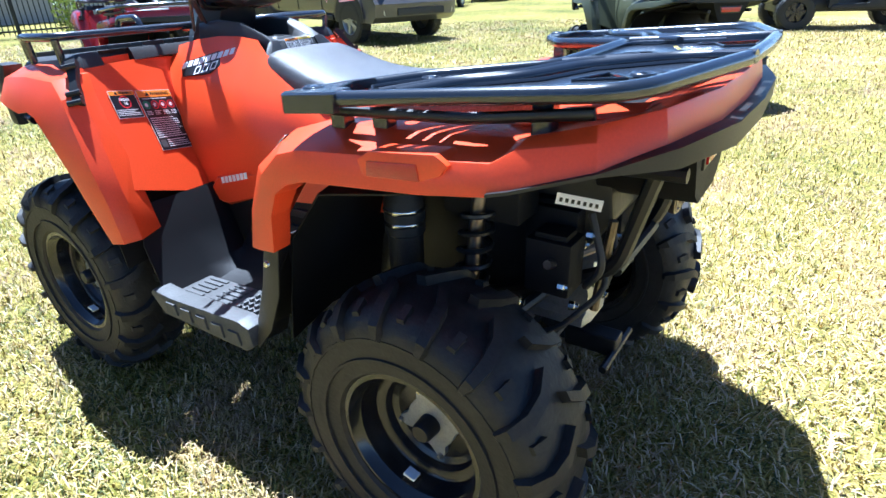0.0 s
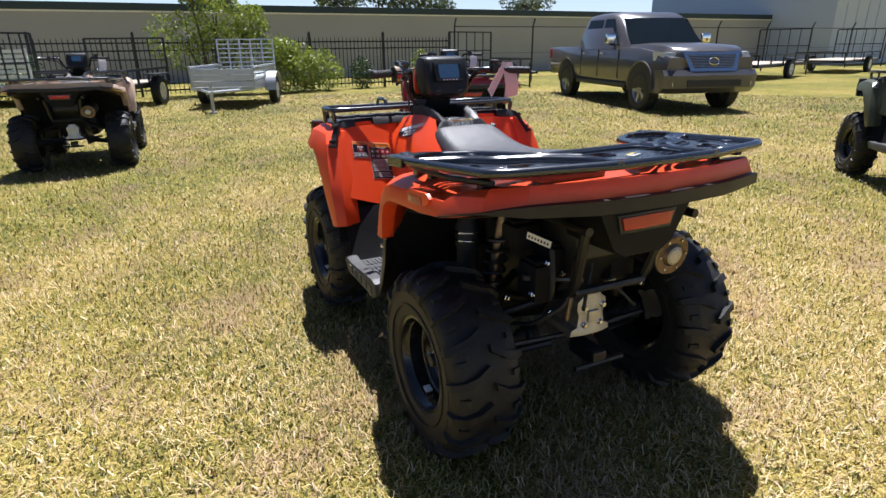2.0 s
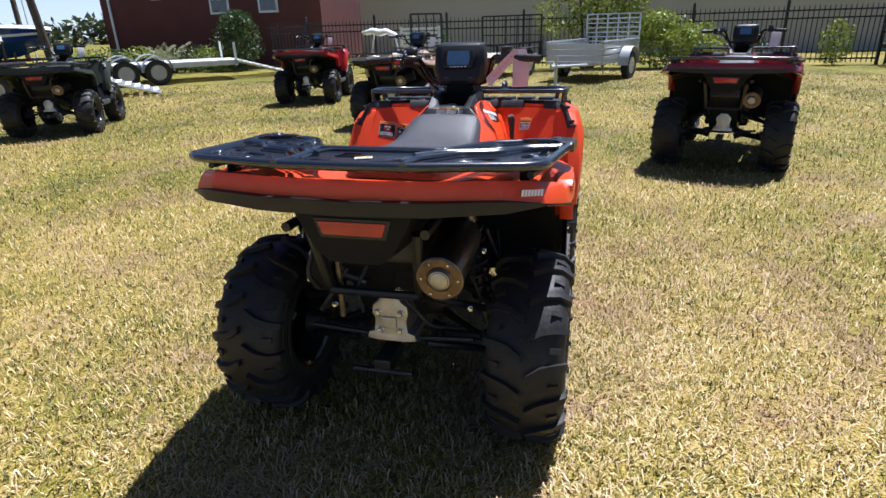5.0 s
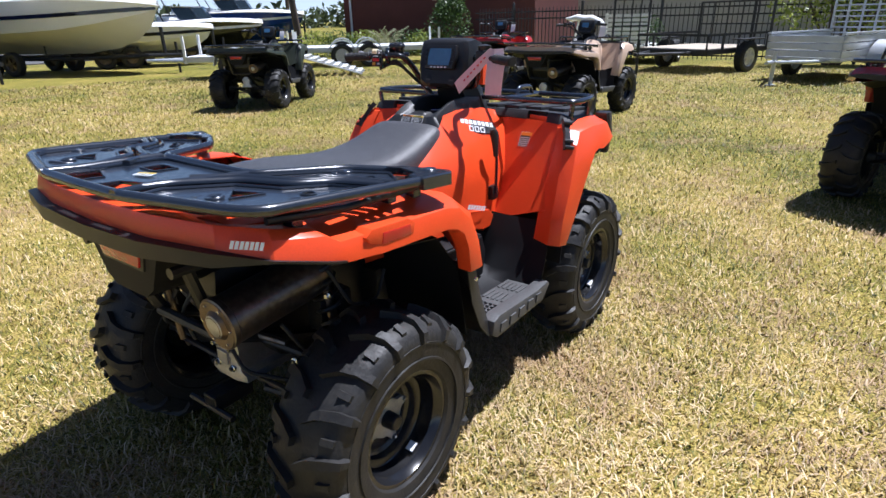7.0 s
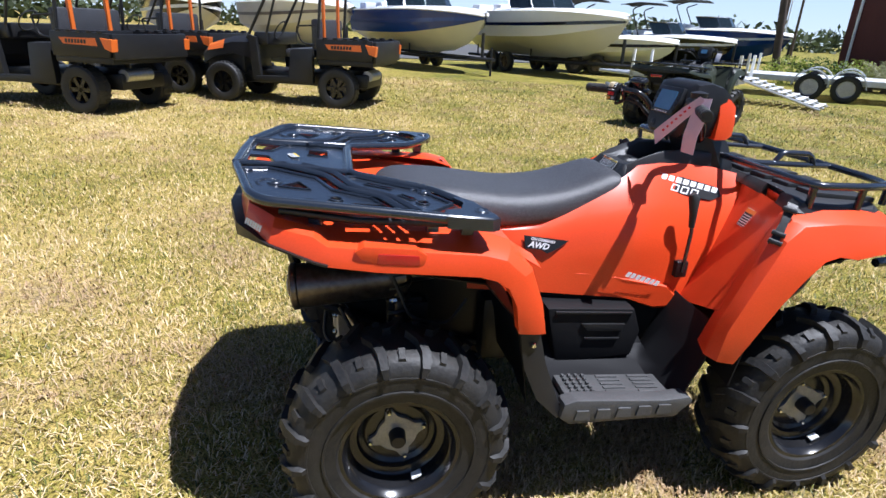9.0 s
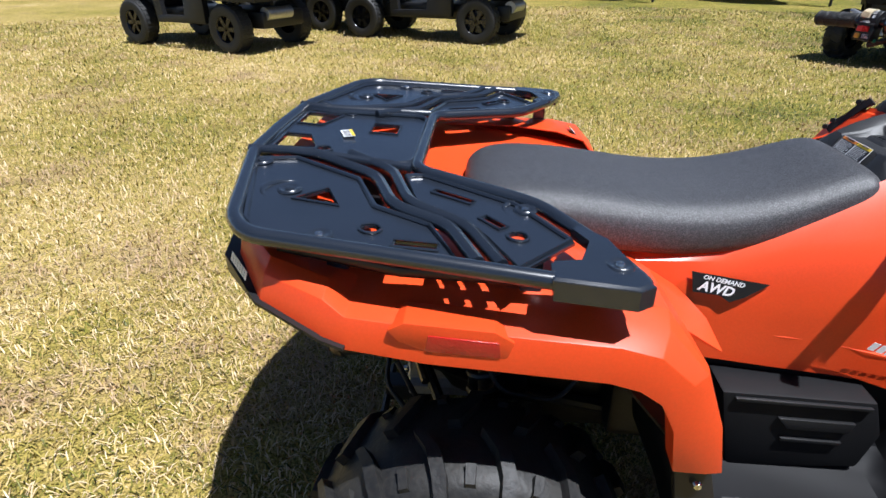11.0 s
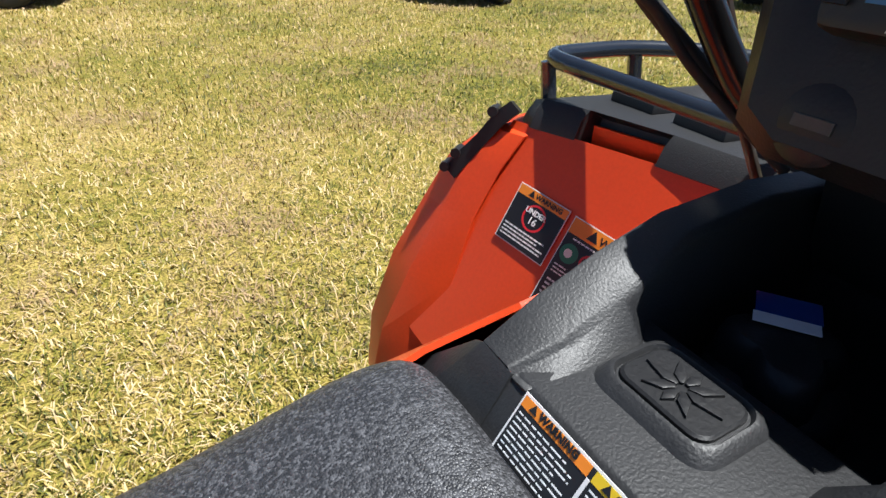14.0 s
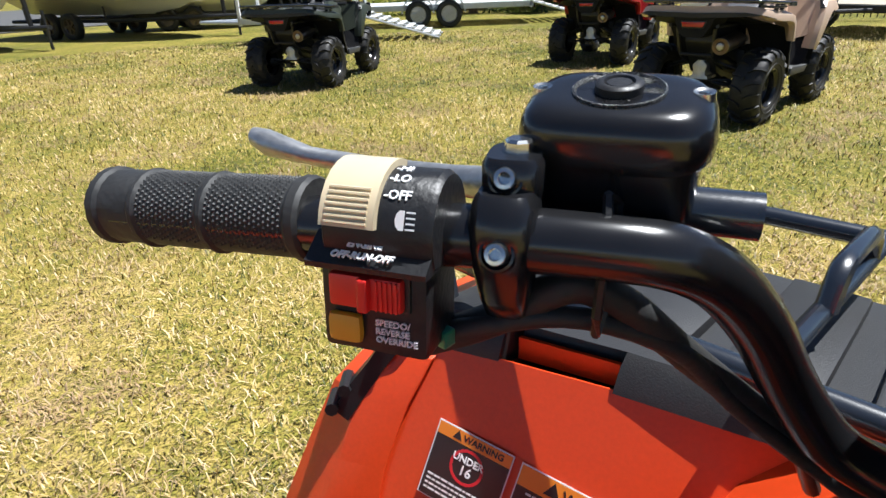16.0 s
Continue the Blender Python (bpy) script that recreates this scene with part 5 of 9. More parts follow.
        lathe(bm, [(0.0, 0.944), (0.028, 0.944), (0.037, 0.941), (0.042, 0.934), (0.043, 0.920), (0.040, 0.896)], 32, cap @ Matrix.Rotation(math.pi / 2, 4, "X"))
        kb = part("fuel_cap", bm, BLACK, con, "black plastic fuel cap with a winged grip", smooth=40)
        bm = B()
        tab = []
        for z, k in ((0.940, 1.0), (0.955, 0.96), (0.963, 0.90), (0.967, 0.78)):
            tab.append([cap @ Vector((k * r * math.cos(a), k * r * math.sin(a), z)) for a, r in ((radians(a), 0.023 + 0.016 * abs(math.cos(radians(1.5 * a + 30))) ** 1.5) for a in range(0, 360, 10))])
        rings(bm, tab)
        part("cap_grip", bm, BLACK, kb, "black three-winged grip", smooth=45)
        pm = frame_at((0.916, 0.036, 0.9685), (0.021, -0.030, 0.0), (0.03, 0.018, 0.004))
        bm = B()
        plate(bm, pm, 0.0, 0.036, 0.0, 0.009, 0.0, 0.0008)
        nt = part("paper_note", bm, TAG_WHITE, kb, "folded white and blue paper")
        bm = B()
        plate(bm, pm, 0.001, 0.037, 0.009, 0.028, 0.0004, 0.0010)
        part("blue_print", bm, GEL_BLUE, nt, "blue printed side")
    # dark cowl under the handlebar
    bm = B()
    secs = []
    for z, x0, x1, w in ((0.95, 1.04, 1.17, 0.105), (1.03, 1.00, 1.14, 0.092), (1.08, 0.99, 1.11, 0.075), (1.12, 0.975, 1.10, 0.07)):
        secs.append([(x0, -w * 0.7, z), (x0, w * 0.7, z), ((x0 + x1) / 2, w, z), (x1, w * 0.7, z), (x1, -w * 0.7, z), ((x0 + x1) / 2, -w, z)])
    rings(bm, secs)
    part("steering_cowl", bm, BLACK, root, "black rubber steering cowl", smooth=40)
    # seat
    bm = B()
    secs = []
    for x, w, zt, zb in ((-0.030, 0.095, 0.880, 0.852), (-0.023, 0.145, 0.902, 0.842), (0.02, 0.178, 0.924, 0.832), (0.10, 0.188, 0.926, 0.815), (0.22, 0.190, 0.917, 0.798), (0.34, 0.188, 0.897, 0.786), (0.46, 0.180, 0.894, 0.788), (0.56, 0.172, 0.908, 0.805), (0.65, 0.163, 0.936, 0.836), (0.712, 0.155, 0.957, 0.866), (0.742, 0.146, 0.951, 0.888), (0.750, 0.125, 0.938, 0.900)):
        h = zt - zb
        half = [(w * 0.93, zb), (w * 1.0, zb + h * 0.22), (w * 1.0, zb + h * 0.50), (w * 0.95, zb + h * 0.76), (w * 0.84, zb + h * 0.92), (w * 0.62, zb + h * 0.985), (w * 0.30, zb + h * 1.0)]
        secs.append([(x, y, z) for y, z in half] + [(x, -y, z) for y, z in half[::-1]])
    rings(bm, secs)
    st_ = part("seat", bm, SEAT, root, "grained black vinyl seat", smooth=180)
    sub = st_.modifiers.new("round", "SUBSURF")
    sub.levels = sub.render_levels = 2 if hero else 1
    steering(root, hero, paint, dark)
    return root


def rear_rack(root, hero):
    def zr(x):
        return 0.958 - 0.080 * x

    def P(x, y, dz=0.0):
        return (x, y, zr(x) + dz)
    half = [(-0.420, 0.0), (-0.416, 0.17), (-0.345, 0.450), (-0.308, 0.498), (0.088, 0.540), (0.205, 0.548), (0.219, 0.53), (0.182, 0.432), (0.100, 0.300), (-0.112, 0.192)]
    loop = [P(x, y) for x, y in half] + [P(x, -y) for x, y in half[:0:-1]]
    bm = B()
    pts = [Vector(p) for p in loop]
    path = smooth_path(pts[-1:] + pts + pts[:2], 0.035)
    tube(bm, path[3:-2], 0.0125, 10)
    rk = part("rear_carrier", bm, RACK, root, "black powder-coated steel rear carrier", smooth=45)

    def panel(name, poly, holes, label="pressed black steel carrier plate"):
        """A pressed plate with cut-outs."""
        bm = B()
        loops = []
        for ring in [poly] + holes:
            vs = [bm.verts.new(P(x, y, -0.003)) for x, y in ring]
            es = [bm.edges.new((vs[i], vs[(i + 1) % len(vs)])) for i in range(len(vs))]
            loops += es
        r = bmesh.ops.triangle_fill(bm, use_beauty=True, edges=loops)
        fs = [g for g in r["geom"] if isinstance(g, bmesh.types.BMFace)]
        bmesh.ops.recalc_face_normals(bm, faces=fs)
        bmesh.ops.solidify(bm, geom=fs, thickness=0.005)
        # rolled rim and rims of the cut-outs
        for ring, rad in [(poly, 0.0045)] + [(h, 0.0022) for h in holes if hero]:
            cen = Vector((sum(q[0] for q in ring) / len(ring), sum(q[1] for q in ring) / len(ring)))
            pts = [Vector(P(*(Vector(q) + (cen - Vector(q)).normalized() * 0.008 * (1 if rad > 0.004 else -0.4)), -0.001)) for q in ring]
            tube(bm, pts + pts[:1], rad, 6)
        return part(name, bm, RACK, rk, label, smooth=30)

    def circle(cx, cy, r, n=14):
        return [(cx + r * math.cos(2 * math.pi * k / n), cy + r * math.sin(2 * math.pi * k / n)) for k in range(n)]

    def slot(x0, y0, x1, y1, w):
        d = Vector((x1 - x0, y1 - y0)).normalized()
        o = Vector((-d.y, d.x)) * w
        return [(x0 + o.x, y0 + o.y), (x0 - o.x, y0 - o.y), (x1 - o.x, y1 - o.y), (x1 + o.x, y1 + o.y)]

    for s in (1, -1):
        f = lambda ring: [(x, s * y) for x, y in ring]
        # outer plate, from the corner to the stepped channel
        poly = [(-0.405, 0.200), (-0.335, 0.175), (-0.200, 0.250), (-0.150, 0.365), (-0.060, 0.415), (-0.015, 0.520), (-0.300, 0.492), (-0.335, 0.450)]
        panel("carrier_plate", f(poly), [f([(-0.285, 0.360), (-0.243, 0.310), (-0.213, 0.372)]), f(circle(-0.150, 0.440, 0.013)), f(slot(-0.110, 0.478, -0.052, 0.478, 0.010))])
        # inner plate
        poly = [(-0.130, 0.215), (-0.100, 0.205), (0.070, 0.300), (0.145, 0.420), (0.060, 0.522), (0.020, 0.440), (-0.005, 0.415), (-0.095, 0.350)]
        panel("carrier_plate", f(poly), [f(slot(-0.070, 0.277, -0.008, 0.310, 0.008)), f(circle(0.062, 0.420, 0.013)), f(slot(0.012, 0.365, 0.040, 0.395, 0.008))])
        # tip plate
        bm = B()
        tip = [(0.098, 0.556), (0.205, 0.562), (0.226, 0.546), (0.190, 0.424), (0.150, 0.388), (0.140, 0.402), (0.160, 0.440), (0.140, 0.500), (0.100, 0.512)]
        rings(bm, [[P(x, s * y, -0.004) for x, y in tip], [P(x, s * y, 0.009) for x, y in tip], [P(0.165 + (x - 0.165) * 0.93, s * (0.48 + (y - 0.48) * 0.96), 0.0125) for x, y in tip]])
        edge = [(0.100, 0.557), (0.205, 0.563), (0.228, 0.546), (0.214, 0.50), (0.204, 0.50), (0.214, 0.540), (0.200, 0.548), (0.100, 0.543)]
        rings(bm, [[P(x, s * y, -0.020) for x, y in edge], [P(x, s * y, 0.008) for x, y in edge]])
        part("carrier_tip", bm, RACK, rk, "folded black steel end plate", smooth=30)
        # stepped channel bars
        for off, a in ((0.0, [(-0.36, 0.16), (-0.30, 0.165), (-0.175, 0.245), (-0.128, 0.365), (-0.040, 0.415), (0.005, 0.520)]), (1, [(-0.24, 0.145), (-0.15, 0.215), (-0.105, 0.350), (-0.012, 0.412), (0.036, 0.522)])):
            bm = B()
            tube(bm, [P(x, s * y, 0.003) for x, y in a], 0.0105, 8, 0.03)
            part("carrier_bar", bm, RACK, rk, "", smooth=45)
        for x, y in ((-0.214, 0.478), (0.190, 0.505), (0.078, 0.322), (-0.300, 0.330), (-0.385, 0.215)):
            bm = B()
            lathe(bm, [(0.0, 0.001), (0.002, 0.001), (0.0028, 0.0035), (0.0055, 0.0032), (0.0068, 0.0012), (0.0068, -0.002)], 14, Matrix.Translation(P(x, s * y, 0.013 if x > 0.15 else 0.0)) @ Matrix.Rotation(radians(90), 4, "X"))
            bt = part("carrier_bolt", bm, BRIGHT if x > -0.3 else RACK, rk, "", smooth=40)
            bm = B()
            lathe(bm, [(0.0065, 0.0006), (0.010, 0.0004), (0.013, 0.0022), (0.0165, 0.0026), (0.019, 0.0008), (0.020, -0.002)], 18, Matrix.Translation(P(x, s * y, 0.013 if x > 0.15 else 0.0)) @ Matrix.Rotation(radians(90), 4, "X"))
            part("bolt_boss", bm, RACK, bt, "", smooth=40)
        # pressed swages beside the bolts
        if hero:
            for cx, cy, rr, a0, a1, w in ((-0.300, 0.330, 0.042, 130, 265, 0.007), (0.078, 0.322, 0.034, 150, 300, 0.006), (-0.214, 0.478, 0.030, 20, 150, 0.0055)):
                bm = B()
                n = 14
                arc = [P(cx + rr * math.cos(radians(a0 + (a1 - a0) * k / n)), s * (cy + rr * math.sin(radians(a0 + (a1 - a0) * k / n))), -0.004) for k in range(n + 1)]
                tube(bm, arc, [w * max(0.25, math.sin(math.pi * k / n)) for k in range(n + 1)], 10)
                part("pressed_swage", bm, RACK, rk, "", smooth=60)
        # supports down to the fender
        for x, y in ((-0.20, 0.44), (0.08, 0.46), (0.165, 0.47)):
            bm = B()
            box(bm, x - 0.016, x + 0.016, min(s * (y - 0.014), s * (y + 0.014)), max(s * (y - 0.014), s * (y + 0.014)), 0.880, zr(x) - 0.004, 0.004)
            part("carrier_foot", bm, RACK, rk)
        bm = B()
        tube(bm, [(-0.28, s * 0.46, 0.948), (-0.10, s * 0.492, 0.930), (0.18, s * 0.495, 0.918)], 0.009, 8)
        part("carrier_rail", bm, CHASSIS, rk, "", smooth=45)
    # middle plate
    poly = [(-0.415, 0.165), (-0.415, -0.165), (-0.33, -0.150), (-0.14, -0.190), (-0.118, -0.165), (-0.118, 0.165), (-0.14, 0.190), (-0.33, 0.150)]
    panel("carrier_plate", poly, [[(-0.395, 0.125), (-0.395, 0.04), (-0.345, 0.04), (-0.315, 0.125)], slot(-0.205, 0.085, -0.205, 0.02, 0.028), circle(-0.30, -0.115, 0.013), circle(-0.30, 0.148, 0.008), slot(-0.20, -0.155, -0.165, -0.16, 0.008), [(-0.395, -0.125), (-0.395, -0.04), (-0.345, -0.04), (-0.315, -0.115), (-0.33, -0.12)]])
    for s in (1, -1):
        bm = B()
        tube(bm, [P(-0.425, s * 0.172, 0.002), P(-0.34, s * 0.158, 0.002), P(-0.12, s * 0.195, 0.002)], 0.011, 8)
        part("carrier_bar", bm, RACK, rk, "", smooth=45)
        bm = B()
        tube(bm, [P(-0.33, s * 0.145, 0.0), P(-0.145, s * 0.172, 0.0), P(-0.122, s * 0.15, 0.0), P(-0.122, 0, 0.0)], 0.006, 8, 0.02)
        part("carrier_bead", bm, RACK, rk, "", smooth=45)
    if hero:
        bm = B()
        q = frame_at(P(-0.275, -0.012, 0.0005), (0.03, 0.012, 0), (-0.01, 0.03, 0))
        plate(bm, q, -0.012, 0.012, -0.024, 0.024, 0.0, 0.0012)
        dl = part("carrier_label", bm, WHITE_PRINT, rk, "white load label")
        bm = B()
        for k in range(6):
            plate(bm, q, -0.010, 0.008, -0.021 + k * 0.0072, -0.018 + k * 0.0072, 0.0012, 0.0016)
        part("fine_print", bm, DECAL_BLACK, dl)
        bm = B()
        plate(bm, q, 0.006, 0.012, -0.024, 0.024, 0.0012, 0.0016)
        part("label_header", bm, DECAL_YELLOW, dl)


def steering(root, hero, paint, dark):
    """Handlebar with grips, switch box, reservoir and lever, and the instrument pod."""
    bm = B()
    half = [(0.796, 0.371, 1.174), (0.836, 0.285, 1.177), (0.872, 0.208, 1.180), (0.891, 0.177, 1.178), (0.911, 0.166, 1.164), (0.931, 0.157, 1.141), (0.952, 0.148, 1.108), (0.972, 0.125, 1.065), (0.99, 0.0, 1.055)]
    tube(bm, smooth_path(half + [(x, -y, z) for x, y, z in half[-2::-1]], 0.03), 0.0112, 12)
    bar = part("handlebar", bm, RIM, root, "black steel handlebar", smooth=45)
    for s in (1, -1):
        a, b = Vector((0.795, s * 0.373, 1.174)), Vector((0.838, s * 0.281, 1.177))
        d = (b - a)
        bm = B()
        n = 60
        pts, rs = [], []
        for i in range(n + 1):
            t = i / n
            pts.append(a + d * t)
            r = 0.0158 + (0.0011 if i in (1, 2, 3, 14, 15, 34, 35, 57, 58, 59) else 0) - (0.003 if i in (0,) else 0)
            rs.append(r)
        tube(bm, pts, rs, 20)
        tube(bm, [a - d.normalized() * 0.002, a], 0.014, 16)
        g = part("grip", bm, RUBBER, root, "ribbed black rubber handlebar grip", smooth=30)
        if hero and s > 0:
            bm = B()
            # knurled bumps in two bands
            u = d.normalized()
            v = u.cross(Vector((0, 0, 1))).normalized()
            w = u.cross(v)
            for t0, t1 in ((0.27, 0.555), (0.60, 0.94)):
                kk = int((t1 - t0) * d.length / 0.0020)
                for i in range(kk):
                    for j in range(34):
                        an = math.pi * 2 * (j + 0.5 * (i % 2)) / 46 - 0.5
                        c = a + d * (t0 + (t1 - t0) * i / kk) + (v * math.cos(an) - w * math.sin(an)) * 0.0157
                        o = (v * math.cos(an) - w * math.sin(an))
                        q = u.cross(o)
                        vs = [bm.verts.new(c + u * 0.0009), bm.verts.new(c + q * 0.0010), bm.verts.new(c - u * 0.0009), bm.verts.new(c - q * 0.0010), bm.verts.new(c + o * 0.0007)]
                        for k in range(4):
                            bm.faces.new((vs[k], vs[(k + 1) % 4], vs[4]))
            part("grip_knurling", bm, RUBBER, g, "fine raised knurling")
    if hero:
        switch_box(root)
    else:
        bm = B()
        box(bm, 0.815, 0.855, 0.235, 0.272, 1.15, 1.205, 0.006)
        part("switch_box", bm, BLACK, root, "", smooth=30)
    # brake reservoir and lever
    bm = B()
    q = frame_at((0.909, 0.198, 1.198), (0.022, -0.058, 0.0), (0.058, 0.022, 0.012))

    def rounded(a, b, n=32):
        out = []
        for i in range(n):
            c, d = math.cos(2 * math.pi * i / n), math.sin(2 * math.pi * i / n)
            out.append((a * math.copysign(abs(c) ** 0.55, c), b * math.copysign(abs(d) ** 0.62, d)))
        return out
    body_poly = rounded(0.0300, 0.0225)
    secs = []
    for z, k in ((-0.030, 0.70), (-0.027, 0.86), (-0.020, 0.93), (0.0, 0.955), (0.009, 0.97)):
        secs.append([q @ Vector((x * k, y * k, z)) for x, y in body_poly])
    rings(bm, secs)
    rv = part("brake_reservoir", bm, RIM, root, "gloss black brake fluid reservoir", smooth=35)
    if hero:
        bm = B()
        secs = []
        for z, k in ((0.007, 1.02), (0.009, 1.06), (0.0145, 1.07), (0.0190, 1.04), (0.0225, 0.98), (0.0248, 0.88), (0.0258, 0.74), (0.0260, 0.55)):
            secs.append([q @ Vector((x * k, y * k, z)) for x, y in body_poly])
        rings(bm, secs)
        lid = part("reservoir_lid", bm, RIM, rv, "gloss black lid with an oval cap", smooth=40)
        bm = B()
        lathe(bm, [(0.0152, -0.001), (0.0152, 0.0006), (0.0146, 0.0008), (0.0138, -0.0002), (0.0, -0.0002)], 28, q @ Matrix.Translation((0.0, 0, 0.0262)) @ Matrix.Rotation(radians(90), 4, "X"))
        part("lid_ring", bm, mat("stippled_black_casting", (0.022, 0.021, 0.020), 0.3, var=0.8, scale=300, bump=3.0, bscale=900, spec=0.8), lid, "rough grey cast ring", smooth=40)
        bm = B()
        lathe(bm, [(0.0080, -0.001), (0.0078, 0.0022), (0.0068, 0.0030), (0.0052, 0.0030), (0.0046, 0.0018), (0.0040, 0.0026), (0.0, 0.0028)], 24, q @ Matrix.Translation((0.0, 0, 0.0262)) @ Matrix.Rotation(radians(90), 4, "X"))
        part("lid_cap", bm, BLACK, lid, "round black cap", smooth=40)
        for xx in (-0.026, 0.026):
            bm = B()
            lathe(bm, [(0.0, 0.0012), (0.0016, 0.0012), (0.002, 0.0022), (0.0034, 0.0026), (0.0038, 0.0)], 14, q @ Matrix.Translation((xx, 0.002, 0.0232)) @ Matrix.Rotation(radians(90), 4, "X"))
            part("lid_screw", bm, BRIGHT, lid, "bright screw", smooth=40)
    bm = B()
    tube(bm, [q @ Vector((0.02, 0.0, -0.017)), q @ Vector((0.050, 0.0, -0.017))], [0.0085, 0.0085], 14)
    part("brake_cylinder", bm, RACK, rv, "", smooth=40)
    # clamp round the bar: a rounded half towards the rider, a perch on top
    c = Vector((0.869, 0.214, 1.180))
    u = Vector((0.044, -0.090, 0.0)).normalized()
    m = frame_at(c, u, (0, 0, 1))
    if (m.to_3x3() @ Vector((0, 0, 1))).x > 0:
        m = m @ Matrix.Rotation(math.pi, 4, "Y")
    bm = B()
    secs = []
    for y, a, b in ((-0.033, 0.004, 0.004), (-0.031, 0.0075, 0.007), (-0.022, 0.0092, 0.012), (-0.010, 0.0108, 0.0165), (0.0, 0.0120, 0.0185), (0.008, 0.0120, 0.0180), (0.014, 0.0105, 0.0150), (0.0165, 0.0090, 0.0120)):
        secs.append([m @ Vector((px * a, y, pz * b)) for px, pz in rounded(1.0, 1.0, 20)])
    rings(bm, secs)
    cl = part("bar_clamp", bm, RIM, rv, "gloss black bar clamp", smooth=40)
    if hero:
        bm = B()
        secs = []
        for y, k in ((0.010, 0.9), (0.014, 1.0), (0.024, 1.0), (0.0265, 0.85)):
            secs.append([m @ Vector((px * k + 0.001, y, pz * k - 0.006)) for px, pz in rounded(0.0105, 0.0125, 20)])
        rings(bm, secs)
        pe = part("lever_perch", bm, RIM, rv, "gloss black lever perch", smooth=40)
        bm = B()
        lathe(bm, [(0.0, 0.0045), (0.0040, 0.0045), (0.0050, 0.0035), (0.0052, 0.0)], 8, m @ Matrix.Translation((0.002, 0.0262, -0.007)))
        part("perch_bolt", bm, BRIGHT, pe, "zinc plated bolt head", smooth=20)
        for y, z in ((0.0205, 0.0055), (0.0, 0.0185)):
            bm = B()
            q2 = m @ Matrix.Translation((0.0, y, z)) @ Matrix.Rotation(radians(68), 4, "X")
            lathe(bm, [(0.0, 0.0012), (0.0017, 0.0012), (0.0021, 0.0030), (0.0034, 0.0028), (0.0041, 0.0010), (0.0041, -0.002)], 16, q2)
            part("clamp_bolt", bm, BRIGHT, cl, "bright socket bolt", smooth=40)
            bm = B()
            lathe(bm, [(0.0044, -0.002), (0.0050, 0.0006), (0.0058, 0.0004), (0.0064, -0.003)], 18, q2)
            part("bolt_boss", bm, RIM, cl, "", smooth=40)
    bm = B()
    secs = []
    path = [(0.885, 0.220, 1.190), (0.893, 0.262, 1.182), (0.887, 0.300, 1.181), (0.873, 0.336, 1.184), (0.864, 0.358, 1.189), (0.862, 0.366, 1.191)]
    for k, p in enumerate(path):
        r = (0.009, 0.008, 0.0062, 0.0055, 0.0082, 0.006)[k]
        secs.append([Vector(p) + Vector((0.75 * math.cos(a2) * r, 0.3 * math.cos(a2) * r, math.sin(a2) * r * 0.8)) for a2 in (2 * math.pi * i / 12 for i in range(12))])
    rings(bm, secs)
    lv = part("brake_lever", bm, ALUMINIUM, root, "bare aluminium brake lever", smooth=60)
    # right side: throttle block
    bm = B()
    box(bm, 0.832, 0.872, -0.262, -0.212, 1.160, 1.205, 0.010)
    lathe(bm, [(0.0, 0.0), (0.022, 0.002), (0.024, 0.02), (0.0, 0.026)], 18, Matrix.Translation((0.86, -0.235, 1.20)) @ Matrix.Rotation(radians(90), 4, "X"))
    part("throttle_block", bm, BLACK, root, "black throttle housing", smooth=35)
    # cables
    for run, rad in (([(0.850, 0.245, 1.130), (0.868, 0.222, 1.140), (0.884, 0.195, 1.162), (0.900, 0.181, 1.148), (0.926, 0.168, 1.119), (0.960, 0.147, 1.082), (1.00, 0.10, 1.03)], 0.0068), ([(0.852, 0.238, 1.136), (0.880, 0.196, 1.150), (0.915, 0.168, 1.130), (0.950, 0.150, 1.085), (1.0, 0.09, 1.02)], 0.0042)) if hero else (([(0.835, 0.232, 1.152), (0.872, 0.19, 1.150), (0.95, 0.13, 1.07), (1.0, 0.10, 1.02)], 0.007),):
        bm = B()
        tube(bm, smooth_path(run, 0.02), rad, 10)
        part("cable", bm, RUBBER, root, "black sheathed cable", smooth=45)
    if hero:
        bm = B()
        tube(bm, smooth_path([(0.962, 0.150, 1.135), (0.975, 0.145, 1.11), (0.99, 0.135, 1.06), (1.02, 0.12, 1.0)], 0.03), 0.0045, 8)
        part("brake_hose", bm, STEEL_DARK, root, "braided metal brake hose", smooth=45)
        for yy, zz in ((0.186, 1.152),):
            bm = B()
            tube(bm, [(0.884, yy, 1.195), (0.878, yy - 0.004, 1.185), (0.876, yy - 0.004, 1.155), (0.884, yy, 1.142), (0.892, yy, 1.155), (0.892, yy, 1.19), (0.884, yy, 1.195)], 0.0018, 6)
            part("cable_tie", bm, BLACK, root, "")
        bm = B()
        box(bm, 0.848, 0.854, 0.226, 0.232, 1.136, 1.143, 0.001)
        part("cable_plug", bm, DECAL_GREEN, root, "small green cable plug")
    # instrument pod
    bm = B()
    secs = []
    for x, dz, w, zt, zb in ((0.925, 0.0, 0.100, 1.218, 1.075), (0.938, 0.0, 0.114, 1.230, 1.060), (0.98, 0.0, 0.119, 1.236, 1.054), (1.03, 0.0, 0.112, 1.222, 1.055), (1.07, 0.0, 0.098, 1.195, 1.062), (1.09, 0.0, 0.08, 1.175, 1.08)):
        h = zt - zb
        half = [(0.70, 0.0), (0.90, 0.08), (1.0, 0.42), (0.98, 0.80), (0.92, 0.97), (0.7, 1.0)]
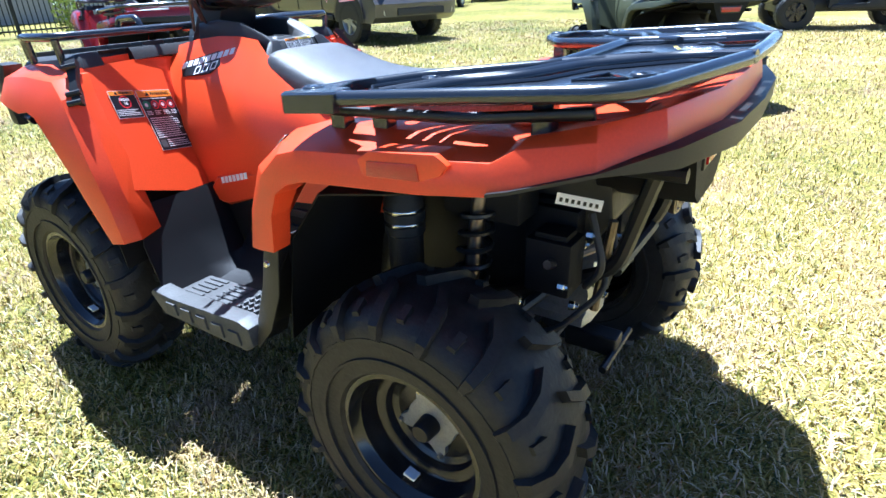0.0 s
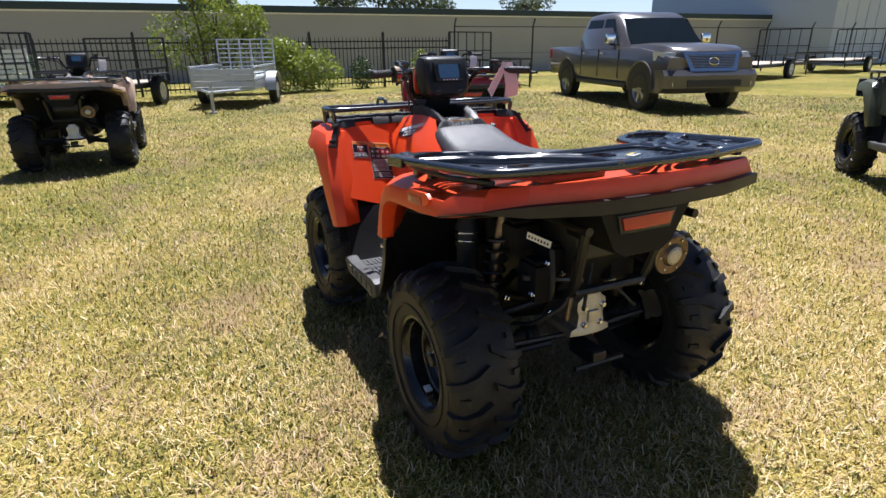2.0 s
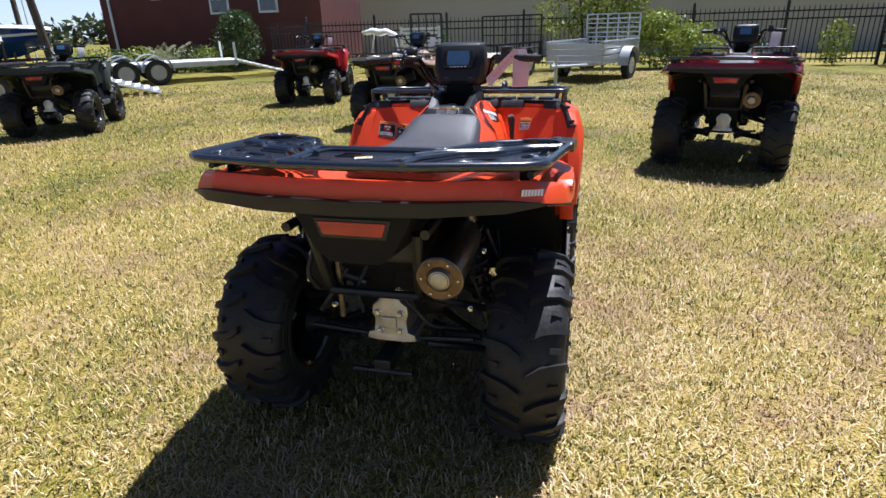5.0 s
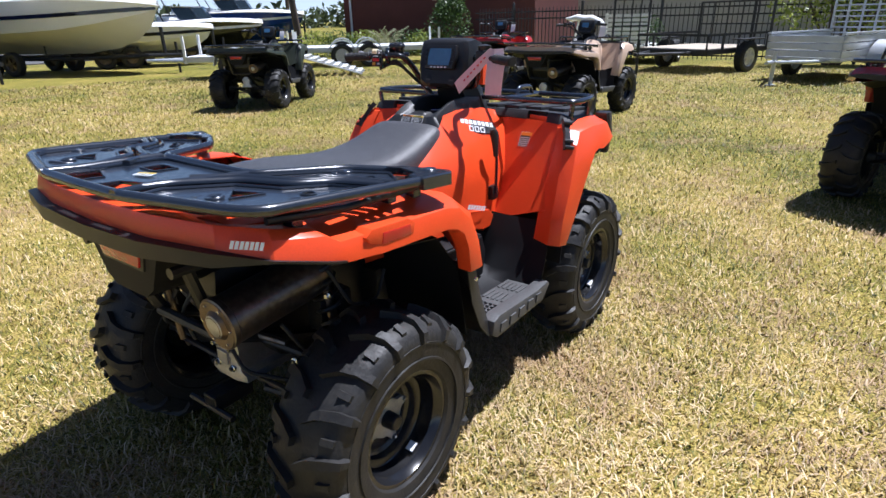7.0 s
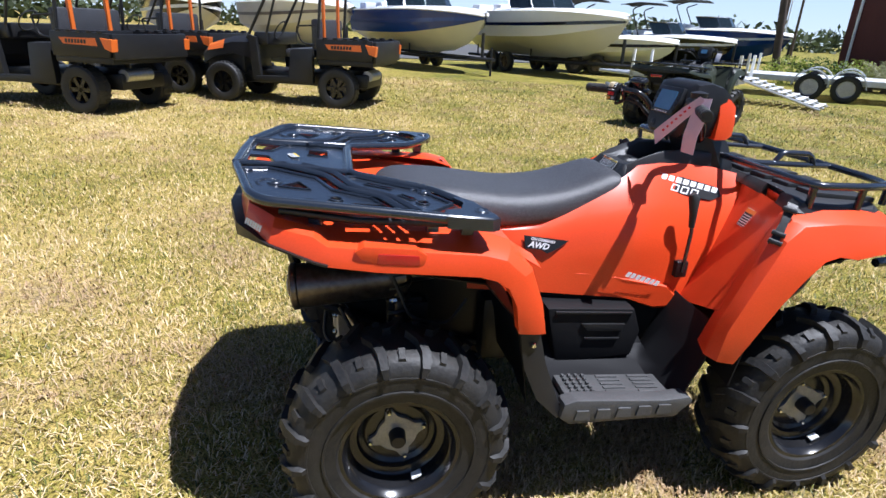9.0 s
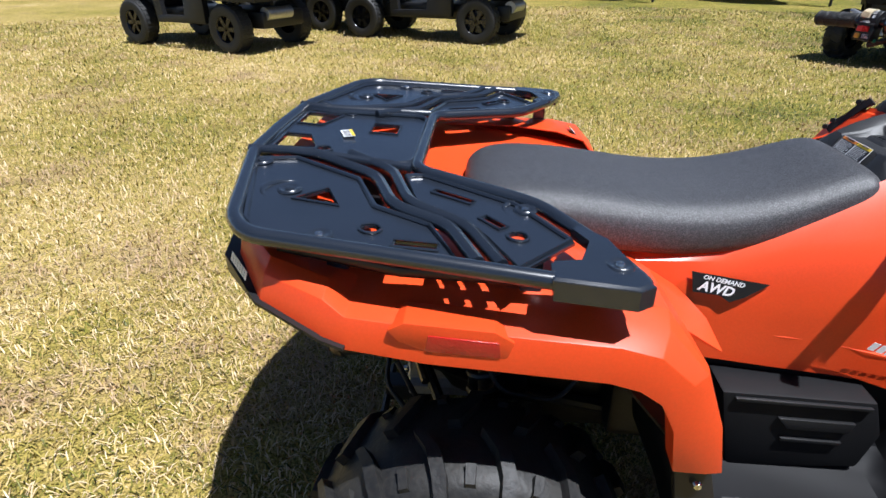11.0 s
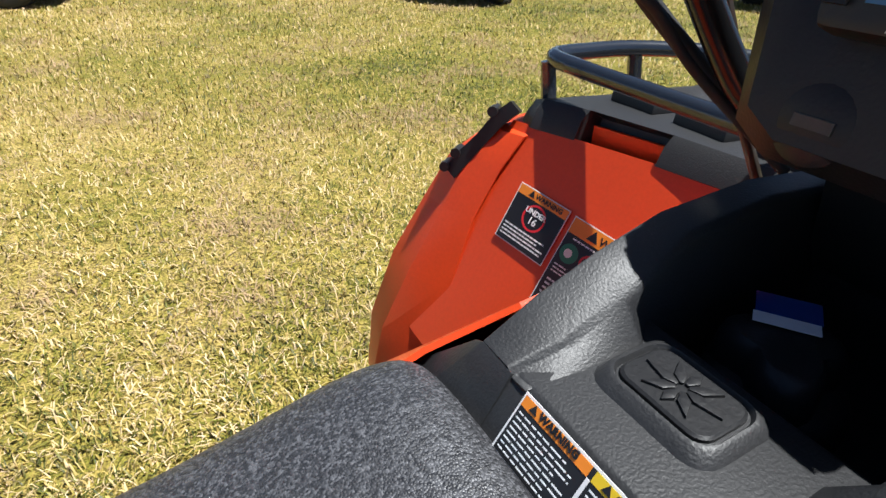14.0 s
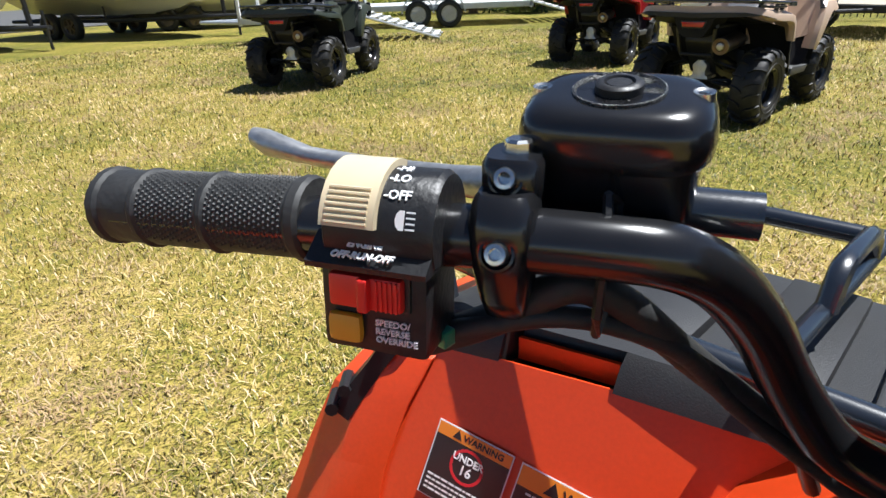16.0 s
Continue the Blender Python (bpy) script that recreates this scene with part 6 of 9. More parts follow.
        secs.append([(x - (zz - 0.5) * -0.035, w * yy - 0.015, zb + h * zz) for yy, zz in half] + [(x - (zz - 0.5) * -0.035, -w * yy - 0.015, zb + h * zz) for yy, zz in half[::-1]])
    rings(bm, secs)
    bevel_sharp(bm, 0.008, 30)
    pod = part("instrument_pod", bm, dark, root, "black plastic instrument pod", smooth=35)
    fr_m = frame_at((0.920, -0.015, 1.168), (0, -1, 0), (0.035, 0, 0.10))
    bm = B()
    prism(bm, [(-0.066, -0.042), (0.066, -0.042), (0.074, 0.0), (0.070, 0.046), (-0.070, 0.046), (-0.074, 0.0)], "z", -0.012, 0.008, 0.006, fr_m)
    bz = part("display_bezel", bm, CHASSIS, pod, "gloss black bezel", smooth=30)
    bm = B()
    prism(bm, [(-0.048, -0.030), (0.048, -0.030), (0.052, 0.0), (0.048, 0.032), (-0.048, 0.032), (-0.052, 0.0)], "z", 0.008, 0.0095, 0.0, fr_m)
    part("display", bm, SCREEN, bz, "instrument display, sky reflection painted in blue")
    if hero:
        for sx in (-1, 1):
            for k in range(4):
                bm = B()
                plate(bm, fr_m, sx * 0.060 - 0.005, sx * 0.060 + 0.005, -0.032 + k * 0.017, -0.022 + k * 0.017, 0.008, 0.0105)
                part("display_button", bm, BLACK, bz)
        for k in range(5):
            bm = B()
            plate(bm, fr_m, -0.035 + k * 0.016, -0.026 + k * 0.016, -0.040, -0.035, 0.008, 0.0095)
            part("display_mark", bm, TAG_WHITE, bz)
    for sy, mt in ((1, WHITE_PRINT), (-1, WHITE_PRINT)):
        bm = B()
        m3 = frame_at((0.922, sy * 0.055 - 0.015, 1.085), (0, -1, 0), (0.02, 0, 0.1))
        lathe(bm, [(0.021, -0.01), (0.021, 0.010), (0.017, 0.012), (0.0, 0.012)], 20, m3 @ Matrix.Rotation(radians(90), 4, "X"))
        kn = part("socket_cover", bm, BLACK, pod, "round black socket cover", smooth=40)
        bm = B()
        plate(bm, m3, -0.010, 0.010, -0.003, 0.003, 0.012, 0.0135)
        part("cover_mark", bm, GREY_PAD, kn)
    if hero or paint in (MAROON, RED):
        bm = B()
        secs = []
        for x, w, zt, zb in ((1.035, 0.116, 1.200, 1.062), (1.08, 0.108, 1.182, 1.060), (1.115, 0.086, 1.160, 1.070)):
            secs.append([(x, y - 0.015, z) for y, z in ((-w, zb), (-w * 1.02, (zt + zb) / 2), (-w * 0.9, zt), (w * 0.9, zt), (w * 1.02, (zt + zb) / 2), (w, zb))])
        rings(bm, secs)
        part("pod_cover", bm, paint, pod, "painted headlamp cover", smooth=35)
    bm = B()
    lathe(bm, [(0.0, 0.0), (0.05, 0.002), (0.062, -0.012), (0.066, -0.04)], 24, Matrix.Translation((1.10, 0, 1.12)) @ Matrix.Rotation(radians(-90), 4, "Z"))
    part("pod_lamp", bm, LAMP_GLASS, pod, "round headlamp", smooth=40)
    # price tag tied to the bar
    bm = B()
    base = Vector((0.868, -0.275, 1.197)) if hero else Vector((0.90, -0.25, 1.16))
    if hero:
        sheet(bm, [[base + Vector((0.0, 0.01, 0.006)), base + Vector((0.0, -0.045, 0.010))], [base + Vector((-0.022, 0.008, -0.045)), base + Vector((-0.018, -0.062, -0.040))], [base + Vector((-0.034, 0.006, -0.095)), base + Vector((-0.036, -0.064, -0.09))], [base + Vector((-0.030, 0.010, -0.145)), base + Vector((-0.034, -0.058, -0.142))]], 0.0008)
        sheet(bm, [[base + Vector((-0.005, 0.004, 0.012)), base + Vector((0.0, -0.022, 0.000))], [base + Vector((-0.030, 0.045, -0.028)), base + Vector((-0.030, 0.030, -0.064))], [base + Vector((-0.055, 0.100, -0.085)), base + Vector((-0.055, 0.080, -0.122))], [base + Vector((-0.062, 0.118, -0.105)), base + Vector((-0.062, 0.098, -0.142))]], 0.0008)
    else:
        sheet(bm, [[base, base + Vector((0, -0.08, 0.01))], [base + Vector((-0.03, 0, -0.06)), base + Vector((-0.03, -0.085, -0.05))], [base + Vector((-0.04, 0.01, -0.14)), base + Vector((-0.045, -0.07, -0.13))]], 0.0008)
    part("paper_tag", bm, TAG_PAPER if hero else TAG_WHITE, root, "pale paper price tag tied to the handlebar", smooth=60)
    if hero:
        bm = B()
        q2 = frame_at(base + Vector((-0.046, 0.055, -0.070)), (-0.05, 0.110, -0.125), (-0.004, -0.018, 0.036)) @ Matrix.Translation((-0.01, 0, 0.002))
        for k in range(7):
            plate(bm, q2, -0.06 + k * 0.017, -0.052 + k * 0.017, -0.003, 0.003, 0.001, 0.0014)
        part("fine_print", bm, DECAL_RED, root)
        # gear lever on the right
        bm = B()
        tube(bm, [(0.925, -0.262, 0.665), (0.93, -0.262, 0.80), (0.925, -0.255, 0.86)], 0.006, 8)
        gl = part("gear_lever", bm, RACK, root, "black gear lever", smooth=45)
        bm = B()
        tube(bm, [(0.929, -0.258, 0.815), (0.927, -0.256, 0.86), (0.922, -0.254, 0.905), (0.915, -0.252, 0.92)], [0.009, 0.012, 0.017, 0.011], 14)
        part("gear_knob", bm, RUBBER, gl, "black gear knob", smooth=60)
        bm = B()
        box(bm, 0.905, 0.945, -0.262, -0.238, 0.645, 0.70, 0.006)
        part("gear_gate", bm, BLACK, gl, "", smooth=30)
        # the bar as it sits in its clamps
        side = {"switch_box", "brake_reservoir", "brake_lever", "cable", "brake_hose", "cable_tie", "cable_plug"}
        for ob in root.children:
            kind = ob.name.split(".")[0]
            if kind in side or (kind == "grip" and ob.bound_box[0][1] > 0):
                ob.location = (0.022, 0.011, -0.005)
            elif kind in ("handlebar", "grip", "throttle_block"):
                ob.location = (0.022, -0.011 if kind == "grip" else 0.0, -0.005)


def switch_box(root):
    """The left switch box: rotary light switch, stop switch and override button."""
    u = Vector((0.044, -0.100, 0.0)).normalized()   # along the bar, inward
    c = Vector((0.845, 0.248, 1.172))
    back = Vector((-0.90, -0.40, 0.12)).normalized()
    up = u.cross(back).normalized()
    if up.z < 0:
        up = -up
    m = frame_at(c, u, up)     # x inward along the bar, y up, z towards the rider
    if (m.to_3x3() @ Vector((0, 0, 1))).dot(back) < 0:
        m = m @ Matrix.Rotation(math.pi, 4, "X")
    bm = B()
    box(bm, -0.020, 0.020, -0.034, 0.006, -0.014, 0.016, 0.0025, m)
    # upper round shoulder
    prof = []
    for a in range(-20, 151, 17):
        prof.append((0.0185 * math.cos(radians(a)), 0.010 + 0.0185 * math.sin(radians(a))))
    secs = []
    for x in (-0.0175, -0.0165, 0.0205, 0.0225):
        k = 0.94 if x in (-0.0175, 0.0225) else 1.0
        secs.append([m @ Vector((x, 0.006 + (0.010 + 0.0200 * math.sin(radians(a)) - 0.006) * k, 0.0185 * math.cos(radians(a)) * k)) for a in range(-30, 211, 8)])
    rings(bm, secs)
    sb = part("switch_box", bm, BLACK, root, "black plastic handlebar switch box", smooth=35)
    bm = B()
    rings(bm, [[m @ Vector((x, y, z)) for y, z in ((0.0085, -0.010), (0.0085, 0.0120), (0.0005, 0.0224), (-0.0015, 0.0222), (-0.0015, -0.010))] for x in (-0.022, 0.022)])
    bevel_sharp(bm, 0.0012, 20)
    part("switch_shelf", bm, BLACK, sb, "", smooth=35)
    # light switch
    bm = B()
    secs = []
    for x in (-0.0165, 0.0035):
        secs.append([m @ Vector((x, 0.010 + 0.0225 * math.sin(radians(a)), 0.0212 * math.cos(radians(a)))) for a in range(8, 125, 13)] + [m @ Vector((x, 0.010, 0.0))])
    rings(bm, secs)
    ls = part("light_switch", bm, SWITCH_BEIGE, sb, "beige rocker light switch", smooth=30)
    for k in range(7):
        bm = B()
        a = radians(12 + k * 5.0)
        p = m @ Vector((-0.0065, 0.010 + 0.0228 * math.sin(a), 0.0215 * math.cos(a)))
        tube(bm, [p + (m.to_3x3() @ Vector((-0.0075, 0, 0))), p + (m.to_3x3() @ Vector((0.0075, 0, 0)))], 0.0006, 6)
        part("switch_rib", bm, SWITCH_BEIGE, ls)
    # stop switch
    bm = B()
    box(bm, -0.0165, 0.0145, -0.0165, -0.0025, 0.014, 0.0172, 0.001, m)
    part("switch_recess", bm, CHASSIS, sb)
    bm = B()
    box(bm, -0.0145, 0.0125, -0.0155, -0.0035, 0.015, 0.0205, 0.0015, m)
    ss = part("stop_switch", bm, SWITCH_RED, sb, "red engine stop switch", smooth=30)
    bm = B()
    box(bm, -0.0025, 0.0015, -0.0155, -0.0035, 0.0195, 0.0235, 0.001, m)
    part("switch_ridge", bm, SWITCH_RED, ss)
    for k in range(5):
        bm = B()
        box(bm, 0.0035 + k * 0.0018, 0.0042 + k * 0.0018, -0.0148, -0.0042, 0.0203, 0.0214, 0, m)
        part("switch_rib", bm, SWITCH_RED, ss)
    bm = B()
    box(bm, -0.0165, -0.0035, -0.0300, -0.0190, 0.015, 0.0195, 0.0025, m)
    part("override_button", bm, SWITCH_YELLOW, sb, "yellow override button", smooth=30)
    T = lambda x, y, z=0.0165: m @ Matrix.Translation((x, y, z))
    for i, wd in enumerate(("SPEEDO/", "REVERSE", "OVERRIDE")):
        lettering("switch_word", wd, 0.0034, T(0.001, -0.0225 - i * 0.0032), TAG_WHITE, sb, 0.00002)
    tilt = Matrix.Rotation(radians(-52), 4, "X")
    lettering("switch_word", "ENGINE", 0.0036, m @ Matrix.Translation((-0.001, 0.0046, 0.0178)) @ tilt @ Matrix.Translation((0, 0, 0.0020)), WHITE_PRINT, sb, 0.00008, 0.2, "CENTER")
    lettering("switch_word", "OFF-RUN-OFF", 0.0036, m @ Matrix.Translation((-0.001, 0.0020, 0.0212)) @ tilt @ Matrix.Translation((0, 0, 0.0016)), WHITE_PRINT, sb, 0.00008, 0.2, "CENTER")
    for wd, ang in (("-HI", 80), ("-LO", 62), ("-OFF", 42)):
        a = radians(ang)
        q = m @ Matrix.Translation((0.0045, 0.010 + 0.0201 * math.sin(a), 0.0186 * math.cos(a))) @ Matrix.Rotation(-a * 0.95, 4, "X")
        lettering("switch_word", wd, 0.0046, q @ Matrix.Translation((0, -0.0014, 0.0)), WHITE_PRINT, sb, 0.0001)
    q = m @ Matrix.Translation((0.0125, 0.0165, 0.0178)) @ Matrix.Rotation(radians(-18), 4, "X")
    bm = B()
    prism(bm, [(-0.0005, -0.0032), (0.0010, -0.0032), (0.0022, -0.002), (0.0026, 0.0), (0.0022, 0.002), (0.0010, 0.0032), (-0.0005, 0.0032)], "z", 0.0, 0.0004, 0, q @ Matrix.Rotation(math.pi, 4, "Z"))
    for k in range(4):
        plate(bm, q, 0.0012, 0.0042, -0.0030 + k * 0.0018, -0.0024 + k * 0.0018, 0.0, 0.0004)
    part("lamp_symbol", bm, WHITE_PRINT, sb)


# ---- the quad bike in the middle ----
hero = atv(ORANGE, pose(0, 0, 0), "orange and black quad bike standing on the lawn", hero=True)


def hero_part(name, index=0):
    return [c for c in hero.children if c.name.split(".")[0] == name][index]


def decals():
    # labels on the left leg shield
    ls = hero_part("leg_shield", 0)
    m = frame_at((1.048, 0.421, 0.869), (0.0165, -0.077, -0.011), (0.034, 0.003, 0.069)) @ Matrix.Translation((0, 0, 0.003))
    deck_label(ls, m, 0.0795, 0.077, "under")
    m = frame_at((1.066, 0.337, 0.8555), (0.0165, -0.077, -0.011), (0.034, 0.003, 0.069)) @ Matrix.Translation((0, 0, 0.003))
    deck_label(ls, m, 0.117, 0.176, "big")
    rs = hero_part("leg_shield", 1)
    m = frame_at((1.0895, -0.290, 0.872), (-0.0165, -0.077, 0.004), (0.034, -0.003, 0.069)) @ Matrix.Translation((0, 0, 0.003))
    deck_label(rs, m @ Matrix.Translation((-0.012, 0.012, 0)), 0.078, 0.060, "small")
    for s, idx in ((1, 0), (-1, 1)):
        sp = hero_part("side_panel", idx)
        # model name: slanted dark patch with pale bars
        if s > 0:
            m = frame_at((1.088, 0.150, 0.911), (-0.235, -0.036, 0.055), (-0.03, -0.60, 0.80))
        else:
            m = frame_at((0.853, -0.114, 0.966), (0.235, -0.036, -0.055), (0.03, 0.60, 0.80))
        m = m @ Matrix.Translation((0, 0, 0.0045))
        bm = B()
        if s > 0:
            prism(bm, [(0.0, -0.030), (0.012, -0.056), (0.13, -0.070), (0.21, -0.040), (0.236, -0.004), (0.01, -0.008)], "z", -0.012, 0.0008, 0, m)
        else:
            prism(bm, [(0.0, -0.004), (0.03, -0.034), (0.09, -0.064), (0.20, -0.060), (0.236, -0.036), (0.225, -0.008)], "z", -0.012, 0.0008, 0, m)
        pt = part("model_patch", bm, DECAL_BLACK, sp, "dark slanted model name patch")
        bars_logo(sp, m @ Matrix.Translation((0.0, -0.030, 0.0008)), 0.225, 0.019, 9, WHITE_PRINT)
        bars_logo(sp, m @ Matrix.Translation((0.060, -0.062, 0.0008)), 0.100, 0.025, 3, WHITE_PRINT, 0.3, hollow=True)
        # maker's name low on the panel
        if s > 0:
            m = frame_at((0.865, 0.246, 0.600), (-0.13, -0.002, 0.036), (0, 0.02, 1))
        else:
            m = frame_at((0.735, -0.244, 0.655), (0.13, -0.002, -0.042), (0, -0.02, 1))
        bars_logo(sp, m @ Matrix.Translation((0, 0, 0.0125)), 0.125, 0.018, 7, WHITE_PRINT)
    # drive sticker behind the right side of the seat
    sp = hero_part("side_panel", 1)
    m = frame_at((0.408, -0.190, 0.770), (0.157, -0.022, -0.024), (0.10, 0.20, 0.85)) @ Matrix.Translation((0, 0, 0.006))
    bm = B()
    prism(bm, [(0.003, 0.006), (0.145, 0.012), (0.110, -0.022), (0.086, -0.038), (0.064, -0.029), (0.016, -0.033)], "z", 0, 0.0008, 0, m)
    pt = part("drive_sticker", bm, DECAL_BLACK, sp, "black sticker with white outlined letters")
    lettering("sticker_word", "ON DEMAND", 0.0125, m @ Matrix.Translation((0.026, -0.004, 0.0010)), WHITE_PRINT, pt, 0.0003, 0.2)
    lettering("sticker_word", "AWD", 0.026, m @ Matrix.Translation((0.023, -0.026, 0.0010)), WHITE_PRINT, pt, 0.0008, 0.25)
    # dealer's mark on the right rear corner and pale strip
    rf = hero_part("rear_fender")
    m = frame_at((-0.352, -0.440, 0.912), (0.060, -0.074, -0.010), (0.0, 0.35, 1.0)) @ Matrix.Translation((0, 0, 0.012))
    bars_logo(rf, m, 0.065, 0.016, 7, WHITE_PRINT, 0.2, "white dealer's mark")
    # stickers on the left rear fender
    for org, w, h in (((0.262, 0.505, 0.863), 0.075, 0.020), ((0.240, 0.388, 0.884), 0.066, 0.030)):
        m = frame_at(org, (0.055, 0.012, -0.056), (-0.02, 1.0, 0.0)) @ Matrix.Translation((0, 0, 0.005))
        bm = B()
        plate(bm, m, 0, w, -h / 2, h / 2)
        a = part("fender_sticker", bm, DECAL_BLACK, rf, "black and white fender sticker")
        bm = B()
        plate(bm, m, 0.006, w * 0.6, -h * 0.2, h * 0.2, 0.0012, 0.0018)
        part("sticker_print", bm, WHITE_PRINT, a)
        bm = B()
        plate(bm, m, w * 0.68, w * 0.95, -h * 0.4, h * 0.4, 0.0012, 0.0018)
        part("sticker_print", bm, DECAL_RED if h > 0.025 else GREY_PAD, a)
        bm = B()
        plate(bm, m, 0.0, w, h * 0.5, h * 0.72)
        part("sticker_edge", bm, DECAL_YELLOW if h > 0.025 else WHITE_PRINT, a)


decals()


# ---- other quad bikes on the lawn ----
atv(MAROON, pose(4.09, -1.80, 0, 0, 0, -16), "dark red quad bike with a white price tag")
atv(TAN, pose(6.15, 2.07, 0, 0, 0, -4), "tan and black quad bike", dark=BLACK, top=TAN)
atv(RED, pose(8.56, 4.60, 0, 0, 0, 11), "red and black quad bike by the trailers")
atv(SAGE, pose(4.99, 6.79, 0, 0, 0, 29), "dark green quad bike on the lawn")
atv(OLIVE, pose(0.60, -4.62, 0, 0, 0, -41), "olive green quad bike with a white tag")


# ---- wheels of road vehicles ----
def road_wheel(parent, x, y, z, r, w, side, rim_mat, rim=0.66, spokes=5):
    m = Matrix.Translation((x, y, z)) @ Matrix.Rotation(0 if side > 0 else math.pi, 4, "Z")
    h = w / 2
    bm = B()
    lathe(bm, [(r * rim, -h * 0.8), (r * rim * 1.02, h * 0.85), (r * rim * 0.94, h * 0.7), (r * rim * 0.9, h * 0.25), (0.0, h * 0.25)], 28)
    for k in range(spokes):
        q = Matrix.Rotation(2 * math.pi * k / spokes, 4, "Y")
        prism(bm, [(0.0, -r * 0.07), (r * rim * 0.95, -r * 0.10), (r * rim * 0.95, r * 0.10), (0.0, r * 0.07)], "y", h * 0.3, h * 0.72, 0, q)
    wh = part("wheel", bm, rim_mat, parent, "", smooth=35)
    wh.matrix_basis = m
    bm = B()
    lathe(bm, [(r * rim, -h * 0.85), (r * 0.80, -h), (r * 0.93, -h * 0.92), (r, -h * 0.7), (r, h * 0.7), (r * 0.93, h * 0.92), (r * 0.80, h), (r * rim, h * 0.85)], 32)
    for k in range(30):
        a = 2 * math.pi * k / 30
        q = Matrix.Rotation(a, 4, "Y")
        for sy in (-1, 1):
            box(bm, r - 0.004, r + 0.008, min(sy * h * 0.12, sy * h * 0.78), max(sy * h * 0.12, sy * h * 0.78), -r * 0.045, r * 0.045, 0, q)
    part("tyre", bm, RUBBER, wh, "black rubber tyre", smooth=35)
    return wh


# ---- pickup truck ----
def pickup(place):
    root = tagged(empty("pickup_truck", place), "grey metallic four-door pickup truck parked on the lawn", "pickup truck")
    L0, L1, W = -1.15, 4.65, 0.99      # rear axle at 0, bonnet towards +x

    def body_sections(rows):
        secs = []
        for x, w, zb, zm, zt in rows:
            half = [(w * 0.94, zb), (w, zb + 0.12), (w * 1.01, zm), (w * 0.985, zt - 0.05), (w * 0.95, zt)]
            secs.append([(x, y, z) for y, z in half] + [(x, -y, z) for y, z in half[::-1]])
        return secs
    bm = B()
    rings(bm, body_sections([(-1.20, 0.96, 0.62, 0.85, 1.16), (-1.12, 0.985, 0.56, 0.85, 1.20), (0.95, W, 0.50, 0.86, 1.22), (2.6, W, 0.50, 0.86, 1.22), (3.5, 0.985, 0.50, 0.86, 1.19), (4.2, 0.95, 0.52, 0.86, 1.10), (4.48, 0.88, 0.58, 0.84, 1.02)]))
    bevel_sharp(bm, 0.02, 40)
    body = part("body", bm, TRUCK_PAINT, root, "", smooth=40)
    # raised bonnet
    bm = B()
    secs = []
    for x, w, z in ((2.60, 0.88, 1.20), (2.95, 0.89, 1.235), (3.5, 0.88, 1.235), (4.1, 0.82, 1.205), (4.36, 0.74, 1.15), (4.46, 0.66, 1.08)):
        secs.append([(x, -w, z - 0.08), (x, -w * 0.92, z + 0.02), (x, -w * 0.4, z + 0.05), (x, w * 0.4, z + 0.05), (x, w * 0.92, z + 0.02), (x, w, z - 0.08)])
    rings(bm, secs)
    part("bonnet", bm, TRUCK_PAINT, root, "", smooth=50)
    # cab
    bm = B()
    secs = []
    for z, x0, x1, w in ((1.16, 0.50, 3.02, 0.985), (1.40, 0.55, 2.72, 0.955), (1.82, 0.72, 2.26, 0.835), (1.90, 0.86, 2.10, 0.76), (1.93, 1.02, 1.96, 0.62)):
        secs.append([(x0, -w * 0.92, z), (x0, w * 0.92, z), (x0 + 0.2, w, z), (x1 - 0.3, w, z), (x1, w * 0.86, z), (x1, -w * 0.86, z), (x1 - 0.3, -w, z), (x0 + 0.2, -w, z)])
    rings(bm, secs)
    bevel_sharp(bm, 0.02, 35)
    cab = part("cab", bm, TRUCK_PAINT, root, "", smooth=40)
    for s in (1, -1):
        for a, b, c, d in (((0.78, 1.24), (1.70, 1.24), (1.70, 1.79), (0.98, 1.79)), ((1.78, 1.24), (2.70, 1.24), (2.20, 1.79), (1.78, 1.79))):
            bm = B()
            pts = []
            for x, z in (a, b, c, d):
                w = 0.98 - (z - 1.16) / 0.68 * 0.14
                pts.append((x, s * (w + 0.008), z))
            vs = [bm.verts.new(p) for p in pts]
            f = bm.faces.new(vs)
            bmesh.ops.solidify(bm, geom=[f], thickness=0.02)
            part("side_window", bm, DARK_GLASS, cab, "dark tinted side window")
        # mirror, handles, lamps
        bm = B()
        box(bm, 2.50, 2.62, s * 1.02 if s > 0 else -1.22, s * 1.22 if s > 0 else -1.02, 1.28, 1.48, 0.03)
        mr = part("wing_mirror", bm, CHROME, root, "chrome wing mirror", smooth=40)
        bm = B()
        box(bm, 2.46, 2.56, min(s * 0.92, s * 1.10), max(s * 0.92, s * 1.10), 1.24, 1.28, 0.01)
        part("mirror_arm", bm, CHASSIS, mr)
        for xx in (0.98, 1.90):
            bm = B()
            box(bm, xx, xx + 0.16, min(s * 1.0, s * 1.03), max(s * 1.0, s * 1.03), 1.06, 1.10, 0.008)
            part("door_handle", bm, CHROME, root, "chrome door handle", smooth=40)
        bm = B()
        for xx in (0.86, 1.78, 2.74):
            box(bm, xx, xx + 0.012, min(s * 0.985, s * 1.003), max(s * 0.985, s * 1.003), 0.58, 1.16)
        part("door_gap", bm, CHASSIS, root)
        bm = B()
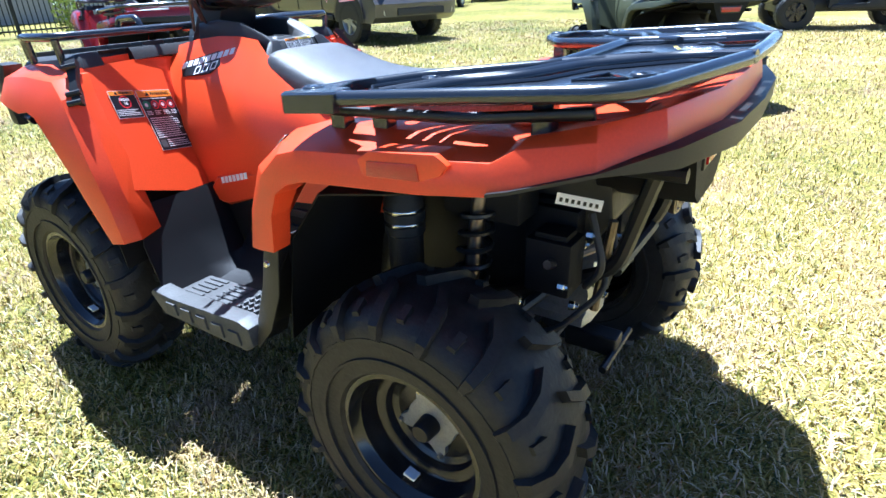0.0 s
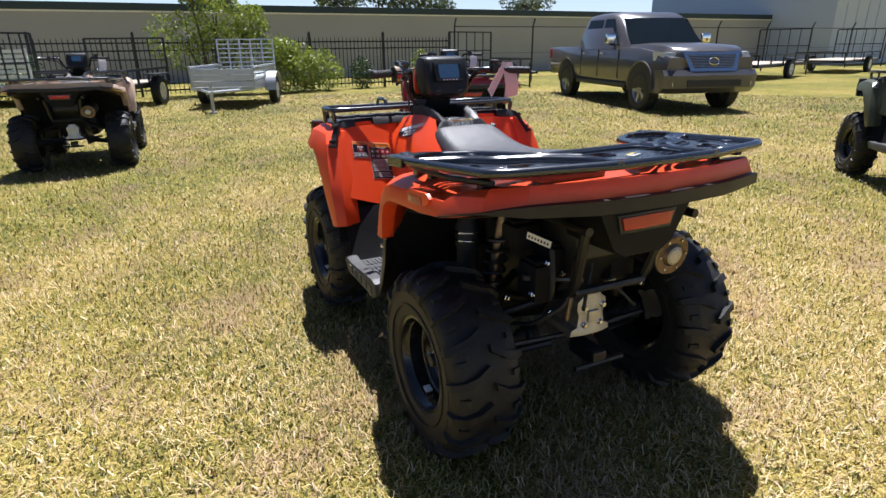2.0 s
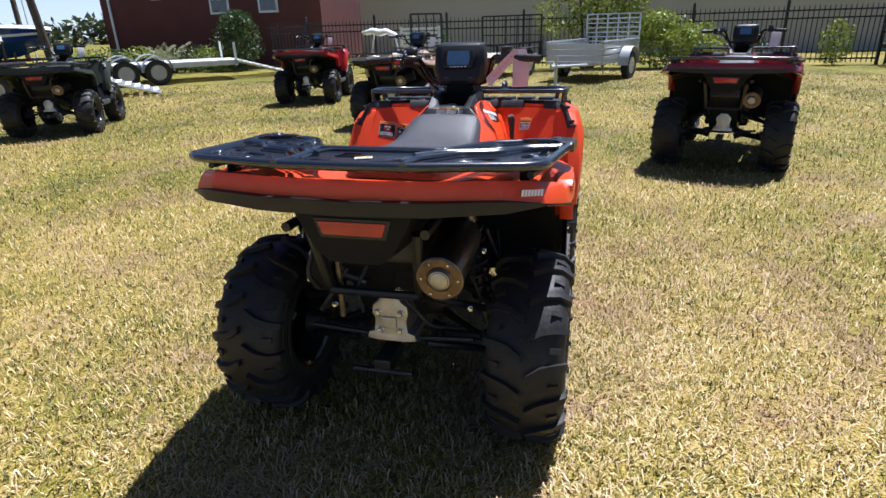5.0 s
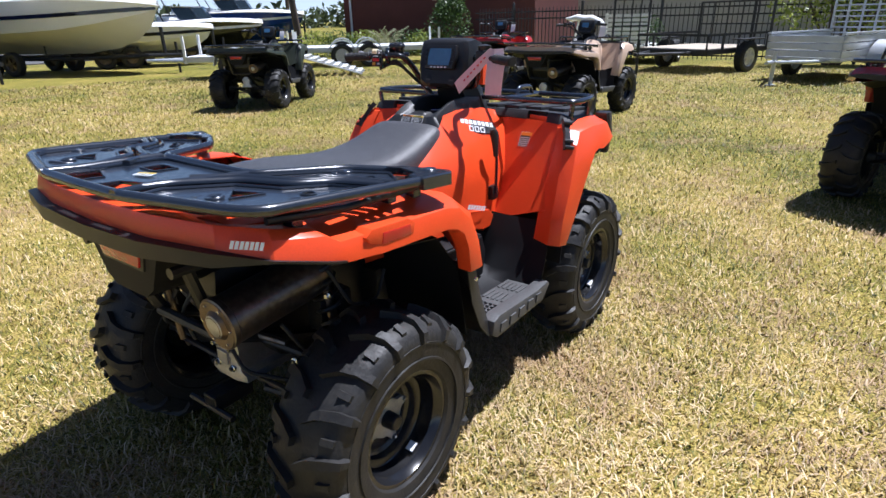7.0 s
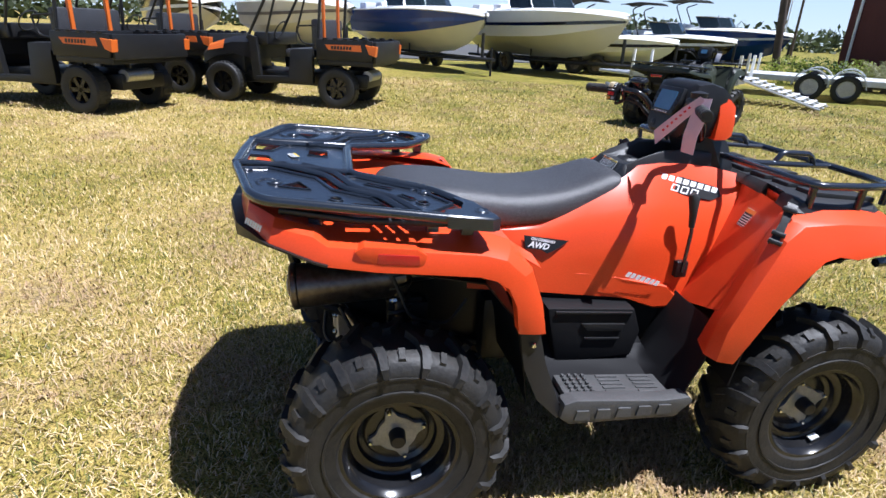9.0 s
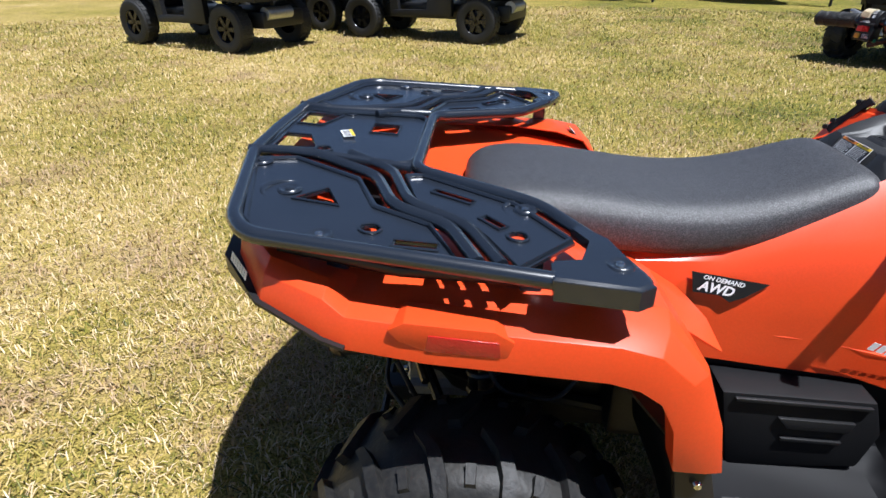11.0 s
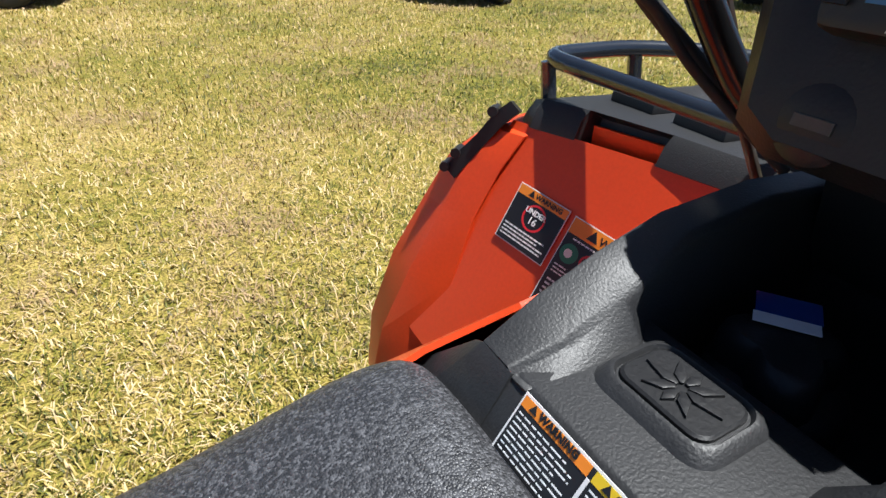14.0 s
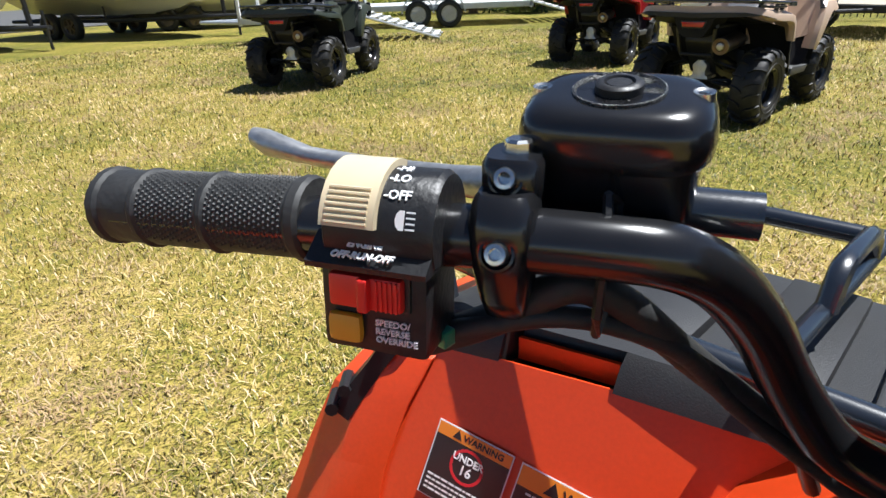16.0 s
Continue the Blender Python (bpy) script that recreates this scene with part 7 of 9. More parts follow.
        rings(bm, [[(4.28, s * 0.62, 0.92), (4.46, s * 0.62, 0.93), (4.36, s * 0.90, 0.95), (4.08, s * 0.965, 0.97)], [(4.26, s * 0.62, 1.12), (4.42, s * 0.62, 1.10), (4.30, s * 0.90, 1.12), (4.04, s * 0.965, 1.12)]])
        part("headlamp", bm, LAMP_GLASS, root, "clear headlamp")
        bm = B()
        box(bm, -1.22, -1.08, min(s * 0.86, s * 0.99), max(s * 0.86, s * 0.99), 0.92, 1.16, 0.02)
        part("tail_lamp", bm, REFLECTOR, root, "red tail lamp")
        # dark wheel arch with lip
        for xx in (0.0, 3.70):
            bm = B()
            lathe(bm, [(0.47, s * 0.70), (0.47, s * 1.0), (0.50, s * 1.015), (0.50, s * 0.9)], 20, Matrix.Translation((xx, 0, 0.46)), 0, math.pi)
            part("wheel_arch", bm, TRUCK_PAINT, root, "", smooth=40)
            bm = B()
            lathe(bm, [(0.0, s * 1.004), (0.47, s * 1.004)], 20, Matrix.Translation((xx, 0, 0.46)), -0.2, math.pi + 0.2)
            part("arch_void", bm, CHASSIS, root)
            road_wheel(root, xx, s * 0.88, 0.40, 0.40, 0.27, s, BRIGHT if False else ALUMINIUM, 0.60, 5)
        bm = B()
        box(bm, 0.6, 3.1, min(s * 0.93, s * 0.985), max(s * 0.93, s * 0.985), 0.40, 0.50, 0.02)
        part("sill", bm, CHASSIS, root)
    # windscreen
    bm = B()
    vs = [bm.verts.new(p) for p in ((3.01, -0.84, 1.20), (3.01, 0.84, 1.20), (2.30, 0.715, 1.80), (2.30, -0.715, 1.80))]
    f = bm.faces.new(vs)
    bmesh.ops.solidify(bm, geom=[f], thickness=-0.02)
    part("windscreen", bm, DARK_GLASS, cab, "tinted windscreen")
    # grille and bumpers
    def leaning(bm, w0, w1, z0, z1, off, thick):
        """A slab across the nose, leaning back towards its top."""
        xx = lambda z: 4.60 - 0.42 * (z - 0.78) + off
        rings(bm, [[(xx(z) - thick, -w, z), (xx(z), -w * 0.96, z), (xx(z), w * 0.96, z), (xx(z) - thick, w, z)] for z, w in ((z0, w0), (z1, w1))])
        return bm
    bm = leaning(B(), 0.50, 0.62, 0.78, 1.13, 0.0, 0.14)
    bevel_sharp(bm, 0.015, 30)
    gr = part("grille", bm, CHROME, root, "chrome grille surround", smooth=35)
    part("grille_back", leaning(B(), 0.42, 0.52, 0.84, 1.07, 0.004, 0.05), CHASSIS, gr)
    for k in range(8):
        z = 0.852 + k * 0.028
        part("grille_bar", leaning(B(), 0.425 + k * 0.012, 0.428 + k * 0.012, z, z + 0.012, 0.012, 0.03), ALUMINIUM, gr)
    bm = B()
    lathe(bm, [(0.075, 0.0), (0.085, 0.012), (0.095, 0.0)], 20, Matrix.Translation((4.565, 0, 0.955)) @ Matrix.Rotation(radians(23), 4, "Y").inverted() @ Matrix.Rotation(radians(-90), 4, "Z") @ Matrix.Diagonal((1.2, 1, 0.85, 1)))
    part("oval_badge", bm, CHROME, gr, "oval chrome badge", smooth=40)
    bm = B()
    secs = []
    for z, x in ((0.38, 4.52), (0.48, 4.64), (0.70, 4.66), (0.80, 4.58)):
        secs.append([(4.1, -0.98, z), (x - 0.12, -0.97, z), (x, -0.72, z), (x, 0.72, z), (x - 0.12, 0.97, z), (4.1, 0.98, z)])
    rings(bm, secs)
    bp = part("front_bumper", bm, TRUCK_PAINT, root, "", smooth=30)
    bm = B()
    box(bm, 4.60, 4.67, -0.56, 0.56, 0.50, 0.62, 0.01)
    part("bumper_intake", bm, CHASSIS, bp)
    for s in (1, -1):
        bm = B()
        lathe(bm, [(0.0, 0.0), (0.07, 0.004), (0.075, -0.03)], 16, Matrix.Translation((4.60, s * 0.76, 0.56)) @ Matrix.Rotation(radians(-90), 4, "Z"))
        part("fog_lamp", bm, LAMP_GLASS, bp)
    bm = B()
    box(bm, -1.32, -1.15, -0.92, 0.92, 0.52, 0.70, 0.03)
    part("rear_bumper", bm, CHROME, root, "chrome rear bumper")
    bm = B()
    box(bm, -1.0, 4.2, -0.7, 0.7, 0.36, 0.6, 0.05)
    part("underbody", bm, CHASSIS, root)
    return root


pickup(pose(10.73, -9.42, 0, 0, 0, 165.1))


# ---- utility vehicles ----
def utv(place, label, tailgate=True):
    """Two-row-less work vehicle facing +x, rear axle over the origin."""
    root = tagged(empty("utility_vehicle", place), label, "utility vehicle", "utility vehicles in a row")
    for x in (0.0, 2.06):
        for s in (1, -1):
            wheel_ = road_wheel(root, x, s * 0.62, 0.33, 0.33, 0.26, s, RIM, 0.55, 6)
    bm = B()
    box(bm, -0.45, 2.35, -0.42, 0.42, 0.32, 0.55, 0.04)
    box(bm, 1.75, 2.45, -0.5, 0.5, 0.45, 0.85, 0.05)
    part("chassis", bm, CHASSIS, root, "black chassis", smooth=30)
    # bonnet and front guards
    bm = B()
    secs = []
    for x, w, zb, zt in ((1.45, 0.66, 0.72, 1.10), (1.9, 0.64, 0.80, 1.08), (2.3, 0.56, 0.72, 0.98), (2.55, 0.46, 0.60, 0.86)):
        secs.append([(x, -w, zb), (x, -w * 0.98, zt - 0.10), (x, -w * 0.7, zt), (x, w * 0.7, zt), (x, w * 0.98, zt - 0.10), (x, w, zb)])
    rings(bm, secs)
    bevel_sharp(bm, 0.015, 30)
    bn = part("bonnet", bm, BLACK, root, "black plastic bonnet", smooth=35)
    for s in (1, -1):
        bm = B()
        rings(bm, [[(2.05, s * 0.60, 0.98), (2.40, s * 0.50, 0.90), (2.42, s * 0.53, 0.82), (2.05, s * 0.648, 0.88)], [(2.05, s * 0.57, 1.02), (2.40, s * 0.46, 0.93), (2.40, s * 0.50, 0.86), (2.05, s * 0.62, 0.95)]])
        part("bonnet_panel", bm, UTV_ORANGE, bn, "orange panel")
        bm = B()
        prism(bm, [(1.36, 0.40), (1.42, 1.08), (1.56, 1.12), (1.52, 0.40)], "y", s * 0.60, s * 0.68, 0.01)
        part("door_post", bm, BLACK, root)
        bm = B()
        prism(bm, [(0.42, 0.38), (1.50, 0.36), (1.45, 0.46), (0.86, 0.48), (0.80, 0.92), (0.42, 0.94)], "y", s * 0.60, s * 0.70, 0.015)
        part("side_sill", bm, BLACK, root, "black plastic side panel", smooth=30)
        bm = B()
        tube(bm, smooth_path([(1.62, s * 0.60, 1.05), (1.12, s * 0.58, 1.92), (0.28, s * 0.58, 1.94), (0.36, s * 0.60, 0.95)], 0.10), 0.024, 10)
        tube(bm, [(1.30, s * 0.58, 1.05), (1.02, s * 0.58, 1.92)], 0.02, 8)
        part("roll_cage", bm, CHASSIS, root, "black roll cage tube", smooth=45)
        bm = B()
        tube(bm, smooth_path([(0.42, s * 0.62, 1.0), (0.62, s * 0.64, 1.02), (0.72, s * 0.64, 1.28), (0.40, s * 0.62, 1.30)], 0.08), 0.014, 8)
        part("hip_bar", bm, CHASSIS, root, "", smooth=45)
        # orange seat belt
        bm = B()
        box(bm, 0.33, 0.37, min(s * 0.30, s * 0.36), max(s * 0.30, s * 0.36), 1.0, 1.75)
        part("seat_belt", bm, UTV_ORANGE, root, "orange seat belt")
    bm = B()
    tube(bm, [(0.28, -0.58, 1.94), (0.28, 0.58, 1.94)], 0.022, 8)
    tube(bm, [(1.10, -0.58, 1.92), (1.10, 0.58, 1.92)], 0.022, 8)
    part("roof_bar", bm, CHASSIS, root, "", smooth=45)
    bm = B()
    box(bm, 0.45, 0.95, -0.58, 0.58, 0.78, 0.92, 0.05)
    box(bm, 0.36, 0.48, -0.58, 0.58, 0.92, 1.40, 0.05)
    part("bench_seat", bm, SEAT, root, "dark grey bench seat", smooth=40)
    bm = B()
    lathe(bm, [(0.155, -0.012), (0.17, 0.0), (0.155, 0.012), (0.14, 0.0), (0.155, -0.012)], 20, Matrix.Translation((1.16, 0.30, 1.20)) @ Matrix.Rotation(radians(60), 4, "Y") @ Matrix.Rotation(radians(90), 4, "X"))
    part("steering_wheel", bm, RUBBER, root, "", smooth=60)
    bm = B()
    box(bm, 1.25, 1.50, -0.60, 0.60, 0.95, 1.16, 0.04)
    part("dashboard", bm, BLACK, root, "", smooth=30)
    # cargo box
    bm = B()
    for s in (1, -1):
        box(bm, -0.64, 0.32, min(s * 0.68, s * 0.76), max(s * 0.68, s * 0.76), 0.78, 1.10, 0.015)
        for k in range(5):
            box(bm, -0.56 + k * 0.17, -0.48 + k * 0.17, min(s * 0.67, s * 0.77), max(s * 0.67, s * 0.77), 1.09, 1.125, 0.01)
    box(bm, 0.26, 0.32, -0.72, 0.72, 0.78, 1.10, 0.01)
    box(bm, -0.64, 0.32, -0.72, 0.72, 0.70, 0.79, 0.01)
    bx = part("cargo_box", bm, BLACK, root, "black plastic cargo box", smooth=30)
    bm = B()
    box(bm, -0.69, -0.63, -0.72, 0.72, 0.76, 1.09, 0.015)
    part("tailgate", bm, BLACK, bx, "black tailgate", smooth=30)
    for s in (1, -1):
        bm = B()
        prism(bm, [(-0.46, 0.93), (-0.44, 1.03), (0.16, 1.02), (0.10, 0.94)], "y", s * 0.755, s * 0.768, 0.0)
        pn = part("side_flash", bm, UTV_ORANGE, bx, "orange side flash")
        bars_logo(pn, frame_at((-0.36 if s < 0 else 0.06, s * 0.770, 0.955), (s * -1.0, 0, 0), (0, 0, 1)), 0.36, 0.05, 7, DECAL_BLACK, 0.1, "dark maker's mark")
        bm = B()
        prism(bm, [(-0.69, 0.86), (-0.71, 1.02), (-0.52, 1.04), (-0.58, 0.90)], "y", s * 0.66, s * 0.772, 0.008)
        part("tail_lamp", bm, UTV_ORANGE, bx, "orange-red corner lamp")
    bm = B()
    tube(bm, [(-0.42, -0.15, 0.52), (-0.42, 0.35, 0.52)], 0.09, 14)
    part("silencer", bm, ALUMINIUM, root, "aluminium silencer", smooth=45)
    return root


utv(pose(0.12, 8.90, 0, 0, 0, 158.7), "black work utility vehicle with orange flashes")
utv(pose(-3.35, 7.87, 0, 0, 0, 154.3), "black work utility vehicle with orange panels and cargo box")
utv(pose(-2.70, 10.53, 0, 0, 0, 158), "black work utility vehicle parked behind another")
utv(pose(-1.30, -13.6, 0, 0, 0, 20), "black work utility vehicle at the lawn's edge")


# ---- trailers ----
def silver_trailer(place):
    """Box trailer; tongue towards -x, box from 0 to 2.4."""
    root = tagged(empty("box_trailer", place), "galvanised box trailer with an upright mesh ramp gate", "trailer")
    L, W, z0, z1 = 2.40, 0.69, 0.46, 0.86
    bm = B()
    box(bm, 0, L, -W, W, z0 - 0.06, z0, 0.01)
    bed = part("bed", bm, GALV, root)
    for s in (1, -1):
        for k in range(3):
            bm = B()
            zz = z0 + 0.005 + k * 0.132
            box(bm, 0, L, min(s * (W - 0.03), s * W), max(s * (W - 0.03), s * W), zz, zz + 0.118, 0.012)
            part("side_rail", bm, GALV, root, "ribbed side board")
        bm = B()
        box(bm, 0, L, min(s * (W - 0.05), s * (W + 0.02)), max(s * (W - 0.05), s * (W + 0.02)), z1, z1 + 0.04, 0.006)
        part("top_rail", bm, GALV, root)
        bm = B()
        secs = []
        for a in range(0, 181, 20):
            r0, r1 = 0.40, 0.42
            c, s2 = math.cos(radians(a)), math.sin(radians(a))
            secs.append([(1.35 + r0 * c, s * (W + 0.02), 0.33 + r0 * s2), (1.35 + r1 * c, s * (W + 0.02), 0.33 + r1 * s2), (1.35 + r1 * c, s * (W + 0.26), 0.33 + r1 * s2), (1.35 + r0 * c, s * (W + 0.26), 0.33 + r0 * s2)])
        rings(bm, secs)
        part("mudguard", bm, GALV, root, "", smooth=40)
        road_wheel(root, 1.35, s * (W + 0.14), 0.31, 0.31, 0.19, s, WHITE, 0.62, 6)
    for k in range(3):
        bm = B()
        zz = z0 + 0.005 + k * 0.132
        box(bm, 0, 0.03, -W, W, zz, zz + 0.118, 0.012)
        part("front_rail", bm, GALV, root, "ribbed front board")
    bm = B()
    for s in (1, -1):
        tube(bm, [(0.3, s * 0.6, 0.40), (-0.95, s * 0.04, 0.42)], 0.03, 8)
    tube(bm, [(-1.15, 0, 0.42), (-0.9, 0, 0.42)], 0.035, 8)
    part("tongue", bm, GALV, root, "", smooth=40)
    bm = B()
    tube(bm, [(-0.90, 0.0, 0.02), (-0.90, 0.0, 0.60)], 0.035, 10)
    box(bm, -0.97, -0.83, -0.07, 0.07, 0.012, 0.03, 0.005)
    part("jack", bm, GALV, root, "galvanised jack stand", smooth=40)
    # ramp gate
    gate = B()
    for y in [(-W + 2 * W * k / 5) for k in range(6)]:
        box(gate, L - 0.02, L + 0.02, y - 0.016, y + 0.016, z0, z0 + 1.02)
    for k in range(10):
        z = z0 + 0.04 + k * 0.108
        box(gate, L - 0.015, L + 0.015, -W, W, z - 0.014, z + 0.014)
    part("ramp_gate", gate, GALV, root, "galvanised mesh ramp gate")
    return root


silver_trailer(pose(12.27, -0.17, 0, 0, 0, -21.4))


def mesh_gate(name, w, h, mtl, parent, m, bars=5, cross=2):
    bm = B()
    for z in (0.0, h):
        box(bm, -0.02, 0.02, -w / 2, w / 2, z - 0.02, z + 0.02, 0, m)
    gate = part(name, bm, mtl, parent, "black mesh ramp gate")
    for k in range(bars + 1):
        bm = B()
        y = -w / 2 + w * k / bars
        t = 0.022 if k in (0, bars) else 0.013
        box(bm, -t, t, y - t, y + t, 0, h, 0, m)
        part("gate_bar", bm, mtl, gate)
    for k in range(1, cross):
        bm = B()
        box(bm, -0.016, 0.016, -w / 2, w / 2, h * k / cross - 0.016, h * k / cross + 0.016, 0, m)
        part("gate_rail", bm, mtl, gate)
    return gate


def black_trailer(place, label, length=3.7, gate_h=1.25, front_gate=False):
    root = tagged(empty("utility_trailer", place), label, "trailer", "black utility trailers")
    W = 0.95
    bm = B()
    for s in (1, -1):
        box(bm, 0, length, min(s * (W - 0.06), s * W), max(s * (W - 0.06), s * W), 0.42, 0.52)
        box(bm, 0, length, min(s * (W - 0.04), s * W), max(s * (W - 0.04), s * W), 0.80, 0.85)
        for k in range(5):
            xx = length * k / 4
            box(bm, max(0, xx - 0.02), xx + 0.02, min(s * (W - 0.04), s * W), max(s * (W - 0.04), s * W), 0.5, 0.82)
        tube(bm, [(0.5, s * 0.8, 0.45), (-1.1, s * 0.04, 0.45)], 0.035, 8)
    box(bm, -0.02, 0.04, -W, W, 0.42, 0.52)
    box(bm, -0.02, 0.02, -W, W, 0.80, 0.85)
    part("frame", bm, FENCE_BLACK, root, "black steel angle frame")
    for k in range(8):
        bm = B()
        y = -W + 0.08 + k * 0.225
        box(bm, 0.02, length, y, y + 0.21, 0.505, 0.54, 0.004)
        part("deck_board", bm, mat_board, root)
    mesh_gate("ramp_gate", 2 * W, gate_h, FENCE_BLACK, root, Matrix.Translation((length + 0.03, 0, 0.5)))
    if front_gate:
        mesh_gate("ramp_gate", 0.9, gate_h + 0.2, FENCE_BLACK, root, Matrix.Translation((0.36, 1.50, 0.40)) @ Matrix.Rotation(radians(62), 4, "Z"), 4)
    for s in (1, -1):
        road_wheel(root, length * 0.55, s * (W + 0.14), 0.33, 0.33, 0.2, s, WHITE, 0.6, 6)
        bm = B()
        box(bm, length * 0.55 - 0.42, length * 0.55 + 0.42, min(s * W, s * (W + 0.26)), max(s * W, s * (W + 0.26)), 0.70, 0.73, 0.01)
        part("mudguard", bm, FENCE_BLACK, root)
    bm = B()
    tube(bm, [(-0.95, 0.1, 0.014), (-0.95, 0.1, 0.75)], 0.03, 8)
    part("jack", bm, FENCE_BLACK, root)
    return root


mat_board = mat("weathered_deck_board", (0.42, 0.36, 0.28), 0.8, var=0.2, scale=5, bump=0.2, bscale=30)
black_trailer(pose(13.37, 2.56, 0, 0, 0, -22), "black steel utility trailer with mesh ramp gates", 2.3, 1.02, True)
black_trailer(pose(15.1, -9.4, 0, 0, 0, 12), "small black utility trailer behind the pickup", 2.0, 1.2)
black_trailer(pose(13.2, -17.4, 0, 0, 0, -75), "long black utility trailer beside the wire fence", 4.5, 1.25)
black_trailer(pose(14.2, -24.0, 0, 0, 0, -75), "long black utility trailer beside the wire fence", 5.0, 1.3)


def slat_trailer(place):
    root = tagged(empty("flat_trailer", place), "white trailer with an upright slatted ramp and a covered load", "trailer")
    for k in range(9):
        bm = B()
        box(bm, -0.02, 0.02, -0.60, 0.60, 0.30 + k * 0.114, 0.375 + k * 0.114, 0.005)
        part("ramp_slat", bm, WHITE, root)
    bm = B()
    for s in (1, -1):
        box(bm, 0.0, 0.06, s * 0.58 - 0.03, s * 0.58 + 0.03, 0.3, 1.32)
        box(bm, 0.0, 2.6, s * 1.0 - 0.04, s * 1.0 + 0.04, 0.36, 0.46)
    box(bm, 0.0, 2.6, -1.0, 1.0, 0.40, 0.44)
    part("frame", bm, WHITE, root, "white steel frame")
    for s in (1, -1):
        road_wheel(root, 1.2, s * 1.1, 0.3, 0.3, 0.2, s, WHITE, 0.6, 6)
    bm = B()
    box(bm, 0.3, 1.3, 0.75, 2.0, 0.32, 0.42, 0.02)
    tube(bm, [(0.4, 0.8, 0.014), (0.4, 0.8, 0.4)], 0.04, 8)
    tube(bm, [(1.1, 1.9, 0.014), (1.1, 1.9, 0.4)], 0.04, 8)
    part("side_rack", bm, WHITE, root)
    bm = B()
    secs = []
    for t, w, z in ((0.80, 0.05, 1.02), (0.95, 0.16, 1.10), (1.20, 0.15, 1.20), (1.40, 0.20, 1.16), (1.65, 0.17, 1.22), (1.85, 0.12, 1.18), (2.0, 0.04, 1.20)):
        secs.append([(0.6 + w * math.cos(2 * math.pi * i / 12), t, z + (0.55 + 0.25 * noise.noise(Vector((t * 3, i, 0)))) * w * math.sin(2 * math.pi * i / 12)) for i in range(12)])
    rings(bm, secs)
    tube(bm, [(0.6, 0.8, 0.4), (0.6, 0.95, 1.1)], 0.03, 8)
    tube(bm, [(0.6, 1.75, 0.4), (0.6, 1.6, 1.15)], 0.03, 8)
    part("canvas_cover", bm, mat("pale_canvas", (0.62, 0.62, 0.60), 0.8, var=0.1, scale=6, bump=0.3, bscale=20), root, "pale canvas cover", smooth=60)
    return root


slat_trailer(pose(15.5, 4.36, 0, 0, 0, 2))


def car_trailer(place, label, length=4.9, half=1.0, axles=(2.2, 3.0)):
    """Low aluminium transporter with a loading ramp; ramp at -x."""
    root = tagged(empty("car_trailer", place), label, "trailer", "low aluminium trailers")
    bm = B()
    for s in (1, -1):
        box(bm, 0, length, s * half - 0.05, s * half + 0.05, 0.42, 0.56, 0.01)
    for k in range(7):
        box(bm, 0.02 + k * length / 6.3, 0.10 + k * length / 6.3, -half, half, 0.42, 0.52)
    part("frame", bm, GALV, root, "aluminium frame")
    for k in range(10):
        bm = B()
        box(bm, 0.0, length, half * (-0.95 + k * 0.19), half * (-0.78 + k * 0.19), 0.525, 0.555)
        part("deck_plank", bm, WHITE, root)
    for s in (1, -1):
        for x in axles:
            road_wheel(root, x, s * (half + 0.18), 0.33, 0.33, 0.21, s, ALUMINIUM, 0.62, 5)
            bm = B()
            secs = []
            for a in range(0, 181, 20):
                c, q = math.cos(radians(a)), math.sin(radians(a))
                secs.append([(x + 0.40 * c, s * (half + 0.06), 0.36 + 0.38 * q), (x + 0.43 * c, s * (half + 0.06), 0.36 + 0.41 * q), (x + 0.43 * c, s * (half + 0.32), 0.36 + 0.41 * q), (x + 0.40 * c, s * (half + 0.32), 0.36 + 0.38 * q)])
            rings(bm, secs)
            part("mudguard", bm, GALV, root, "", smooth=40)
        for x in (0.05, length - 0.05):
            bm = B()
            box(bm, x - 0.03, x + 0.03, s * (half + 0.02) - 0.03, s * (half + 0.02) + 0.03, 0.4, 1.05)
            part("corner_post", bm, WHITE, root)
        bm = B()
        tube(bm, [(length, s * half * 0.9, 0.46), (length + 1.1, 0.0, 0.46)], 0.04, 8)
        part("tongue", bm, GALV, root)
    for x0, x1, z0, z1 in ((0.0, -1.7, 0.54, 0.04),):
        ramp = B()
        for s in (1, -1):
            for y in (0.03, half * 0.92):
                tube(ramp, [(x0, s * y, z0), (x1, s * y, z1)], 0.03, 6)
        rp = part("ramp", ramp, GALV, root, "lowered aluminium ramp")
        for k in range(9):
            t = (k + 0.5) / 9
            x, z = x0 + (x1 - x0) * t, z0 + (z1 - z0) * t
            for s in (1, -1):
                bm = B()
                box(bm, x - 0.06, x + 0.06, min(s * 0.005, s * half * 0.94), max(s * 0.005, s * half * 0.94), z + 0.015, z + 0.045, 0.005)
                part("ramp_rung", bm, WHITE, rp)
    return root


car_trailer(pose(9.35, 10.75, 0, 0, 0, 130), "small aluminium trailer with a lowered slatted ramp", 2.6, 0.58, (1.4,))
car_trailer(pose(14.8, 10.3, 0, 0, 0, 135), "low aluminium car trailer with two axles and a lowered ramp", 4.6)


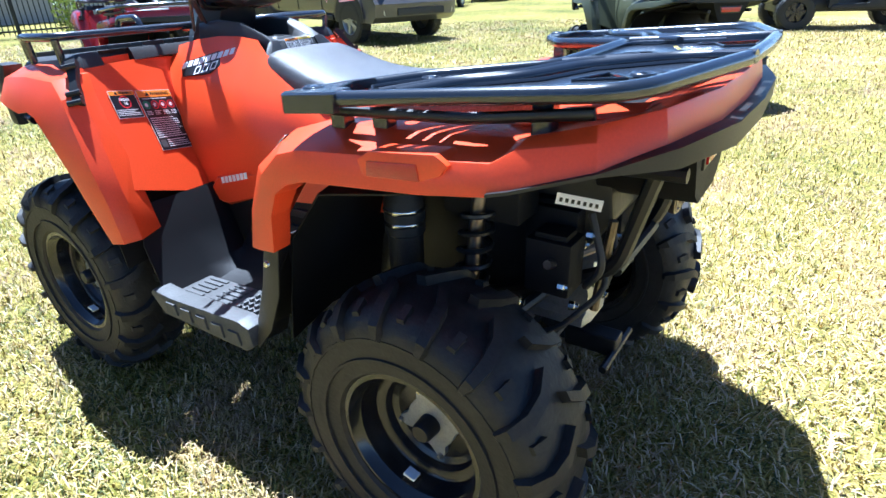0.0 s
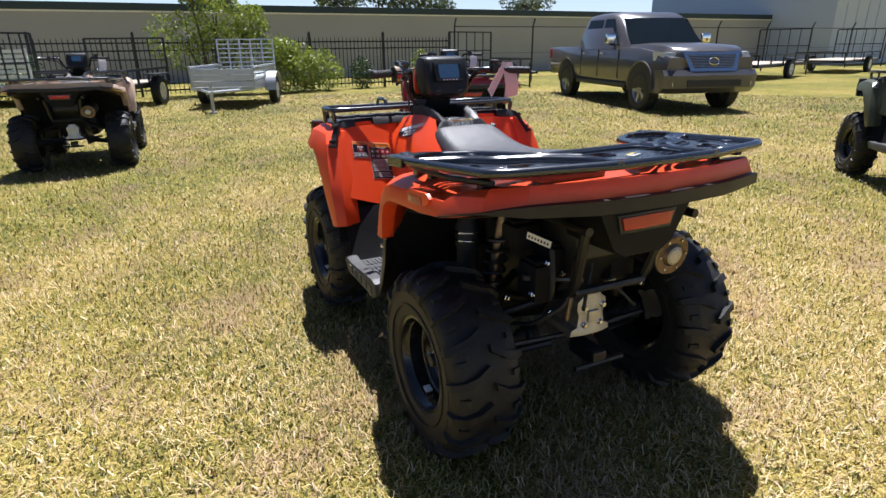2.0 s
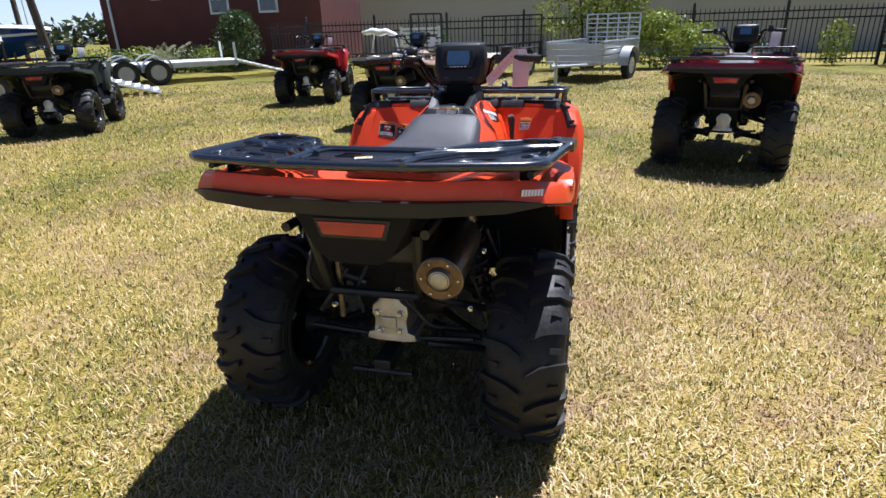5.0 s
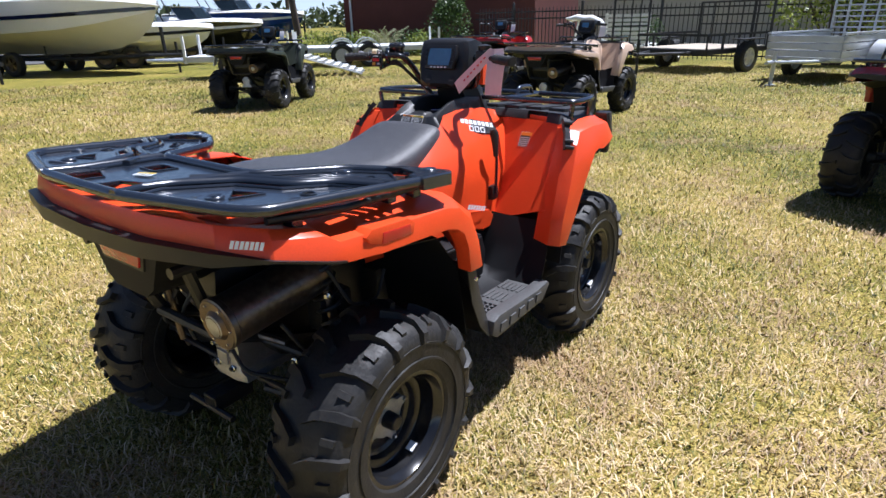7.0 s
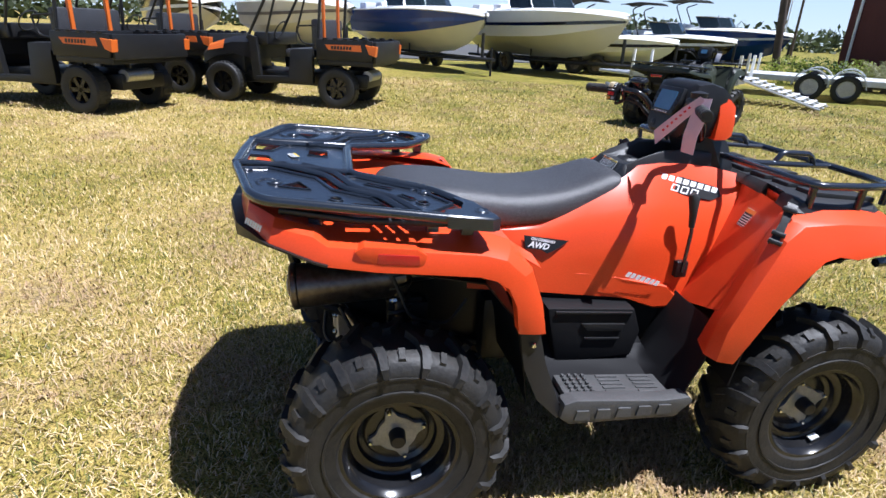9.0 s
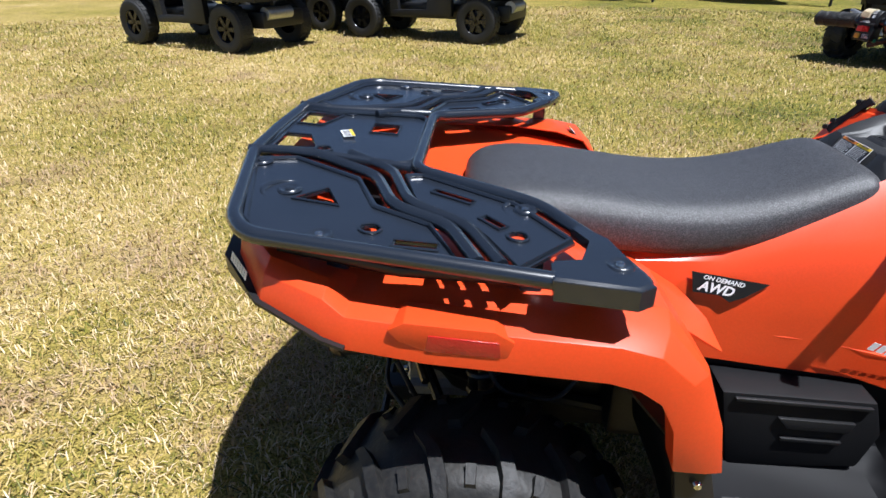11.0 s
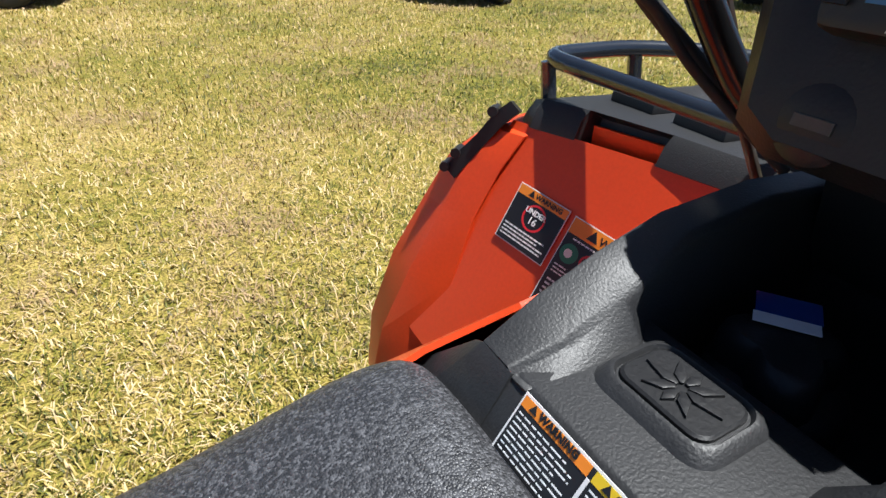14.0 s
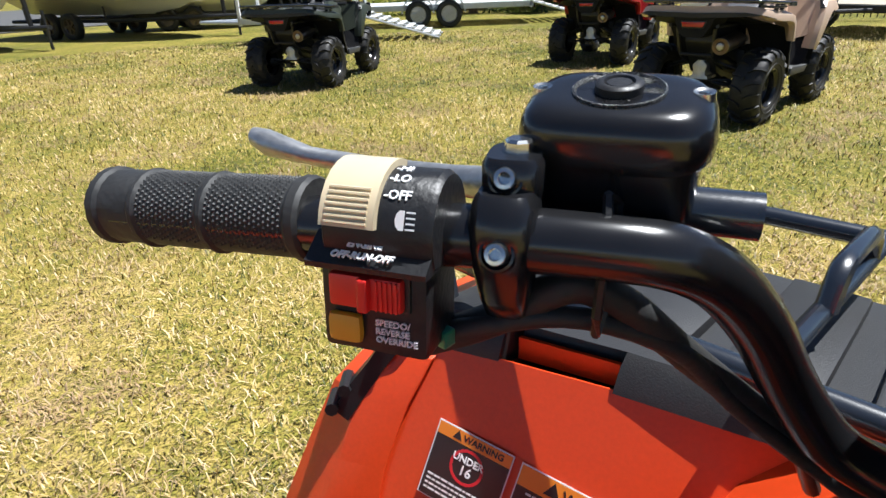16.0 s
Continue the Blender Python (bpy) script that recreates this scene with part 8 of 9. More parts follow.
# ---- boats ----
def boat_trailer(parent, L, W, zk):
    bm = B()
    for s in (1, -1):
        tube(bm, [(0.2, s * 0.75, 0.45), (L * 0.62, s * 0.7, 0.45), (L + 0.6, 0.03 * s, 0.50)], 0.05, 8)
        tube(bm, [(0.5, s * 0.55, 0.47), (0.5, s * 0.55, zk + 0.28)], 0.03, 6)
        tube(bm, [(L * 0.5, s * 0.5, 0.47), (L * 0.5, s * 0.5, zk + 0.25)], 0.03, 6)
    tube(bm, [(0.4, -0.75, 0.45), (0.4, 0.75, 0.45)], 0.04, 8)
    tube(bm, [(L * 0.45, -0.75, 0.45), (L * 0.45, 0.75, 0.45)], 0.04, 8)
    tube(bm, [(L + 0.05, 0, 0.5), (L + 0.05, 0, 1.25)], 0.05, 8)
    tube(bm, [(L + 0.35, 0.12, 0.014), (L + 0.35, 0.12, 0.85)], 0.035, 8)
    fr = part("trailer_frame", bm, FENCE_BLACK, parent, "black boat trailer frame", smooth=40)
    for s in (1, -1):
        for x in (L * 0.30, L * 0.30 + 0.8):
            road_wheel(parent, x, s * (W * 0.42), 0.33, 0.33, 0.22, s, STEEL_DARK, 0.6, 5)


def motor_boat(place, L, W, H, side, stripe, label, rail=True, shade=None, zk=0.55, seatc=None):
    """A motor boat with its bow at +x and its stern over the origin, on a trailer."""
    root = tagged(empty("motor_boat", place), label, "boat", "boats on trailers")
    xs = [0.0, 0.12, 0.3, 0.5, 0.66, 0.80, 0.90, 0.97, 1.0]
    wk = [0.92, 0.96, 1.0, 1.0, 0.95, 0.78, 0.52, 0.20, 0.03]
    kz = [0.04, 0.02, 0.0, 0.0, 0.02, 0.10, 0.26, 0.50, 0.74]
    ch = [0.42, 0.40, 0.40, 0.42, 0.46, 0.54, 0.63, 0.72, 0.78]
    sh = [0.95, 0.96, 0.97, 0.98, 0.98, 0.96, 0.93, 0.89, 0.86]
    hw = W / 2
    bot, top = [], []
    for x, w, k, c, s in zip(xs, wk, kz, ch, sh):
        X, zk_, zc, zs = x * L, zk + k * H, zk + c * H, zk + s * H
        a = hw * w
        bot.append([(X, 0, zk_), (X, a * 0.45, zk_ + (zc - zk_) * 0.55), (X, a * 0.86, zc), (X, a * 0.90, zc + 0.02), (X, -a * 0.90, zc + 0.02), (X, -a * 0.86, zc), (X, -a * 0.45, zk_ + (zc - zk_) * 0.55)])
        top.append([(X + 0.02 * x, a * 0.90, zc + 0.018), (X + 0.05 * x, a * 0.97, (zc + zs) / 2), (X + 0.10 * x, a, zs), (X + 0.10 * x, -a, zs), (X + 0.05 * x, -a * 0.97, (zc + zs) / 2), (X + 0.02 * x, -a * 0.90, zc + 0.018)])
    bm = B()
    rings(bm, bot)
    hull = part("hull_bottom", bm, GEL_CREAM if H > 1.3 else side, root, "smooth hull bottom", smooth=35)
    bm = B()
    rings(bm, top)
    part("hull_side", bm, side, root, "", smooth=35)
    # rub rail and stripe
    for s in (1, -1):
        bm = B()
        tube(bm, [Vector(t[2 if s > 0 else 3]) + Vector((0, s * 0.01, 0)) for t in top], 0.028, 6)
        part("rub_rail", bm, WHITE, root, "", smooth=40)
        bm = B()
        sheet(bm, [[Vector(t[1 if s > 0 else 4]) + Vector((0, s * 0.012, 0.05)), Vector(t[1 if s > 0 else 4]) + Vector((0, s * 0.012, -0.05))] for t in top], 0.004)
        part("side_stripe", bm, stripe, root)
    # deck with coaming
    bm = B()
    secs = []
    for t in top:
        a, b = Vector(t[2]), Vector(t[3])
        m_ = (a + b) / 2
        secs.append([a, a.lerp(m_, 0.2) + Vector((0, 0, 0.10)), m_ + Vector((0, 0, 0.14)), b.lerp(m_, 0.2) + Vector((0, 0, 0.10)), b])
    sheet(bm, secs[2:], 0.03)
    part("foredeck", bm, GEL_WHITE, root, "white deck", smooth=40)
    zt = zk + H * 0.99
    # windscreen
    bm = B()
    pts = [(L * 0.42, hw * 0.90), (L * 0.56, hw * 0.78), (L * 0.63, hw * 0.35), (L * 0.63, -hw * 0.35), (L * 0.56, -hw * 0.78), (L * 0.42, -hw * 0.90)]
    sheet(bm, [[(x, y, zt + 0.08), (x - 0.30, y * 0.92, zt + 0.55)] for x, y in pts], 0.01)
    ws = part("windscreen", bm, DARK_GLASS, root, "tinted wraparound windscreen", smooth=20)
    bm = B()
    tube(bm, [(x - 0.30, y * 0.92, zt + 0.55) for x, y in pts], 0.018, 6)
    for x, y in pts:
        tube(bm, [(x, y, zt + 0.08), (x - 0.30, y * 0.92, zt + 0.55)], 0.014, 6)
    part("screen_frame", bm, BRIGHT, ws)
    # seats and stern
    for x in (0.06, 0.24):
        bm = B()
        box(bm, L * x, L * x + 0.5, -hw * 0.72, hw * 0.72, zt - 0.1, zt + 0.22, 0.08)
        part("seat_pad", bm, seatc or GEL_WHITE, root, "", smooth=40)
    if shade is not None:
        for s in (1, -1):
            bm = B()
            tube(bm, smooth_path([(L * 0.30, s * hw * 0.9, zt), (L * 0.22, s * hw * 0.85, zt + 1.0), (L * 0.30, s * hw * 0.8, zt + 1.15)], 0.15), 0.025, 8)
            part("tower_leg", bm, FENCE_BLACK, root, "black tower leg", smooth=40)
        bm = B()
        sheet(bm, [[(L * x, y * hw, zt + 1.2 + 0.06 * math.sin(math.pi * (y + 1) / 2) + dz) for y in (-0.85, -0.4, 0.4, 0.85)] for x, dz in ((0.12, -0.05), (0.25, 0.04), (0.42, 0.0))], 0.02)
        part("sun_canopy", bm, shade, root, "dark canvas sun canopy", smooth=40)
    boat_trailer(root, L, W, zk)
    return root


def heading(bow, ang, L):
    a = radians(ang)
    return pose(bow[0] - L * math.cos(a), bow[1] - L * math.sin(a), 0, 0, 0, ang)


motor_boat(heading((8.35, 15.2), -68, 7.2), 7.2, 2.5, 1.46, GEL_WHITE, GEL_BLACK, "white and cream motor boat with a black stripe on a trailer")
motor_boat(heading((4.3, 16.4), -66, 7.0), 7.0, 2.5, 1.36, GEL_BLUE, GEL_BLUE, "deep blue and white motor boat on a trailer")
motor_boat(heading((0.2, 18.3), -62, 6.8), 6.8, 2.4, 1.45, GEL_CREAM, STEEL_DARK, "cream motor boat with a brown stripe on a trailer")
motor_boat(heading((-4.4, 19.2), -68, 6.4), 6.4, 2.4, 1.4, GEL_BLACK, GEL_WHITE, "black and white motor boat on a trailer")
motor_boat(heading((11.4, 17.4), -40, 4.6), 4.6, 2.0, 0.85, GEL_WHITE, GEL_BLACK, "small white sport boat with tan seats", zk=0.42, seatc=TAN, shade=CANVAS)
motor_boat(heading((15.2, 19.6), -42, 5.0), 5.0, 2.1, 0.95, GEL_BLACK, GEL_WHITE, "small black and white sport boat with a canopy", shade=CANVAS, zk=0.44)
motor_boat(heading((19.6, 22.0), -44, 6.2), 6.2, 2.4, 1.30, GEL_BLUE, GEL_WHITE, "dark blue boat with a canopy frame", shade=CANVAS, zk=0.48)


# ---- buildings ----
def beige_building():
    root = tagged(empty("long_building"), "long low beige building with a dark green roof edge", "building")
    bm = B()
    prism(bm, [(24.0, 9.5), (24.0, -46.0), (40.0, -46.0), (40.0, 9.5)], "z", 0.0, 2.60)
    part("wall", bm, BEIGE_WALL, root, "beige rendered wall")
    bm = B()
    box(bm, 23.85, 40.1, -46.1, 9.6, 2.60, 2.86, 0.02)
    part("fascia", bm, GREEN_FASCIA, root, "dark green metal fascia")
    bm = B()
    box(bm, 23.92, 24.05, -46.05, 9.55, 2.54, 2.60)
    part("drip_edge", bm, WHITE, root)
    return root


beige_building()


def brick_building():
    root = tagged(empty("brick_building"), "dark red brick building", "building")
    a, b = Vector((19.4, 18.9)), Vector((20.8, 9.9))
    d = (b - a).normalized()
    o = Vector((-d.y, d.x))
    if o.x < 0:
        o = -o
    pts = [a, b, b + o * 16, a + o * 16]
    bm = B()
    prism(bm, [(p.x, p.y) for p in pts], "z", 0.0, 6.2)
    part("wall", bm, BRICK, root, "dark red brick wall")
    bm = B()
    mid = sum(pts, Vector((0, 0))) / 4
    prism(bm, [((p.x - mid.x) * 1.03 + mid.x, (p.y - mid.y) * 1.03 + mid.y) for p in pts], "z", 6.2, 6.6)
    part("roof", bm, STEEL_DARK, root)
    m = frame_at((a.x, a.y, 0), (d.x, d.y, 0), (0, 0, 1))
    for x0, x1, z0, z1 in ((4.6, 5.4, 2.0, 2.6), (6.6, 7.4, 2.0, 2.6), (2.2, 2.6, 2.6, 3.5)):
        bm = B()
        box(bm, x0, x1, z0, z1, -0.01, 0.04, 0.0, m)
        wd = part("window", bm, WHITE, root, "white framed window")
        bm = B()
        box(bm, x0 + 0.08, x1 - 0.08, z0 + 0.08, z1 - 0.08, 0.03, 0.05, 0.0, m)
        part("pane", bm, DARK_GLASS, wd)
    bm = B()
    tube(bm, [m @ Vector((0.4, 0.0, 0.06)), m @ Vector((0.4, 6.0, 0.06))], 0.05, 8)
    part("downpipe", bm, WHITE, root)
    bm = B()
    box(bm, 1.2, 8.0, 2.70, 2.78, -0.01, 0.03, 0, m)
    part("brick_band", bm, BRICK, root)
    return root


brick_building()


def sheet_building():
    root = tagged(empty("metal_building"), "pale grey sheet metal building", "building")
    bm = B()
    box(bm, 20.0, 34.0, -75.0, -34.0, 0.0, 5.5)
    part("wall", bm, PALE_METAL_WALL, root)
    for k in range(40):
        bm = B()
        box(bm, 19.97, 20.0, -74.8 + k * 1.02, -74.72 + k * 1.02, 0.0, 5.5)
        part("wall_seam", bm, PALE_METAL_WALL, root)
    bm = B()
    box(bm, 19.8, 34.2, -75.2, -33.8, 5.5, 5.8)
    part("roof", bm, WHITE, root)
    return root


sheet_building()


def pavilion():
    root = tagged(empty("pavilion", pose(52, 21, 0)), "far brick pavilion with a pale hipped roof", "building")
    bm = B()
    box(bm, -3.5, 3.5, -3.5, 3.5, 0, 5.2)
    part("wall", bm, BRICK, root)
    bm = B()
    vs = [[(-4.6, -4.6, 5.2), (4.6, -4.6, 5.2), (4.6, 4.6, 5.2), (-4.6, 4.6, 5.2)], [(-1.6, -1.6, 6.8), (1.6, -1.6, 6.8), (1.6, 1.6, 6.8), (-1.6, 1.6, 6.8)], [(-0.1, -0.1, 7.6), (0.1, -0.1, 7.6), (0.1, 0.1, 7.6), (-0.1, 0.1, 7.6)]]
    rings(bm, vs)
    part("roof", bm, GALV, root)
    return root


pavilion()

bm = B()
prism(bm, [(-60, 24.5), (12.5, 24.5), (16, 30), (30, 34), (30, 52), (-60, 52)], "z", -0.2, 0.035)
tagged(part("road", bm, ASPHALT), "grey asphalt yard behind the boats", "road", kind="structure")


# ---- fences ----
def iron_fence(y0, y1, x):
    root = tagged(empty("iron_fence"), "black iron picket fence along the lawn", "fence")
    bm = B()
    box(bm, -0.01, 0.01, -0.01, 0.01, 0.06, 1.50)
    prism(bm, [(-0.01, 1.50), (0.01, 1.50), (0.0, 1.56)], "x", -0.008, 0.008)
    pk = part("picket", bm, FENCE_BLACK, root)
    n = int((y1 - y0) / 0.125)
    pk.location = (x, y0, 0)
    for k in range(1, n):
        c = pk.copy()
        c.location = (x, y0 + k * 0.125, 0)
        scene.collection.objects.link(c)
    bm = B()
    box(bm, -0.035, 0.035, -0.035, 0.035, 0.0, 1.66)
    prism(bm, [(-0.04, 1.66), (0.04, 1.66), (0.0, 1.72)], "x", -0.04, 0.04)
    ps = part("post", bm, FENCE_BLACK, root)
    ps.location = (x, y0, 0)
    k = 1
    while y0 + k * 2.4 < y1:
        c = ps.copy()
        c.location = (x, y0 + k * 2.4, 0)
        scene.collection.objects.link(c)
        k += 1
    for z in (0.16, 1.22, 1.42):
        bm = B()
        box(bm, x - 0.014, x + 0.014, y0, y1, z - 0.02, z + 0.02)
        part("rail", bm, FENCE_BLACK, root)
    return root


iron_fence(-8.1, 10.2, 17.0)


def wire_fence(y0, y1, x):
    root = tagged(empty("wire_fence"), "wire fence with dark steel posts", "fence")
    y = y0
    while y > y1:
        bm = B()
        tube(bm, [(x, y, 0), (x, y, 1.9), (x - 0.12, y, 2.15)], 0.03, 8)
        part("post", bm, FENCE_BLACK, root)
        y -= 3.2
    for z in (1.88, 1.0, 0.15):
        bm = B()
        tube(bm, [(x, y0, z), (x, y1, z)], 0.018 if z > 1.5 else 0.006, 6)
        part("rail", bm, FENCE_BLACK, root)
    return root


wire_fence(-8.3, -34.0, 17.0)


# ---- plants ----
def leaf_cloud(bm, centre, radii, count, size, rng, hollow=0.35):
    c = Vector(centre)
    for _ in range(count):
        while True:
            p = Vector((rng.uniform(-1, 1), rng.uniform(-1, 1), rng.uniform(-1, 1)))
            if hollow < p.length <= 1:
                break
        q = c + Vector((p.x * radii[0], p.y * radii[1], p.z * radii[2])) * (1 + 0.22 * noise.noise(p * 2.3 + c))
        a = Vector((rng.uniform(-1, 1), rng.uniform(-1, 1), rng.uniform(-0.6, 1))).normalized()
        b = a.cross(Vector((rng.uniform(-1, 1), rng.uniform(-1, 1), rng.uniform(-1, 1)))).normalized()
        s = size * rng.uniform(0.6, 1.4)
        vs = [bm.verts.new(q - a * s), bm.verts.new(q + b * s * 0.45), bm.verts.new(q + a * s), bm.verts.new(q - b * s * 0.45)]
        bm.faces.new(vs)


def shrub(name, place, clumps, leaf, count, size, seed, label, trunk=0.0, category="bush"):
    """Clumps of small leaves on branching stems."""
    rng = random.Random(seed)
    root = tagged(empty(name, place), label, category)
    bm = B()
    for c, r in clumps:
        base = Vector((c[0] * 0.15, c[1] * 0.15, 0))
        mid = Vector((c[0] * 0.5 + rng.uniform(-0.1, 0.1), c[1] * 0.5, c[2] * 0.55))
        k = 0.02 + trunk
        tube(bm, [base, mid, Vector(c)], [k, k * 0.7, k * 0.3], 6)
        for _ in range(4):
            e = Vector(c) + Vector((rng.uniform(-1, 1) * r[0], rng.uniform(-1, 1) * r[1], rng.uniform(-0.5, 1) * r[2])) * 0.8
            tube(bm, [mid.lerp(Vector(c), 0.5), e], [k * 0.4, k * 0.12], 5)
    part("trunk", bm, BARK, root)
    bm = B()
    for c, r in clumps:
        leaf_cloud(bm, c, r, count, size, rng)
    part("crown", bm, leaf, root)
    return root


shrub("bush", pose(16.4, -2.75, 0), [((0, 0.2, 0.7), (0.7, 0.9, 0.75)), ((0.1, -0.6, 0.6), (0.6, 0.8, 0.6)), ((0, 0.5, 1.1), (0.5, 0.6, 0.5))], LEAF_BRIGHT, 1500, 0.055, 3, "bright yellow-green bush by the fence")
shrub("tree", pose(16.7, -0.4, 0), [((0, 0.7, 1.5), (0.6, 0.9, 0.8)), ((0.1, -0.3, 2.2), (0.5, 0.8, 0.7)), ((0, -1.2, 1.9), (0.5, 0.5, 0.6)), ((0, 0.4, 2.9), (0.3, 0.4, 0.5)), ((0.2, -0.6, 1.3), (0.6, 0.7, 0.7))], LEAF_BRIGHT, 900, 0.06, 4, "young tree with sparse bright leaves", 0.03, "tree")
shrub("bush", pose(16.9, -4.9, 0), [((0, 0, 0.45), (0.35, 0.4, 0.5))], LEAF_DARK, 700, 0.05, 5, "small green bush by the fence")
shrub("bush", pose(16.9, -7.0, 0), [((0, 0, 0.6), (0.35, 0.45, 0.6))], LEAF_BRIGHT, 700, 0.05, 6, "small green bush by the fence")
shrub("bush", pose(16.5, 4.4, 0), [((0, 0, 0.7), (0.5, 0.8, 0.6))], LEAF_DARK, 900, 0.05, 7, "dark green bush by the fence")
shrub("bush", pose(17.7, 11.8, 0), [((0, 0, 0.9), (0.8, 0.9, 0.9)), ((0.2, 0.1, 1.6), (0.6, 0.6, 0.5))], LEAF_DARK, 1500, 0.06, 8, "rounded dark green bush by the brick building")
for i, (x, y) in enumerate(((15.3, 16.5), (15.9, 15.9), (16.7, 15.2), (17.5, 13.4), (17.5, 12.6))):
    shrub("hedge", pose(x, y, 0), [((0, 0, 0.45), (0.9, 0.9, 0.5))], LEAF_BRIGHT if i % 2 == 0 else LEAF_DARK, 1200, 0.05, 20 + i, "clipped green hedge before the brick building", 0.0, "hedge")


def frond_plant(place, seed, label, n=26, L=1.5, h=0.2):
    rng = random.Random(seed)
    root = tagged(empty("palm", place), label, "palm")
    bm = B()
    tube(bm, [(0, 0, 0), (0, 0, h + 0.1)], [0.16, 0.12], 8)
    part("trunk", bm, BARK, root)
    bm = B()
    for k in range(n):
        az = rng.uniform(0, 2 * math.pi)
        el = rng.uniform(0.2, 1.2)
        l = L * rng.uniform(0.7, 1.1)
        d = Vector((math.cos(az), math.sin(az), 0))
        side = Vector((-d.y, d.x, 0))
        pts = [Vector((0, 0, h)) + d * (l * t * math.cos(el)) + Vector((0, 0, l * (t * math.sin(el) - 0.35 * t * t))) for t in (0, 0.25, 0.5, 0.75, 1.0)]
        for j in range(4):
            for s in (1, -1):
                for q in range(5):
                    a = pts[j].lerp(pts[j + 1], q / 5)
                    e = a + side * s * 0.20 * (1.1 - (j + q / 5) / 4.6) + d * 0.10 + Vector((0, 0, -0.03))
                    b2 = pts[j].lerp(pts[j + 1], (q + 0.7) / 5)
                    bm.faces.new([bm.verts.new(a), bm.verts.new(e), bm.verts.new(b2)])
    part("crown", bm, LEAF_FROND, root)
    return root


frond_plant(pose(16.8, 14.0, 0), 3, "spreading pale green palm before the brick building")
frond_plant(pose(16.7, 14.6, 0), 4, "spreading pale green palm before the brick building")


def far_tree(place, h, r, seed, leaf=LEAF_FAR):
    rng = random.Random(seed)
    root = tagged(empty("tree", place), "far leafy tree behind the buildings", "tree", "far trees")
    bm = B()
    tube(bm, [(0, 0, 0), (0.1, 0, h * 0.5), (0, 0.1, h * 0.85)], [0.25, 0.18, 0.06], 7)
    cl = []
    for k in range(6):
        c = Vector((rng.uniform(-0.7, 0.7) * r, rng.uniform(-0.7, 0.7) * r, h * rng.uniform(0.6, 0.95)))
        cl.append((c, (r * 0.55, r * 0.55, r * 0.42)))
        tube(bm, [(0, 0, h * 0.45), c], [0.10, 0.03], 5)
    part("trunk", bm, BARK, root)
    bm = B()
    for c, rr in cl:
        leaf_cloud(bm, c, rr, 260, 0.22, rng, 0.2)
    part("crown", bm, leaf, root)
    return root


for i, (x, y, h, r) in enumerate(((46, 26, 6.5, 2.6), (55, 14, 7.0, 2.6), (58, -4, 6.4, 2.6), (55, -16, 6.6, 3.0), (56, -20, 7.2, 3.0), (57, -25, 7.0, 3.2), (60, -40, 6.8, 3.0), (38, 30, 6.5, 2.8))):
    far_tree(pose(x, y, 0), h, r, 40 + i)


def far_woods():
    """The far tree line, a ring of leaf clumps."""
    rng = random.Random(9)
    bm = B()
    for k in range(150):
        a = radians(20 + k * 0.85)
        d = rng.uniform(105, 130)
        leaf_cloud(bm, (d * math.cos(a), d * math.sin(a), rng.uniform(1.0, 2.2)), (3.4, 3.4, rng.uniform(2.0, 3.6)), 60, 0.8, rng, 0.2)
    w = part("woods", bm, LEAF_FAR)
    return tagged(w, "far line of dark green trees", "woods", kind="stuff")


far_woods()


# ---- poles ----
def pole(place, h, r, label, lean=0.0, flag=False):
    root = tagged(empty("utility_pole" if not flag else "flagpole", place), label, "pole")
    bm = B()
    tube(bm, [(0, 0, 0), (lean, 0, h)], [r, r * 0.7], 10)
    part("shaft", bm, WOOD_POLE if not flag else WHITE, root, "", smooth=45)
    if flag:
        bm = B()
        sheet(bm, [[(0.05 * k, 0.03 * math.sin(k * 1.3), h - 0.1 - 0.11 * k), (0.05 * k + 0.28, 0.05 * math.sin(k * 1.3 + 1), h - 0.35 - 0.12 * k)] for k in range(6)], 0.01)
        part("flag", bm, TAG_PAPER, root, "drooping striped flag", smooth=40)
    else:
        bm = B()
        box(bm, lean - 0.06, lean + 0.06, -0.9, 0.9, h - 0.7, h - 0.58)
        part("cross_arm", bm, WOOD_POLE, root)
    return root


